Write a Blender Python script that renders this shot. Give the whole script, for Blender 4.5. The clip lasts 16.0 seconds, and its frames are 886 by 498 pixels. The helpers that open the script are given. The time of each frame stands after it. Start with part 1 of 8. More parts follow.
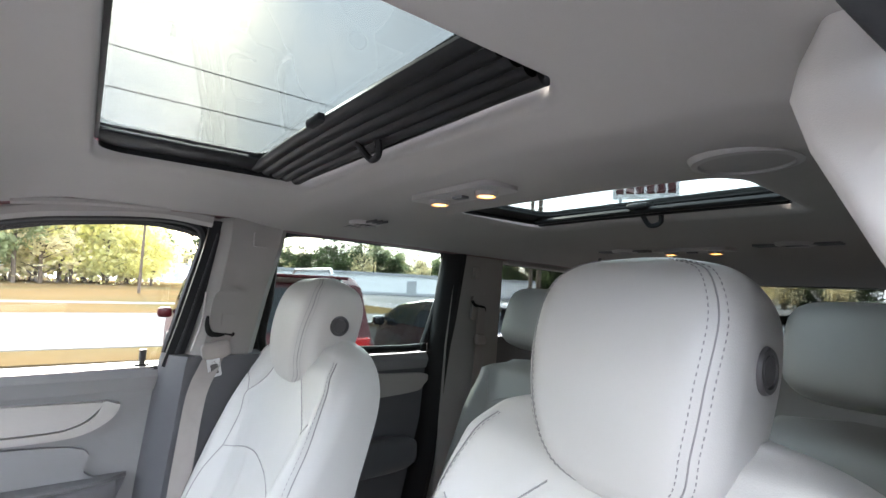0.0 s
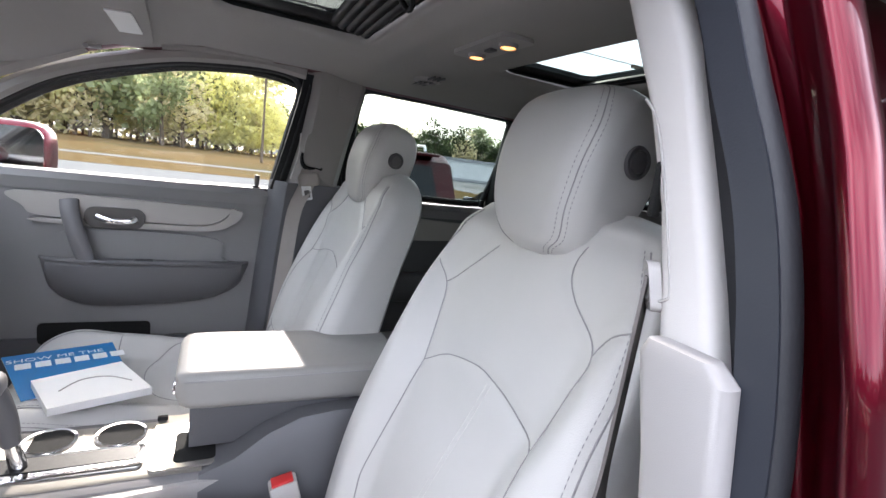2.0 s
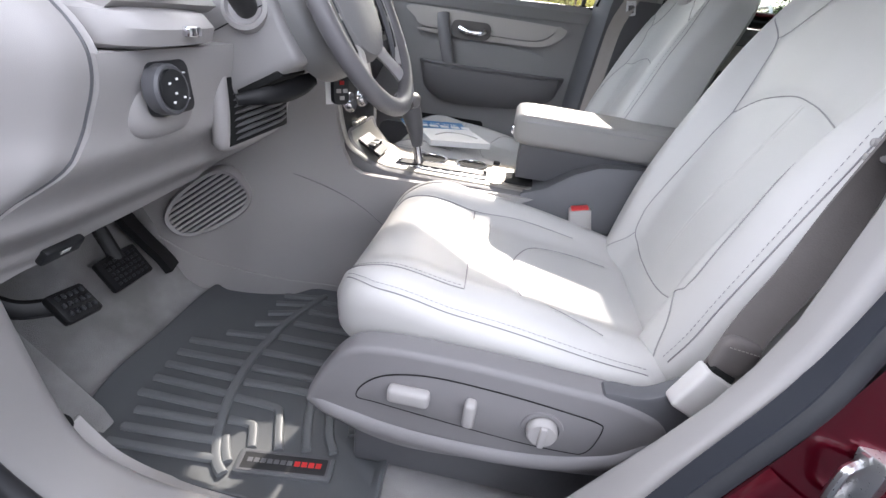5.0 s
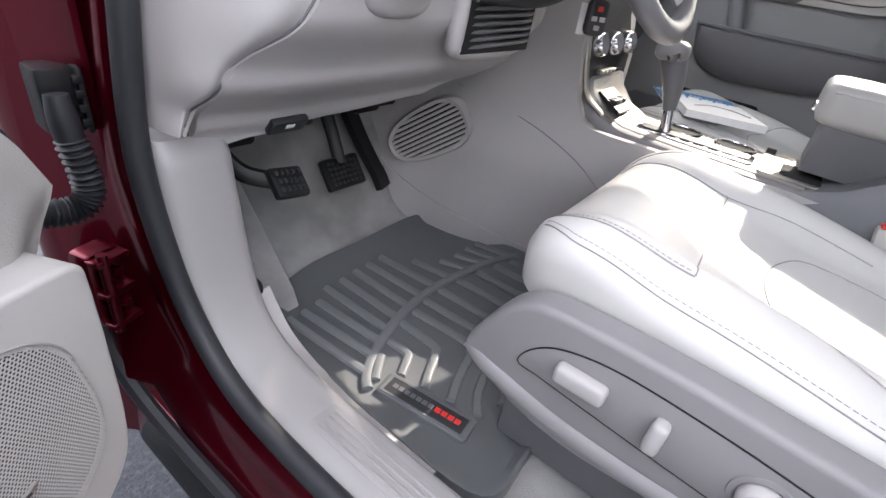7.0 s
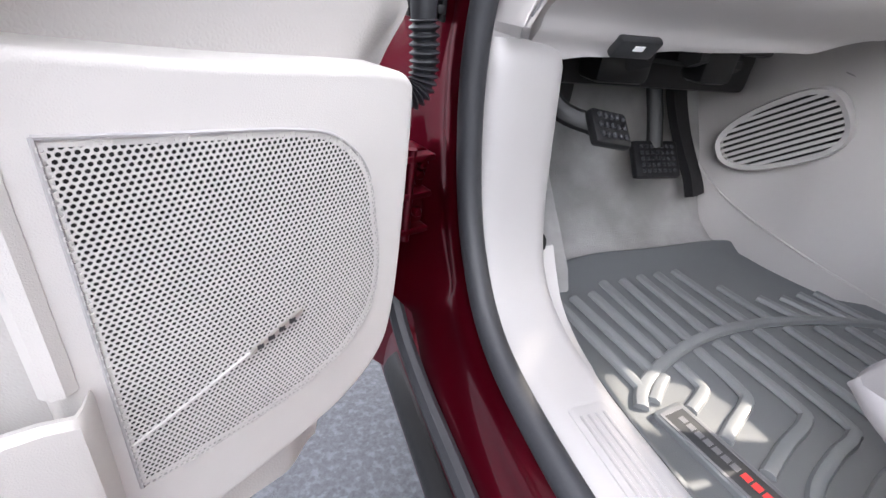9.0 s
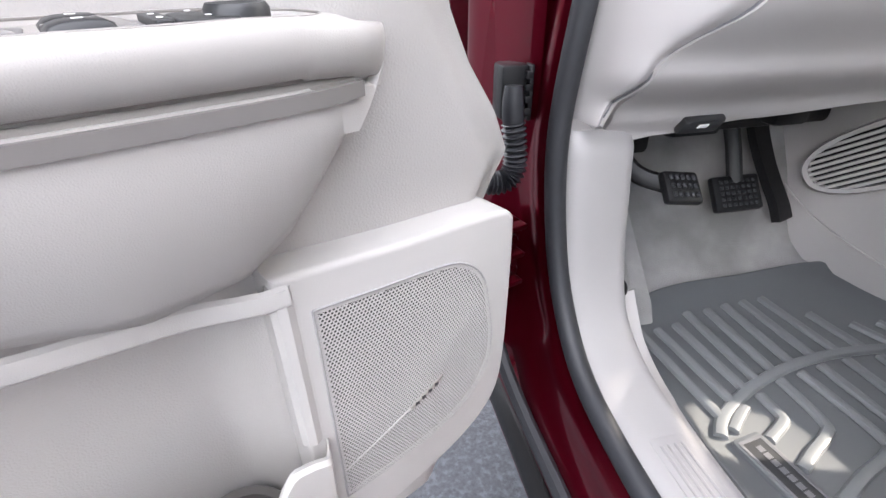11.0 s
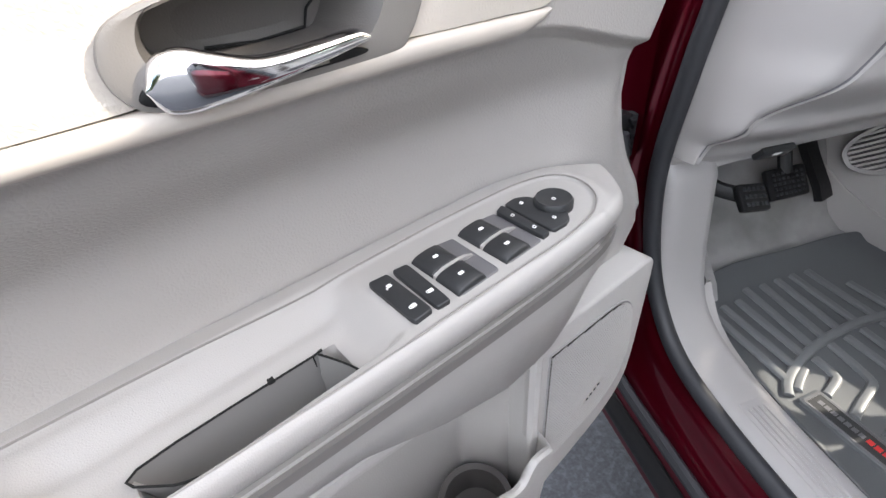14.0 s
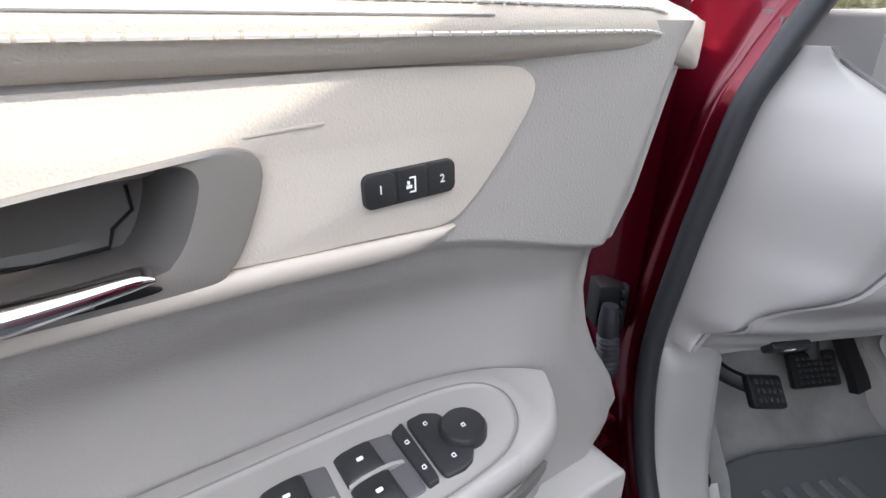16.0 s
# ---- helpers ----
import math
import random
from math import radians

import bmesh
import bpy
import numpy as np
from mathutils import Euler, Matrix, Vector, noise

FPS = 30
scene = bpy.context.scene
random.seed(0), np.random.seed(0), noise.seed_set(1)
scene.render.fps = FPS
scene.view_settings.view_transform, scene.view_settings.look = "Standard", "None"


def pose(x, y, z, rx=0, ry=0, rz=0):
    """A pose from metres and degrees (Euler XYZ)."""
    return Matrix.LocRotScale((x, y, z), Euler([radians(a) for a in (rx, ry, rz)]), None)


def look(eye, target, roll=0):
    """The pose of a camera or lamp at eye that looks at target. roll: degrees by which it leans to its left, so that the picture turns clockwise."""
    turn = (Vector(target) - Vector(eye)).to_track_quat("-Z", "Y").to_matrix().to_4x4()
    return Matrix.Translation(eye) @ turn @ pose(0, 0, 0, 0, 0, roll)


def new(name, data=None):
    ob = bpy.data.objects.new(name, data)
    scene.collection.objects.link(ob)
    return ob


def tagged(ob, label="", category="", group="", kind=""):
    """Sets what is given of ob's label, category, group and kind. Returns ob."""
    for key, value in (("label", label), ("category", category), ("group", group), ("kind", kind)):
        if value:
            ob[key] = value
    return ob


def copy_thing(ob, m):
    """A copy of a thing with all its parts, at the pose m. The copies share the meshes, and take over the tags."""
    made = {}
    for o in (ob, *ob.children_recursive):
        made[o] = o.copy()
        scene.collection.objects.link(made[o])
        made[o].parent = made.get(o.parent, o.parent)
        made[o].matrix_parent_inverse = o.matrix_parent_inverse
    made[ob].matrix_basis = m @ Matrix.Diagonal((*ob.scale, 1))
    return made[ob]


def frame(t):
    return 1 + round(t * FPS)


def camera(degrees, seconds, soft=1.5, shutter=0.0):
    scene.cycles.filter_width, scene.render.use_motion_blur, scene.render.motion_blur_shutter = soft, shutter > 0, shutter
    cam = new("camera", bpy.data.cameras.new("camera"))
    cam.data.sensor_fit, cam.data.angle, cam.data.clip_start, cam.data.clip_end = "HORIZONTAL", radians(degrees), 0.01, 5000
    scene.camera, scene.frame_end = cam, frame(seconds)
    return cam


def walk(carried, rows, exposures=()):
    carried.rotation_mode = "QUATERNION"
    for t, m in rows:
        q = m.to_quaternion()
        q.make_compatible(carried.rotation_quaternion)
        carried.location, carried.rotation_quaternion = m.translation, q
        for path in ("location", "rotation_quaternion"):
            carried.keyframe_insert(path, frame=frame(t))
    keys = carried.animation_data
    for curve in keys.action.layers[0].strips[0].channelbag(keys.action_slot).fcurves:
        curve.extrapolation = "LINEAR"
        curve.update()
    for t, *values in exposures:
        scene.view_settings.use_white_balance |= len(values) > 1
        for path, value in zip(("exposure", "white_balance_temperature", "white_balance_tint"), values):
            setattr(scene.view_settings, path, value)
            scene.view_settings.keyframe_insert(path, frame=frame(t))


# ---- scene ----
cam = camera(86.1, 16.0)
PATH = [
    (0, (-0.005, 0.006, 1.501), (1.589, -1.191, 1.658), 2.7),
    (0.5, (-0.014, 0.004, 1.472), (1.606, -1.167, 1.549), 3.7),
    (1, (-0.098, -0.004, 1.441), (1.577, -1.094, 1.378), 5.0),
    (1.5, (-0.203, -0.012, 1.424), (1.523, -1.001, 1.222), 6.2),
    (2, (-0.295, -0.006, 1.4), (1.472, -0.881, 1.066), 7.3),
    (2.5, (-0.388, 0.022, 1.347), (1.397, -0.721, 0.838), 8.6),
    (3, (-0.452, 0.034, 1.292), (1.34, -0.573, 0.644), 9.3),
    (3.5, (-0.494, 0.043, 1.25), (1.312, -0.41, 0.519), 8.8),
    (4, (-0.534, 0.044, 1.212), (1.29, -0.251, 0.447), 8.2),
    (4.5, (-0.56, 0.041, 1.188), (1.268, -0.049, 0.383), 7.7),
    (5, (-0.578, 0.06, 1.163), (1.208, 0.24, 0.28), 7.6),
    (5.2, (-0.577, 0.068, 1.157), (1.173, 0.365, 0.234), 7.4),
    (7.3, (-0.49, 0.08, 1.03), (0.88, 1.109, -0.002), 10.5),
    (7.5, (-0.499, 0.084, 1.013), (0.808, 1.209, -0.001), 10.4),
    (8, (-0.499, 0.107, 0.963), (0.596, 1.456, -0.027), 10.4),
    (8.5, (-0.5, 0.134, 0.908), (0.363, 1.642, -0.083), 9.5),
    (9, (-0.503, 0.149, 0.862), (0.202, 1.734, -0.134), 8.0),
    (9.2, (-0.507, 0.155, 0.847), (0.152, 1.759, -0.151), 7.3),
    (11.3, (-0.574, 0.066, 1.042), (-0.244, 1.745, 0.005), -1.6),
    (11.5, (-0.596, 0.055, 1.067), (-0.275, 1.716, -0.001), -2.1),
    (12, (-0.651, 0.055, 1.111), (-0.346, 1.667, -0.034), -3.6),
    (12.5, (-0.721, 0.066, 1.137), (-0.428, 1.637, -0.066), -5.2),
    (13, (-0.759, 0.069, 1.158), (-0.465, 1.61, -0.083), -6.0),
    (13.5, (-0.77, 0.062, 1.179), (-0.461, 1.598, -0.064), -6.0),
    (14, (-0.753, 0.073, 1.196), (-0.442, 1.635, -0.015), -5.5),
    (14.5, (-0.707, 0.102, 1.202), (-0.415, 1.688, 0.019), -4.0),
    (15, (-0.677, 0.115, 1.2), (-0.409, 1.759, 0.093), -2.6),
    (15.5, (-0.661, 0.131, 1.221), (-0.405, 1.85, 0.231), -1.2),
    (16, (-0.639, 0.14, 1.231), (-0.411, 1.939, 0.385), -0.3),
]
walk(cam, [(t, look(eye, target, roll)) for t, eye, target, roll in PATH], [(0.0, 2.75, 6350, 12), (1.0, 2.55, 6350, 13), (1.5, 2.2, 6350, 14), (2.5, 1.74, 6350, 15), (3.5, 1.48, 6450, 14), (4.3, 1.60, 6430, 14), (5.0, 1.70, 6400, 14), (7.5, 2.08, 6650, 14), (9.0, 2.8, 6700, 13),
     (11.5, 2.45, 6700, 12), (12.5, 2.15, 6680, 11), (13.2, 1.95, 6680, 11), (14.0, 1.80, 6620, 10), (15.0, 1.95, 6580, 10), (15.5, 1.8, 6550, 10), (16.0, 1.52, 6500, 10)])

# ---- world and light ----
SUN_DIR = Vector((1.0, -0.05, 0.635)).normalized()
world = bpy.data.worlds.new("world")
scene.world = world
world.use_nodes = True
wn, wl = world.node_tree.nodes, world.node_tree.links
wn.clear()
sky = wn.new("ShaderNodeTexSky")
sky.sky_type = "NISHITA"
sky.sun_disc = False
sky.sun_elevation = math.asin(SUN_DIR.z)
sky.sun_rotation = math.atan2(SUN_DIR.x, SUN_DIR.y)
sky.air_density, sky.dust_density, sky.ozone_density = 1.2, 3.0, 1.0
wcoord = wn.new("ShaderNodeTexCoord")
wcloud = wn.new("ShaderNodeTexNoise")
wcloud.inputs["Scale"].default_value = 2.2
wcloud.inputs["Detail"].default_value = 6.0
wramp = wn.new("ShaderNodeValToRGB")
wramp.color_ramp.elements[0].position, wramp.color_ramp.elements[1].position = 0.38, 0.66
wmix = wn.new("ShaderNodeMixRGB")
wmix.inputs["Color2"].default_value = (13.0, 13.3, 14.2, 1)
wbg = wn.new("ShaderNodeBackground")
wbg.inputs["Strength"].default_value = 0.15
wout = wn.new("ShaderNodeOutputWorld")
wl.new(wcoord.outputs["Generated"], wcloud.inputs["Vector"])
wl.new(wcloud.outputs["Fac"], wramp.inputs["Fac"])
wl.new(wramp.outputs["Color"], wmix.inputs["Fac"])
wl.new(sky.outputs["Color"], wmix.inputs["Color1"])
wl.new(wmix.outputs["Color"], wbg.inputs["Color"])
wl.new(wbg.outputs["Background"], wout.inputs["Surface"])

sun_data = bpy.data.lights.new("sun", "SUN")
sun_data.energy, sun_data.angle, sun_data.color = 2.4, radians(0.6), (1.0, 0.93, 0.82)
sun = new("sun", sun_data)
sun.matrix_world = look(SUN_DIR * 50, (0, 0, 0))


# ---- materials ----
def material(name, color, rough=0.6, vary=0.08, vscale=6.0, grain=0.0, gscale=400.0, kind="noise", metal=0.0, coat=0.0,
             spec=0.5, emit=None, second=None, sscale=1.5, rvary=0.08, glow=1.0):
    """A procedural surface: base colour with variation at two scales, roughness variation and a grain relief (grain in metres)."""
    m = bpy.data.materials.new(name)
    m.use_nodes = True
    nt = m.node_tree
    n, l = nt.nodes, nt.links
    b = n["Principled BSDF"]
    b.inputs["Metallic"].default_value = metal
    b.inputs["Coat Weight"].default_value = coat
    b.inputs["Coat Roughness"].default_value = 0.04
    b.inputs["Specular IOR Level"].default_value = spec
    co = n.new("ShaderNodeTexCoord")
    big = n.new("ShaderNodeTexNoise")
    big.inputs["Scale"].default_value = vscale
    big.inputs["Detail"].default_value = 5.0
    l.new(co.outputs["Object"], big.inputs["Vector"])
    lo = [max(0, c * (1 - vary)) for c in color]
    hi = [min(1, c * (1 + vary)) for c in color]
    mix = n.new("ShaderNodeMixRGB")
    mix.inputs["Color1"].default_value = (*lo, 1)
    mix.inputs["Color2"].default_value = (*hi, 1)
    l.new(big.outputs["Fac"], mix.inputs["Fac"])
    last = mix.outputs["Color"]
    if second:
        st = n.new("ShaderNodeTexNoise")
        st.inputs["Scale"].default_value = sscale
        st.inputs["Detail"].default_value = 8.0
        l.new(co.outputs["Object"], st.inputs["Vector"])
        rp = n.new("ShaderNodeValToRGB")
        rp.color_ramp.elements[0].position, rp.color_ramp.elements[1].position = 0.5, 0.66
        l.new(st.outputs["Fac"], rp.inputs["Fac"])
        mx = n.new("ShaderNodeMixRGB")
        mx.inputs["Color2"].default_value = (*second, 1)
        l.new(rp.outputs["Color"], mx.inputs["Fac"])
        l.new(last, mx.inputs["Color1"])
        last = mx.outputs["Color"]
    l.new(last, b.inputs["Base Color"])
    mr = n.new("ShaderNodeMapRange")
    mr.inputs["To Min"].default_value = max(0.0, rough - rvary)
    mr.inputs["To Max"].default_value = min(1.0, rough + rvary)
    rn = n.new("ShaderNodeTexNoise")
    rn.inputs["Scale"].default_value = vscale * 7
    l.new(co.outputs["Object"], rn.inputs["Vector"])
    l.new(rn.outputs["Fac"], mr.inputs["Value"])
    l.new(mr.outputs["Result"], b.inputs["Roughness"])
    if grain:
        if kind == "voronoi":
            g = n.new("ShaderNodeTexVoronoi")
            g.feature = "DISTANCE_TO_EDGE"
            g.inputs["Scale"].default_value = gscale
            out = g.outputs["Distance"]
        else:
            g = n.new("ShaderNodeTexNoise")
            g.inputs["Scale"].default_value = gscale
            g.inputs["Detail"].default_value = 3.0
            out = g.outputs["Fac"]
        l.new(co.outputs["Object"], g.inputs["Vector"])
        bp = n.new("ShaderNodeBump")
        bp.inputs["Distance"].default_value = grain
        bp.inputs["Strength"].default_value = 0.6
        l.new(out, bp.inputs["Height"])
        l.new(bp.outputs["Normal"], b.inputs["Normal"])
    if emit:
        b.inputs["Emission Color"].default_value = (*emit, 1)
        b.inputs["Emission Strength"].default_value = glow
    return m


def glass_material(name, tint=(1, 1, 1), reflect=0.06):
    """A thin pane: mostly clear, with a weak mirror on top that grows towards grazing views."""
    m = bpy.data.materials.new(name)
    m.use_nodes = True
    n, l = m.node_tree.nodes, m.node_tree.links
    n.clear()
    t = n.new("ShaderNodeBsdfTransparent")
    t.inputs["Color"].default_value = (*tint, 1)
    g = n.new("ShaderNodeBsdfGlossy")
    g.inputs["Roughness"].default_value = 0.02
    f = n.new("ShaderNodeLayerWeight")
    f.inputs["Blend"].default_value = 0.5
    pw = n.new("ShaderNodeMath")
    pw.operation = "POWER"
    pw.inputs[1].default_value = 4.0
    l.new(f.outputs["Facing"], pw.inputs[0])
    sc = n.new("ShaderNodeMath")
    sc.operation = "MULTIPLY_ADD"
    sc.inputs[1].default_value, sc.inputs[2].default_value = 0.5, 0.5 * reflect
    l.new(pw.outputs["Value"], sc.inputs[0])
    mx = n.new("ShaderNodeMixShader")
    o = n.new("ShaderNodeOutputMaterial")
    l.new(sc.outputs["Value"], mx.inputs["Fac"])
    l.new(t.outputs["BSDF"], mx.inputs[1])
    l.new(g.outputs["BSDF"], mx.inputs[2])
    l.new(mx.outputs["Shader"], o.inputs["Surface"])
    return m


M_LEATHER = material("light_grey_leather", (0.56, 0.545, 0.525), 0.40, 0.05, 5, 0.00035, 420, "voronoi", second=(0.53, 0.52, 0.50), sscale=3.0)
# darker copy of the seat leather: the rear cabin's shade is in its colour
M_LEATHER_R = material("shaded_rear_seat_leather", (0.27, 0.268, 0.262), 0.42, 0.05, 5, 0.00035, 420, "voronoi")
M_CAP = material("dark_taupe_cap_plastic", (0.085, 0.08, 0.082), 0.45, 0.06, 8, 0.0003, 700, "voronoi")
# seat leather made darker for the armrest, whose shading is in this colour
M_ARM = material("shaded_armrest_leather", (0.29, 0.28, 0.268), 0.42, 0.05, 6, 0.00035, 420, "voronoi")
M_SEAM = material("seam_thread", (0.30, 0.29, 0.29), 0.8, 0.1, 60)
M_THREAD = material("pale_thread", (0.62, 0.60, 0.57), 0.7, 0.15, 300)
M_PLASTIC = material("grey_moulded_plastic", (0.38, 0.363, 0.355), 0.5, 0.04, 8, 0.0003, 700, "voronoi")
M_PLASTIC_L = material("light_grey_plastic", (0.415, 0.398, 0.382), 0.5, 0.04, 8, 0.0003, 700, "voronoi")
M_SILL = material("grey_sill_plastic", (0.315, 0.302, 0.298), 0.45, 0.04, 8, 0.0003, 700, "voronoi")
M_COVER = material("pale_pillar_plastic", (0.62, 0.595, 0.575), 0.5, 0.04, 8, 0.0003, 700, "voronoi")
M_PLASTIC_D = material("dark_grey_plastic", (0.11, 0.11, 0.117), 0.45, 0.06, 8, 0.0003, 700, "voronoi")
M_PAD = material("soft_grey_door_pad", (0.36, 0.342, 0.326), 0.33, 0.04, 5, 0.0007, 330, "voronoi")
M_BEIGE = material("pale_beige_vinyl", (0.57, 0.525, 0.47), 0.42, 0.05, 7, 0.0006, 420, "voronoi")
M_LIP = material("smooth_beige_lip", (0.50, 0.46, 0.415), 0.40, 0.04, 6)
M_ARMREST = material("satin_grey_armrest_plastic", (0.345, 0.330, 0.316), 0.42, 0.04, 8, 0.0003, 700, "voronoi")
M_BASE = material("seat_base_plastic", (0.205, 0.195, 0.200), 0.45, 0.04, 8, 0.0003, 700, "voronoi")
M_LINER = material("pocket_liner_plastic", (0.20, 0.193, 0.19), 0.5, 0.04, 8)
# far door plastic and trim: darkened copies that carry the cabin's shade
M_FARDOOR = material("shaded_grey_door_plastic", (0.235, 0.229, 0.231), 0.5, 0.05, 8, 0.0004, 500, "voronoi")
M_FARTRIM = material("shaded_grey_door_trim", (0.135, 0.132, 0.136), 0.42, 0.05, 8, 0.0004, 500, "voronoi")
M_TOPPAD = material("tan_grey_top_pad", (0.52, 0.475, 0.415), 0.42, 0.06, 9, 0.00055, 480, "voronoi")
# darker copy of the pale beige vinyl, shade put into its colour
M_FARBEIGE = material("shaded_beige_vinyl", (0.40, 0.375, 0.35), 0.45, 0.05, 7, 0.0005, 420, "voronoi")
M_BAND = material("brown_grey_band", (0.15, 0.141, 0.134), 0.5, 0.05, 8)
M_TUNNEL = material("tunnel_grey_plastic", (0.365, 0.348, 0.338), 0.5, 0.04, 8, 0.0003, 700, "voronoi")
M_CUP = material("dark_brown_cup_plastic", (0.085, 0.078, 0.074), 0.4, 0.05, 12, 0.0002, 700, "voronoi")
M_TAUPE = material("taupe_bezel_plastic", (0.205, 0.192, 0.180), 0.4, 0.05, 12, 0.0002, 700, "voronoi")
M_HEAD = material("woven_headliner_cloth", (0.345, 0.328, 0.312), 0.9, 0.05, 4, 0.0006, 900)
M_BLACK = material("black_trim_plastic", (0.010, 0.010, 0.011), 0.45, 0.2, 20, 0.0002, 600, spec=0.3)
M_RUBBER = material("black_rubber_seal", (0.020, 0.021, 0.025), 0.55, 0.15, 20, 0.0003, 300)
M_SHADE = material("black_roller_fabric", (0.007, 0.007, 0.008), 0.42, 0.05, 5, rvary=0.04, spec=0.25)
M_CARPET = material("grey_carpet", (0.34, 0.33, 0.325), 0.95, 0.12, 25, 0.004, 500, second=(0.23, 0.225, 0.22), sscale=5)
M_MAT = material("grey_rubber_floor_mat", (0.108, 0.114, 0.118), 0.36, 0.05, 4, 0.0002, 700, rvary=0.03, second=(0.095, 0.10, 0.104), sscale=4)
# lighter copy of the mat rubber: the ribs' highlights are put into colour
M_RIB = material("highlight_rubber_rib", (0.150, 0.157, 0.161), 0.42, 0.05, 12, 0.0002, 700, rvary=0.04)
M_CHROME = material("chrome", (0.85, 0.85, 0.87), 0.08, 0.02, 5, metal=1.0, rvary=0.03)
M_SATIN = material("satin_metal_trim", (0.44, 0.42, 0.385), 0.36, 0.04, 40, metal=0.8)
M_PAINT = material("dark_red_car_paint", (0.115, 0.0012, 0.011), 0.30, 0.03, 3, metal=0.85, coat=0.6, rvary=0.02, spec=0.4)
M_STEEL = material("zinc_steel", (0.6, 0.6, 0.6), 0.3, 0.1, 40, metal=1.0)
M_BELT = material("taupe_belt_webbing", (0.33, 0.30, 0.28), 0.8, 0.08, 40, 0.0008, 500)
# darkened webbing: the driver's belt carries its shade in this colour
M_BELT_D = material("shaded_belt_webbing", (0.15, 0.135, 0.128), 0.8, 0.1, 40, 0.0008, 500)
M_BUTTON = material("black_button_rubber", (0.022, 0.023, 0.025), 0.42, 0.2, 60)
# dark grey in place of carved depth: the wells' shade is in this colour
M_WELL = material("switch_well_dark", (0.115, 0.112, 0.118), 0.32, 0.04, 10)
M_MARK = material("white_print", (0.85, 0.85, 0.85), 0.5, 0.02, 20)
M_RED = material("red_plastic", (0.55, 0.03, 0.03), 0.4, 0.1, 60)
# near-black for openings and joints: the shade inside them is put into colour
M_HOLE = material("dark_hole", (0.006, 0.006, 0.006), 0.9, 0.1, 60)
M_LAMP = material("lit_amber_lens", (0.9, 0.6, 0.3), 0.4, 0.05, 60, emit=(1.0, 0.42, 0.12), glow=1.1)
M_BLUE = material("blue_print_card", (0.01, 0.17, 0.42), 0.35, 0.05, 30)
M_PAPER = material("white_paper_cover", (0.78, 0.78, 0.77), 0.5, 0.03, 30)
M_DARK = material("dark_interior", (0.03, 0.03, 0.032), 0.6, 0.2, 10)
M_GOLD = material("gold_emblem", (0.75, 0.48, 0.15), 0.25, 0.03, 30, metal=1.0)
M_GLASS = glass_material("clear_glass", (0.93, 0.95, 0.94))
M_GLASS_T = glass_material("tinted_glass", (0.55, 0.60, 0.585))
M_GLASS_P = glass_material("privacy_glass", (0.38, 0.40, 0.39))
M_GLASS_R = glass_material("dark_roof_glass", (0.21, 0.23, 0.23))
M_SLATE = material("slate_grey_seal", (0.024, 0.027, 0.036), 0.42, 0.1, 12, 0.0002, 500)


# ---- mesh tools ----
def thing(name, label, category, group="", kind=""):
    return tagged(new(name), label, category, group, kind)


def part(name, bm, mat, parent=None, label="", smooth=38, category="", group="", kind=""):
    """Link a bmesh as one mesh object under a thing or a part."""
    bmesh.ops.recalc_face_normals(bm, faces=bm.faces)
    me = bpy.data.meshes.new(name)
    bm.to_mesh(me)
    bm.free()
    me.materials.append(mat)
    if smooth:
        me.polygons.foreach_set("use_smooth", [True] * len(me.polygons))
        me.set_sharp_from_angle(angle=radians(smooth))
    ob = new(name, me)
    if parent:
        ob.parent = parent
    return tagged(ob, label, category, group, kind)


def spline(pts, n=8, closed=False):
    """Catmull-Rom through the points, n steps a span."""
    p = [Vector(q) for q in pts]
    k = len(p)
    out = []
    for i in range(k if closed else k - 1):
        a, b = p[i], p[(i + 1) % k]
        z = p[(i - 1) % k] if closed or i else a * 2 - b
        c = p[(i + 2) % k] if closed or i + 2 < k else b * 2 - a
        for j in range(n):
            t = j / n
            out.append(0.5 * (2 * a + (b - z) * t + (2 * z - 5 * a + 4 * b - c) * t * t + (3 * a - z - 3 * b + c) * t ** 3))
    if not closed:
        out.append(p[-1])
    return out


def curve(x, *knots):
    """Smooth value at x through (x, y) knots."""
    if x <= knots[0][0]:
        return knots[0][1]
    for (a, u), (b, v) in zip(knots, knots[1:]):
        if x <= b:
            t = (x - a) / (b - a)
            t = t * t * (3 - 2 * t)
            return u + (v - u) * t
    return knots[-1][1]


def smooth(x, *knots):
    """A flowing curve through (x, y) knots, with no flat spots at them."""
    if x <= knots[0][0]:
        return knots[0][1]
    if x >= knots[-1][0]:
        return knots[-1][1]
    n = len(knots)
    i = max(k for k in range(n - 1) if knots[k][0] <= x)
    grad = lambda k: (knots[min(k + 1, n - 1)][1] - knots[max(k - 1, 0)][1]) / (knots[min(k + 1, n - 1)][0] - knots[max(k - 1, 0)][0])
    (a, u), (b, v) = knots[i], knots[i + 1]
    d = b - a
    t = (x - a) / d
    return (2 * t ** 3 - 3 * t * t + 1) * u + (t ** 3 - 2 * t * t + t) * d * grad(i) + (3 * t * t - 2 * t ** 3) * v + (t ** 3 - t * t) * d * grad(i + 1)


def line(x, *knots):
    if x <= knots[0][0]:
        return knots[0][1]
    for (a, u), (b, v) in zip(knots, knots[1:]):
        if x <= b:
            return u + (v - u) * (x - a) / (b - a)
    return knots[-1][1]


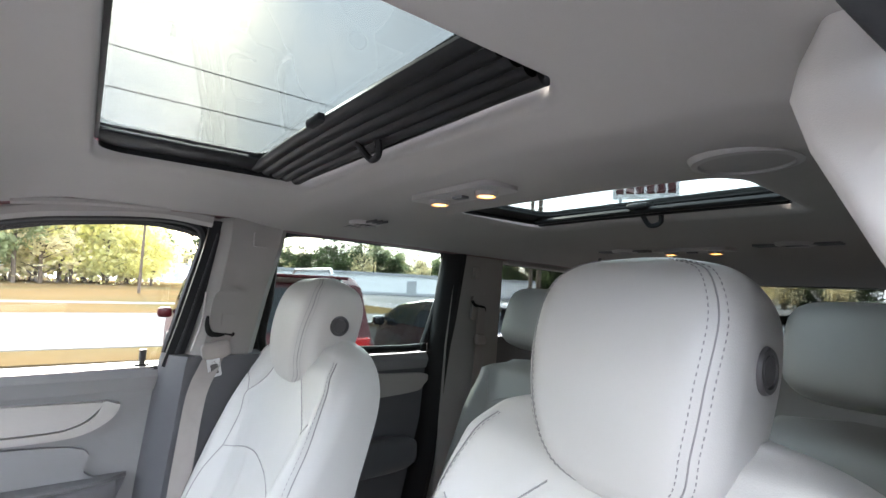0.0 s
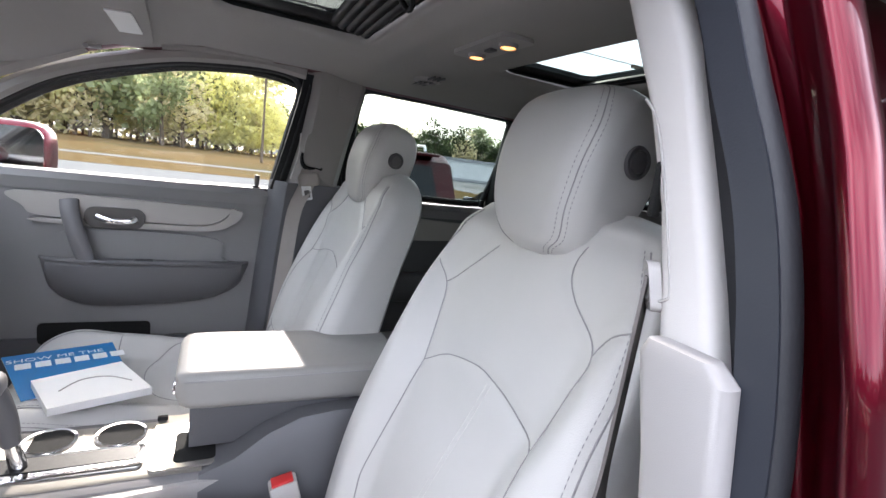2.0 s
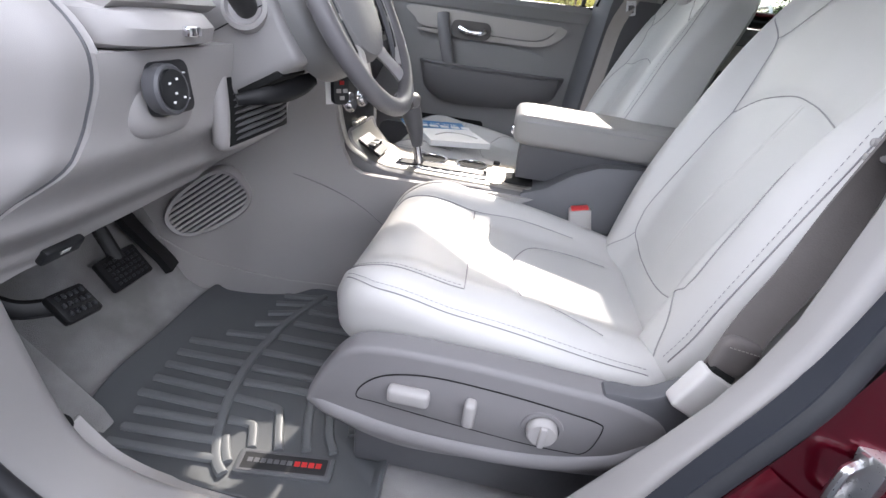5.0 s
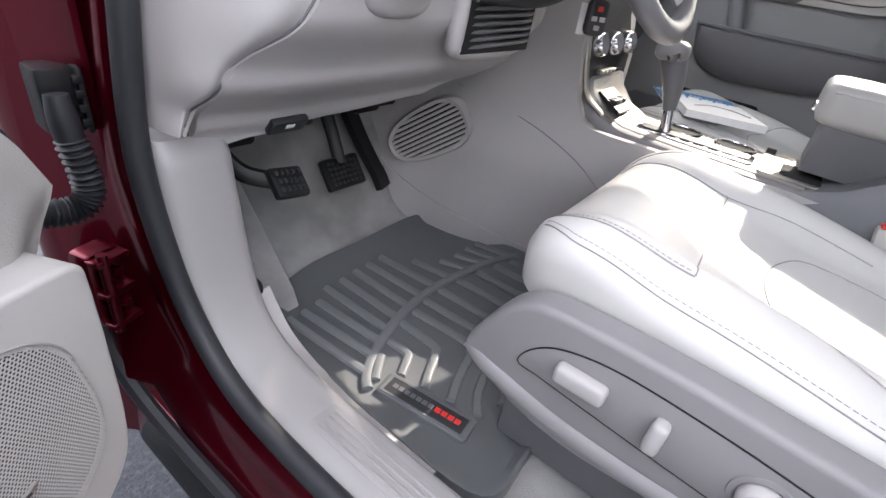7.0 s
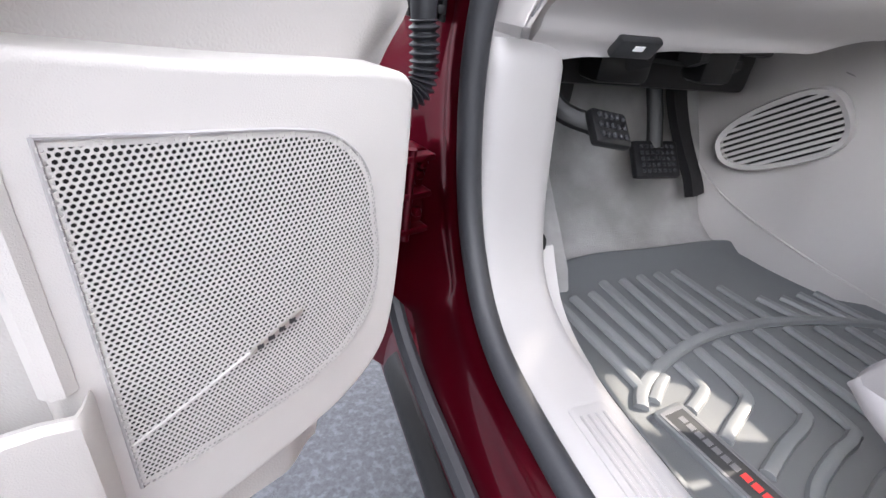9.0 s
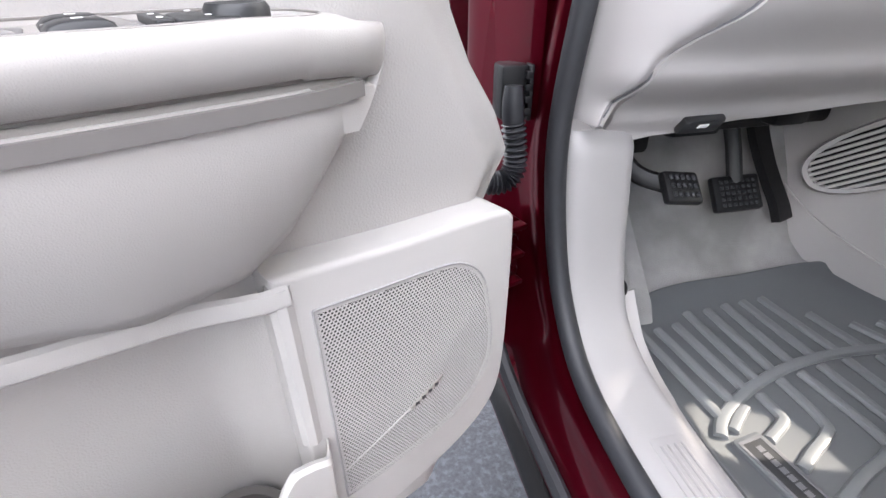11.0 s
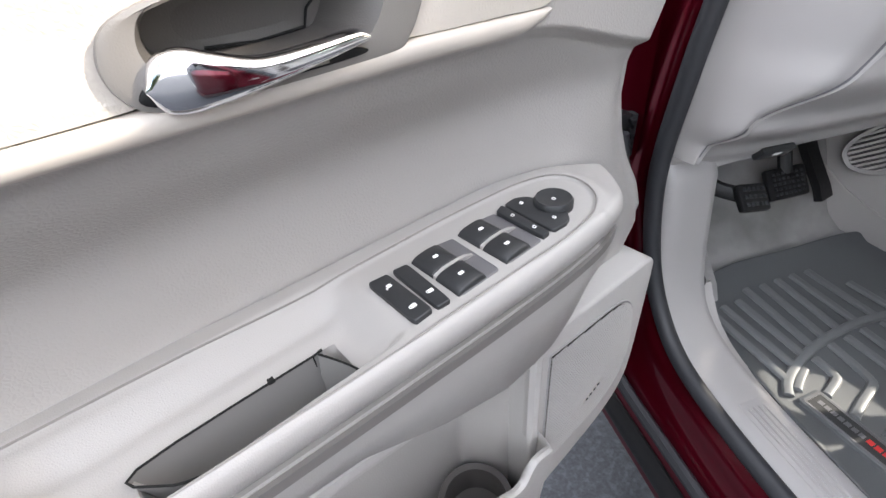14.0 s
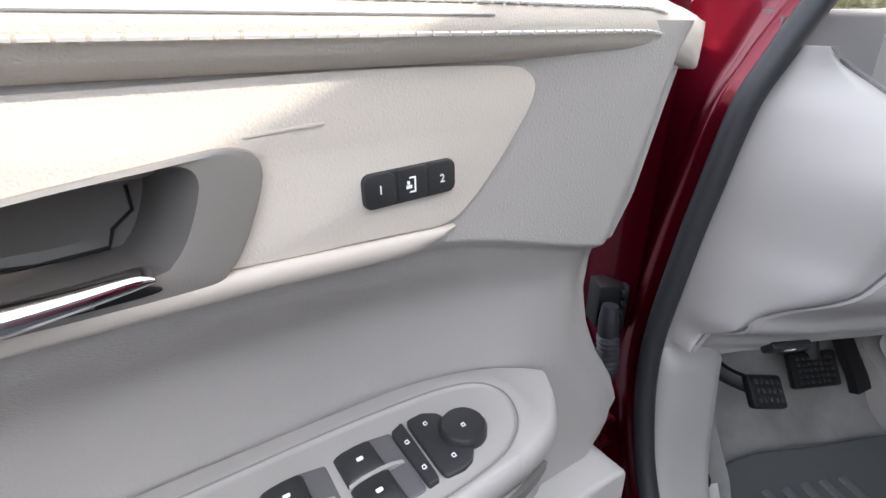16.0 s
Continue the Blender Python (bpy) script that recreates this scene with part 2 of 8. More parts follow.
def loft(rings, cap=True, closed=True, bm=None):
    bm = bm or bmesh.new()
    rows = [[bm.verts.new(v) for v in r] for r in rings]
    n = len(rows[0])
    for a, b in zip(rows, rows[1:]):
        for i in range(n if closed else n - 1):
            j = (i + 1) % n
            bm.faces.new((a[i], a[j], b[j], b[i]))
    if cap and closed:
        bm.faces.new(rows[0][::-1])
        bm.faces.new(rows[-1])
    return bm


def tube(pts, r, n=8, bm=None, flat=1.0, side=None):
    """A round or flattened bar along points. r: radius or a function of 0..1. flat: thickness over width, across side."""
    pts = [Vector(p) for p in pts]
    rings = []
    ref = Vector(side) if side else Vector((0.3, 0.2, 1)).normalized()
    for i, p in enumerate(pts):
        d = (pts[min(i + 1, len(pts) - 1)] - pts[max(i - 1, 0)]).normalized()
        a = ref - d * ref.dot(d)
        if a.length < 1e-4:
            a = Vector((1, 0, 0)) - d * d.x
        a.normalize()
        if not side:
            ref = a
        b = d.cross(a)
        rr = r(i / max(1, len(pts) - 1)) if callable(r) else r
        rings.append([p + a * (rr * math.cos(2 * math.pi * k / n)) + b * (rr * flat * math.sin(2 * math.pi * k / n)) for k in range(n)])
    return loft(rings, bm=bm)


def strap(pts, width, thick, side, bm=None):
    """A flat band along points; side: the direction of its width (one vector or one for each point)."""
    pts = [Vector(p) for p in pts]
    rings = []
    for i, p in enumerate(pts):
        d = (pts[min(i + 1, len(pts) - 1)] - pts[max(i - 1, 0)]).normalized()
        s = Vector(side[i]) if isinstance(side, list) else Vector(side)
        s = (s - d * s.dot(d)).normalized()
        u = d.cross(s) * (thick / 2)
        w = s * (width / 2)
        rings.append([p - w - u, p + w - u, p + w + u, p - w + u])
    return loft(rings, bm=bm)


def box(size, at=(0, 0, 0), bevel=0.0, seg=2, m=None, bm=None):
    own = bmesh.new()
    bmesh.ops.create_cube(own, size=1.0)
    for v in own.verts:
        v.co = Vector((v.co.x * size[0], v.co.y * size[1], v.co.z * size[2]))
    if bevel:
        bmesh.ops.bevel(own, geom=own.edges[:] , offset=bevel, segments=seg, profile=0.5, affect="EDGES")
    mat = (m or Matrix()) @ Matrix.Translation(at)
    own.transform(mat)
    if bm is None:
        return own
    me = bpy.data.meshes.new("tmp")
    own.to_mesh(me)
    own.free()
    bm.from_mesh(me)
    bpy.data.meshes.remove(me)
    return bm


def join(bm, other):
    me = bpy.data.meshes.new("tmp")
    other.to_mesh(me)
    other.free()
    bm.from_mesh(me)
    bpy.data.meshes.remove(me)
    return bm


def prism(poly, c0, c1, m=None, bevel=0.0, seg=2, holes=()):
    """Extrude a polygon (a, b) from c0 to c1 along the third axis of m, edges rounded."""
    bm = bmesh.new()
    lo = [bm.verts.new((a, b, c0)) for a, b in poly]
    hi = [bm.verts.new((a, b, c1)) for a, b in poly]
    n = len(poly)
    bm.faces.new(lo[::-1])
    top = bm.faces.new(hi)
    for i in range(n):
        j = (i + 1) % n
        bm.faces.new((lo[i], lo[j], hi[j], hi[i]))
    if bevel:
        bmesh.ops.recalc_face_normals(bm, faces=bm.faces)
        bmesh.ops.bevel(bm, geom=[e for e in top.edges], offset=bevel, segments=seg, profile=0.5, affect="EDGES", clamp_overlap=True)
    if m:
        bm.transform(m)
    return bm


def frame_plate(outer, inner, c0, c1, m=None, bm=None):
    """A plate with a hole: two loops of the same length, in one plane, with thickness."""
    bm = bm or bmesh.new()
    n = len(outer)
    mm = m or Matrix()
    vs = [[bm.verts.new(mm @ Vector((a, b, c))) for a, b in lp] for c in (c0, c1) for lp in (outer, inner)]
    for i in range(n):
        j = (i + 1) % n
        bm.faces.new((vs[0][i], vs[1][i], vs[1][j], vs[0][j]))
        bm.faces.new((vs[2][i], vs[2][j], vs[3][j], vs[3][i]))
        bm.faces.new((vs[0][i], vs[0][j], vs[2][j], vs[2][i]))
        bm.faces.new((vs[1][i], vs[3][i], vs[3][j], vs[1][j]))
    return bm


def lathe(profile, m=None, n=24):
    """Turn (radius, height) pairs round the z axis of m."""
    bm = loft([[Vector((r * math.cos(2 * math.pi * k / n), r * math.sin(2 * math.pi * k / n), h)) for k in range(n)] for r, h in profile])
    if m:
        bm.transform(m)
    return bm


def pillow(half, m=None, p=4.0, n=14):
    """A soft rounded block: a superellipsoid with the given half sizes."""
    own = bmesh.new()
    bmesh.ops.create_cube(own, size=2.0)
    bmesh.ops.subdivide_edges(own, edges=own.edges[:], cuts=n, use_grid_fill=True)
    for v in own.verts:
        q = Vector([math.copysign(abs(math.tan(c * math.pi / 4)), c) for c in v.co])
        k = (abs(q.x) ** p + abs(q.y) ** p + abs(q.z) ** p) ** (-1 / p)
        v.co = Vector((q.x * k * half[0], q.y * k * half[1], q.z * k * half[2]))
    if m:
        own.transform(m)
    return own


def sheet(f, us, vs, thick=0.0, axis=None):
    """A grid surface f(u, v); with thick, a closed slab pushed along axis."""
    bm = bmesh.new()
    rows = [[bm.verts.new(f(u, v)) for v in vs] for u in us]
    quads = [(i, j) for i in range(len(us) - 1) for j in range(len(vs) - 1)]
    for i, j in quads:
        bm.faces.new((rows[i][j], rows[i + 1][j], rows[i + 1][j + 1], rows[i][j + 1]))
    if thick:
        d = Vector(axis) * thick
        back = [[bm.verts.new(v.co + d) for v in r] for r in rows]
        for i, j in quads:
            bm.faces.new((back[i][j], back[i][j + 1], back[i + 1][j + 1], back[i + 1][j]))
        nu, nv = len(us), len(vs)
        rim = [(i, 0) for i in range(nu)] + [(nu - 1, j) for j in range(1, nv)] + [(i, nv - 1) for i in range(nu - 2, -1, -1)] + [(0, j) for j in range(nv - 2, 0, -1)]
        for (a, b), (c, e) in zip(rim, rim[1:] + rim[:1]):
            bm.faces.new((rows[a][b], rows[c][e], back[c][e], back[a][b]))
    return bm


def span(a, b, n):
    return [a + (b - a) * i / n for i in range(n + 1)]


def rounded(x0, y0, x1, y1, r, n=5):
    """A rectangle with round corners, counter-clockwise."""
    out = []
    for cx, cy, a in ((x1 - r, y1 - r, 0), (x0 + r, y1 - r, 90), (x0 + r, y0 + r, 180), (x1 - r, y0 + r, 270)):
        for k in range(n + 1):
            t = radians(a + 90 * k / n)
            out.append((cx + r * math.cos(t), cy + r * math.sin(t)))
    return out


def soft_poly(pts, r=0.18, n=3):
    """Round a polygon's corners."""
    out = []
    k = len(pts)
    for i in range(k):
        p, a, b = Vector(pts[i]), Vector(pts[i - 1]), Vector(pts[(i + 1) % k])
        q0, q1 = p.lerp(a, r), p.lerp(b, r)
        for j in range(n + 1):
            t = j / n
            out.append(tuple((q0.lerp(p, t)).lerp(p.lerp(q1, t), t)))
    return out


def basis(at, x, y, z):
    """A matrix whose axes are the given vectors, at a place."""
    m = Matrix((Vector(x), Vector(y), Vector(z))).transposed().to_4x4()
    return Matrix.Translation(at) @ m


def stitch(pts, length=0.005, gap=0.004, r=0.0007, bm=None):
    """Short thread pieces along a curve."""
    bm = bm or bmesh.new()
    pts = [Vector(p) for p in pts]
    run, on = 0.0, True
    start = pts[0]
    for a, b in zip(pts, pts[1:]):
        seg = (b - a).length
        d = (b - a).normalized() if seg > 0 else Vector((1, 0, 0))
        pos = 0.0
        while pos < seg:
            need = (length if on else gap) - run
            if pos + need <= seg:
                pos += need
                q = a + d * pos
                if on:
                    tube([start, q], r, 5, bm)
                start = q
                on = not on
                run = 0.0
            else:
                run += seg - pos
                break
    return bm


FX = Matrix(((0, 0, 1, 0), (1, 0, 0, 0), (0, 1, 0, 0), (0, 0, 0, 1)))   # polygon (y, z), depth x
FY = Matrix(((1, 0, 0, 0), (0, 0, 1, 0), (0, 1, 0, 0), (0, 0, 0, 1)))   # polygon (x, z), depth y
MID = 0.688                                                              # the car's middle


# ---- the car's shell: headliner, floor, pillars, body ----
def head_z(x, y):
    zc = curve(y, (-2.7, 1.58), (-1.6, 1.655), (-0.62, 1.676), (-0.44, 1.68), (-0.34, 1.70), (0.03, 1.70), (0.2, 1.672), (0.55, 1.56))
    return zc - 0.035 * abs((x - MID) / 0.73) ** 3


def ring_between(outer, inner, k):
    return [(a[0] + (b[0] - a[0]) * k, a[1] + (b[1] - a[1]) * k) for a, b in zip(outer, inner)]


def dense(loop, step=0.03):
    """Add points along the long sides of a loop."""
    out = []
    for a, b in zip(loop, loop[1:] + loop[:1]):
        n = max(1, int(math.hypot(b[0] - a[0], b[1] - a[1]) / step))
        out += [(a[0] + (b[0] - a[0]) * k / n, a[1] + (b[1] - a[1]) * k / n) for k in range(n)]
    return out


def headliner_zone(bm, x0, y0, x1, y1, hole=None):
    if hole is None:
        rows = [[bm.verts.new((x, y, head_z(x, y) + 0.001)) for x in span(x0, x1, 24)] for y in span(y0, y1, 14)]
        for a, b in zip(rows, rows[1:]):
            for i in range(24):
                bm.faces.new((a[i], a[i + 1], b[i + 1], b[i]))
        return
    inner = dense(rounded(*hole, 0.05, 8))
    cx, cy = (hole[0] + hole[2]) / 2, (hole[1] + hole[3]) / 2
    outer = []
    for a, b in inner:
        dx, dy = a - cx, b - cy
        k = min((x1 - cx) / dx if dx > 0 else (x0 - cx) / dx if dx < 0 else 1e9, (y1 - cy) / dy if dy > 0 else (y0 - cy) / dy if dy < 0 else 1e9)
        outer.append((cx + dx * k, cy + dy * k))
    # the box corners lie between rays: push the nearest ray onto each
    for c in ((x0, y0), (x1, y0), (x1, y1), (x0, y1)):
        i = min(range(len(outer)), key=lambda q: (outer[q][0] - c[0]) ** 2 + (outer[q][1] - c[1]) ** 2)
        outer[i] = c
    rings = [[Vector((x, y, head_z(x, y))) for x, y in ring_between(outer, inner, k)] for k in span(0, 0.92, 7)]
    lip = ring_between(outer, inner, 0.97)
    rings.append([Vector((x, y, head_z(x, y) + 0.002)) for x, y in lip])
    rings.append([Vector((x, y, head_z(x, y) + 0.010)) for x, y in inner])
    rings.append([Vector((x, y, head_z(x, y) + 0.024)) for x, y in inner])
    loft(rings, cap=False, bm=bm)


ROOF_A = (0.285, -0.362, 1.02, 0.012)
ROOF_B = (0.275, -1.015, 0.905, -0.70)
bm = bmesh.new()
headliner_zone(bm, -0.02, -0.46, 1.41, 0.10, ROOF_A)
headliner_zone(bm, -0.02, -1.25, 1.41, -0.458, ROOF_B)
headliner_zone(bm, -0.02, -2.7, 1.41, -1.246)
headliner_zone(bm, -0.02, 0.096, 1.41, 0.56)
ceiling = part("ceiling", bm, M_HEAD, None, "warm grey woven headliner with two roof openings", 60, "ceiling", kind="structure")

# outer roof skin with the two openings
def skin_z(x, y):
    return head_z(x, y) + 0.040 - 0.037 * min(1.0, abs((x - MID) / 0.71)) ** 2


def skin_zone(bm, x0, y0, x1, y1, hole=None):
    cx, cy = ((hole[0] + hole[2]) / 2, (hole[1] + hole[3]) / 2) if hole else ((x0 + x1) / 2, (y0 + y1) / 2)
    small = dense(rounded(hole[0] - 0.01, hole[1] - 0.01, hole[2] + 0.01, hole[3] + 0.01, 0.05, 6), 0.05) if hole else dense(rounded(cx - 0.02, cy - 0.02, cx + 0.02, cy + 0.02, 0.01, 4), 0.004)
    wide = []
    for a, b in small:
        dx, dy = a - cx, b - cy
        k = min((x1 - cx) / dx if dx > 1e-9 else (x0 - cx) / dx if dx < -1e-9 else 1e9, (y1 - cy) / dy if dy > 1e-9 else (y0 - cy) / dy if dy < -1e-9 else 1e9)
        wide.append((cx + dx * k, cy + dy * k))
    for c in ((x0, y0), (x1, y0), (x1, y1), (x0, y1)):
        i = min(range(len(wide)), key=lambda q: (wide[q][0] - c[0]) ** 2 + (wide[q][1] - c[1]) ** 2)
        wide[i] = c
    ks = span(0, 1 if hole else 0.999, 9)
    low = [[Vector((x, y, skin_z(x, y))) for x, y in ring_between(wide, small, k)] for k in ks]
    high = [[v + Vector((0, 0, 0.004)) for v in r] for r in reversed(low)]
    loft(low + high, cap=False, bm=bm)


bm = bmesh.new()
skin_zone(bm, -0.022, -0.46, 1.45, 0.25, ROOF_A)
skin_zone(bm, -0.022, -1.25, 1.45, -0.46, ROOF_B)
skin_zone(bm, -0.022, -2.75, 1.45, -1.25)
skin_zone(bm, -0.022, 0.25, 1.45, 0.56)
part("roof_panel", bm, M_PAINT, None, "dark red painted steel roof skin", 30, "roof", kind="structure")


def sunroof(hole, shade_rear, name, label, glass_mat):
    root = thing(name, label, "sunroof")
    x0, y0, x1, y1 = hole
    z = head_z((x0 + x1) / 2, (y0 + y1) / 2) + 0.012
    inner = rounded(x0 + 0.006, y0 + 0.006, x1 - 0.006, y1 - 0.006, 0.045, 6)
    glass = (x0 + 0.012, y0 + shade_rear, x1 - 0.075, y1 + 0.02) if shade_rear > 0.05 else (x0 + 0.01, y0 + shade_rear, x1 - 0.05, y1 + 0.02)
    g = rounded(*glass, 0.03, 6)
    rings = [[Vector((a, b, z)) for a, b in inner], [Vector((a, b, z + 0.010)) for a, b in inner], [Vector((a, b, z + 0.012)) for a, b in ring_between(inner, g, 0.8)], [Vector((a, b, z + 0.018)) for a, b in g], [Vector((a, b, z + 0.030)) for a, b in g]]
    part("frame", loft(rings, cap=False), M_BLACK, root, "black plastic frame")
    part("pane", prism(g, z + 0.021, z + 0.025), glass_mat, root, "tinted roof glass")
    # ribbed roller shade packed along the rear edge
    ys = y0 + 0.008
    depth = shade_rear
    xs = span(x0 + 0.02, x1 - 0.02, 30)
    n = 5 if shade_rear > 0.05 else 2
    for k in range(n):
        yy = ys + depth * (k + 0.45) / n
        r = depth / n * 0.56
        pts = [(x, yy + 0.010 * (1 - ((x - (x0 + x1) / 2) / ((x1 - x0) / 2)) ** 2), z + 0.002 + 0.003 * k) for x in xs]
        part("shade_rib", tube(pts, r, 10, flat=0.8, side=(0, 1, 0)), M_SHADE, root)
    cx = (x0 + x1) / 2 - 0.02
    part("catch", box((0.05, 0.03, 0.012), (cx, ys + depth + 0.004, z + 0.014), 0.004), M_SHADE, root)
    part("pull_handle", tube(spline([(cx - 0.035, ys + depth * 0.35, z), (cx - 0.032, ys + depth * 0.3, z - 0.022), (cx - 0.008, ys + depth * 0.3, z - 0.026), (cx + 0.008, ys + depth * 0.45, z)], 5), 0.0055, 8), M_SHADE, root, "black hooked pull handle")
    rail = [(x1 - 0.03, y, z + 0.018) for y in span(y0 + depth, y1, 6)]
    part("side_rail", tube(rail, 0.01, 8, flat=0.5, side=(1, 0, 0)), M_BLACK, root)


sunroof(ROOF_A, 0.105, "front_sunroof", "black framed glass sunroof with its ribbed shade rolled back", M_GLASS_R)
sunroof(ROOF_B, 0.035, "rear_skylight", "black framed fixed roof glass with the shade open", M_GLASS_T)


def dome_lamp(x, y, w, lamp_r, name="dome_lamp"):
    root = thing(name, "grey overhead lamp plate with two lit amber lenses", "lamp", "overhead lamps")
    z = head_z(x, y)
    part("plate", prism(rounded(x - w, y - 0.04, x + w, y + 0.04, 0.018), z - 0.008, z + 0.006, None), M_PLASTIC, root)
    for s in (-1, 1):
        at = Matrix.Translation((x + s * w * 0.58, y - 0.003, z))
        part("lens_ring", lathe([(lamp_r * 1.25, -0.004), (lamp_r * 1.2, -0.016), (lamp_r * 1.02, -0.017), (lamp_r, -0.010)], at, 20), M_PLASTIC, root)
        part("lens", lathe([(lamp_r, -0.012), (lamp_r * 0.7, -0.0165), (0.001, -0.018)], at, 20), M_LAMP, root, "lit amber lens")
    part("switch", box((0.03, 0.018, 0.006), (x, y, z - 0.010), 0.002), M_PLASTIC_D, root)


dome_lamp(0.678, -0.542, 0.118, 0.017)
dome_lamp(0.72, -1.53, 0.12, 0.018)
dome_lamp(0.80, 0.27, 0.10, 0.018)


def ceiling_vent(x, y, r, slats=3):
    root = thing("ceiling_vent", "grey round air outlet with black slats in the headliner", "air vent", "ceiling vents")
    z = head_z(x, y) - 0.002
    at = Matrix.Translation((x, y, z))
    part("ring", lathe([(r * 1.5, 0.004), (r * 1.42, -0.004), (r * 1.05, -0.007), (r, -0.003), (r, 0.004)], at, 24), M_PLASTIC, root)
    part("core", lathe([(r, 0.002), (0.001, 0.002)], at, 20), M_HOLE, root, "dark vent throat")
    for k in range(slats):
        o = (k - (slats - 1) / 2) * r * 0.55
        half = math.sqrt(max(0.01, r * r - o * o)) * 0.95
        part("slat", box((half * 2, 0.003, 0.006), (x, y + o, z - 0.002), m=Matrix()), M_PLASTIC_D, root)


ceiling_vent(1.165, -0.60, 0.03)
ceiling_vent(0.93, -1.49, 0.03)
ceiling_vent(0.42, -1.45, 0.032)

spk = thing("ceiling_speaker", "oval grey speaker panel in the headliner", "speaker")
z = head_z(0.22, -0.61)
part("ring", lathe([(0.062, 0.004), (0.058, -0.004), (0.05, -0.005), (0.048, -0.001)], Matrix.Translation((0.225, -0.61, z)) @ Matrix.Diagonal((1, 1.0, 1, 1)), 28), M_PLASTIC, spk)
part("grille", lathe([(0.048, -0.002), (0.001, -0.006)], Matrix.Translation((0.225, -0.61, z)), 28), M_HEAD, spk)

hook = thing("coat_hook", "small dark fold-down coat hook under the headliner", "hook")
part("hook", tube(spline([(1.12, -1.62, 1.64), (1.12, -1.60, 1.61), (1.14, -1.585, 1.60), (1.16, -1.59, 1.615)], 4), 0.006, 8), M_PLASTIC_D, hook)

# sun visor, folded up over the passenger
visor = thing("sun_visor", "light grey padded sun visor with a white lit vanity label", "sun visor")
vz = lambda x, y: head_z(x, y) - 0.022
part("pad", sheet(lambda u, v: Vector((0.86 + 0.50 * u, 0.135 + 0.03 * u + 0.20 * v, vz(0.86 + 0.50 * u, 0.13 + 0.20 * v))), span(0, 1, 14), span(0, 1, 8), 0.018, (0, 0, 1)), M_HEAD, visor)
part("label", sheet(lambda u, v: Vector((1.02 + 0.19 * u, 0.175 + 0.05 * v, vz(1.02 + 0.19 * u, 0.17 + 0.05 * v) - 0.003)), span(0, 1, 4), span(0, 1, 2), 0.003, (0, 0, 1)), M_PAPER, visor, "white vanity cover")
part("pivot", tube([(1.34, 0.32, vz(1.34, 0.3)), (1.39, 0.30, vz(1.39, 0.3) + 0.015)], 0.008, 8), M_PLASTIC, visor)

# ---- floor and footwell ----
bm = sheet(lambda x, y: Vector((x, y, 0.425 + 0.004 * math.sin(9 * x) * math.sin(7 * y) + curve(y, (0.70, 0), (0.76, 0.012), (1.05, 0.40)))), span(-0.19, 1.60, 60), span(-2.7, 1.05, 110), 0.03, (0, 0, -1))
part("floor", bm, M_CARPET, None, "grey car floor carpet rising to the toe board", 50, "floor", kind="structure")
bm = sheet(lambda y, z: Vector((-0.168 - 0.02 * curve(z, (0.42, 0), (0.8, 1)), y, z)), span(0.66, 1.05, 10), span(0.42, 1.0, 10), 0.03, (-1, 0, 0))
part("wall_footwell_side", bm, M_CARPET, None, "grey carpeted side wall of the footwell", 50, "wall", kind="structure")
rest = thing("foot_rest", "grey carpeted foot rest in the footwell corner", "foot rest")
part("pad", prism([(0.66, 0.43), (0.70, 0.43), (0.93, 0.66), (0.90, 0.70), (0.68, 0.47)], -0.165, -0.035, FX, 0.008), M_CARPET, rest)


def tunnel_x(y, z):
    return curve(y, (-0.3, 0.575), (0.0, 0.57), (0.35, 0.545), (0.7, 0.45), (0.85, 0.405), (1.05, 0.37)) + 0.03 * curve(z, (0.42, -1), (0.62, 0), (0.80, 0.6))


tunnel_top = lambda y: line(y, (0.38, 0.770), (0.41, 0.774), (0.435, 0.79), (0.455, 0.83), (0.47, 0.90), (0.49, 1.04))
bm = sheet(lambda y, k: Vector((tunnel_x(y, 0.42 + (tunnel_top(y) - 0.42) * k), y, 0.42 + (tunnel_top(y) - 0.42) * k)), span(-0.35, 0.40, 24) + span(0.41, 0.52, 22) + span(0.54, 1.05, 20), span(0, 1, 20), 0.02, (1, 0, 0))
part("wall_tunnel", bm, M_TUNNEL, None, "grey moulded side of the centre tunnel", 50, "wall", kind="structure")
seam = [Vector((tunnel_x(y, z) - 0.001, y, z)) for y, z in [(0.95, 0.62), (0.80, 0.535), (0.62, 0.49), (0.45, 0.46), (0.3, 0.45)]]
part("trim_seam", tube(spline(seam, 5), 0.0022, 6), M_PLASTIC_L, None, "pale joint along the tunnel side", category="trim", kind="structure")
seam = [Vector((tunnel_x(y, z) - 0.001, y, z)) for y, z in [(0.72, 0.80), (0.55, 0.76), (0.42, 0.70), (0.30, 0.62), (0.2, 0.58)]]
part("trim_seam", tube(spline(seam, 5), 0.0012, 6), M_BASE, None, "fine joint along the tunnel side", category="trim", kind="structure")

# slotted outlet in the tunnel side
vent = thing("tunnel_vent", "grey slotted oval air outlet in the tunnel side", "air vent")
va, vb = Vector((0.375, 0.862, 0.592)), Vector((0.458, 0.662, 0.752))
vdir = (vb - va).normalized()
vnor = Vector((-0.88, -0.42, 0.05)).normalized()
vnor = (vnor - vdir * vnor.dot(vdir)).normalized()
vup = vnor.cross(vdir)
vup = -vup if vup.z < 0 else vup
vm = basis((va + vb) / 2 + vnor * 0.012 + vdir * 0.012, vdir, vup, vnor)
L = (vb - va).length / 2 * 0.73
egg = []
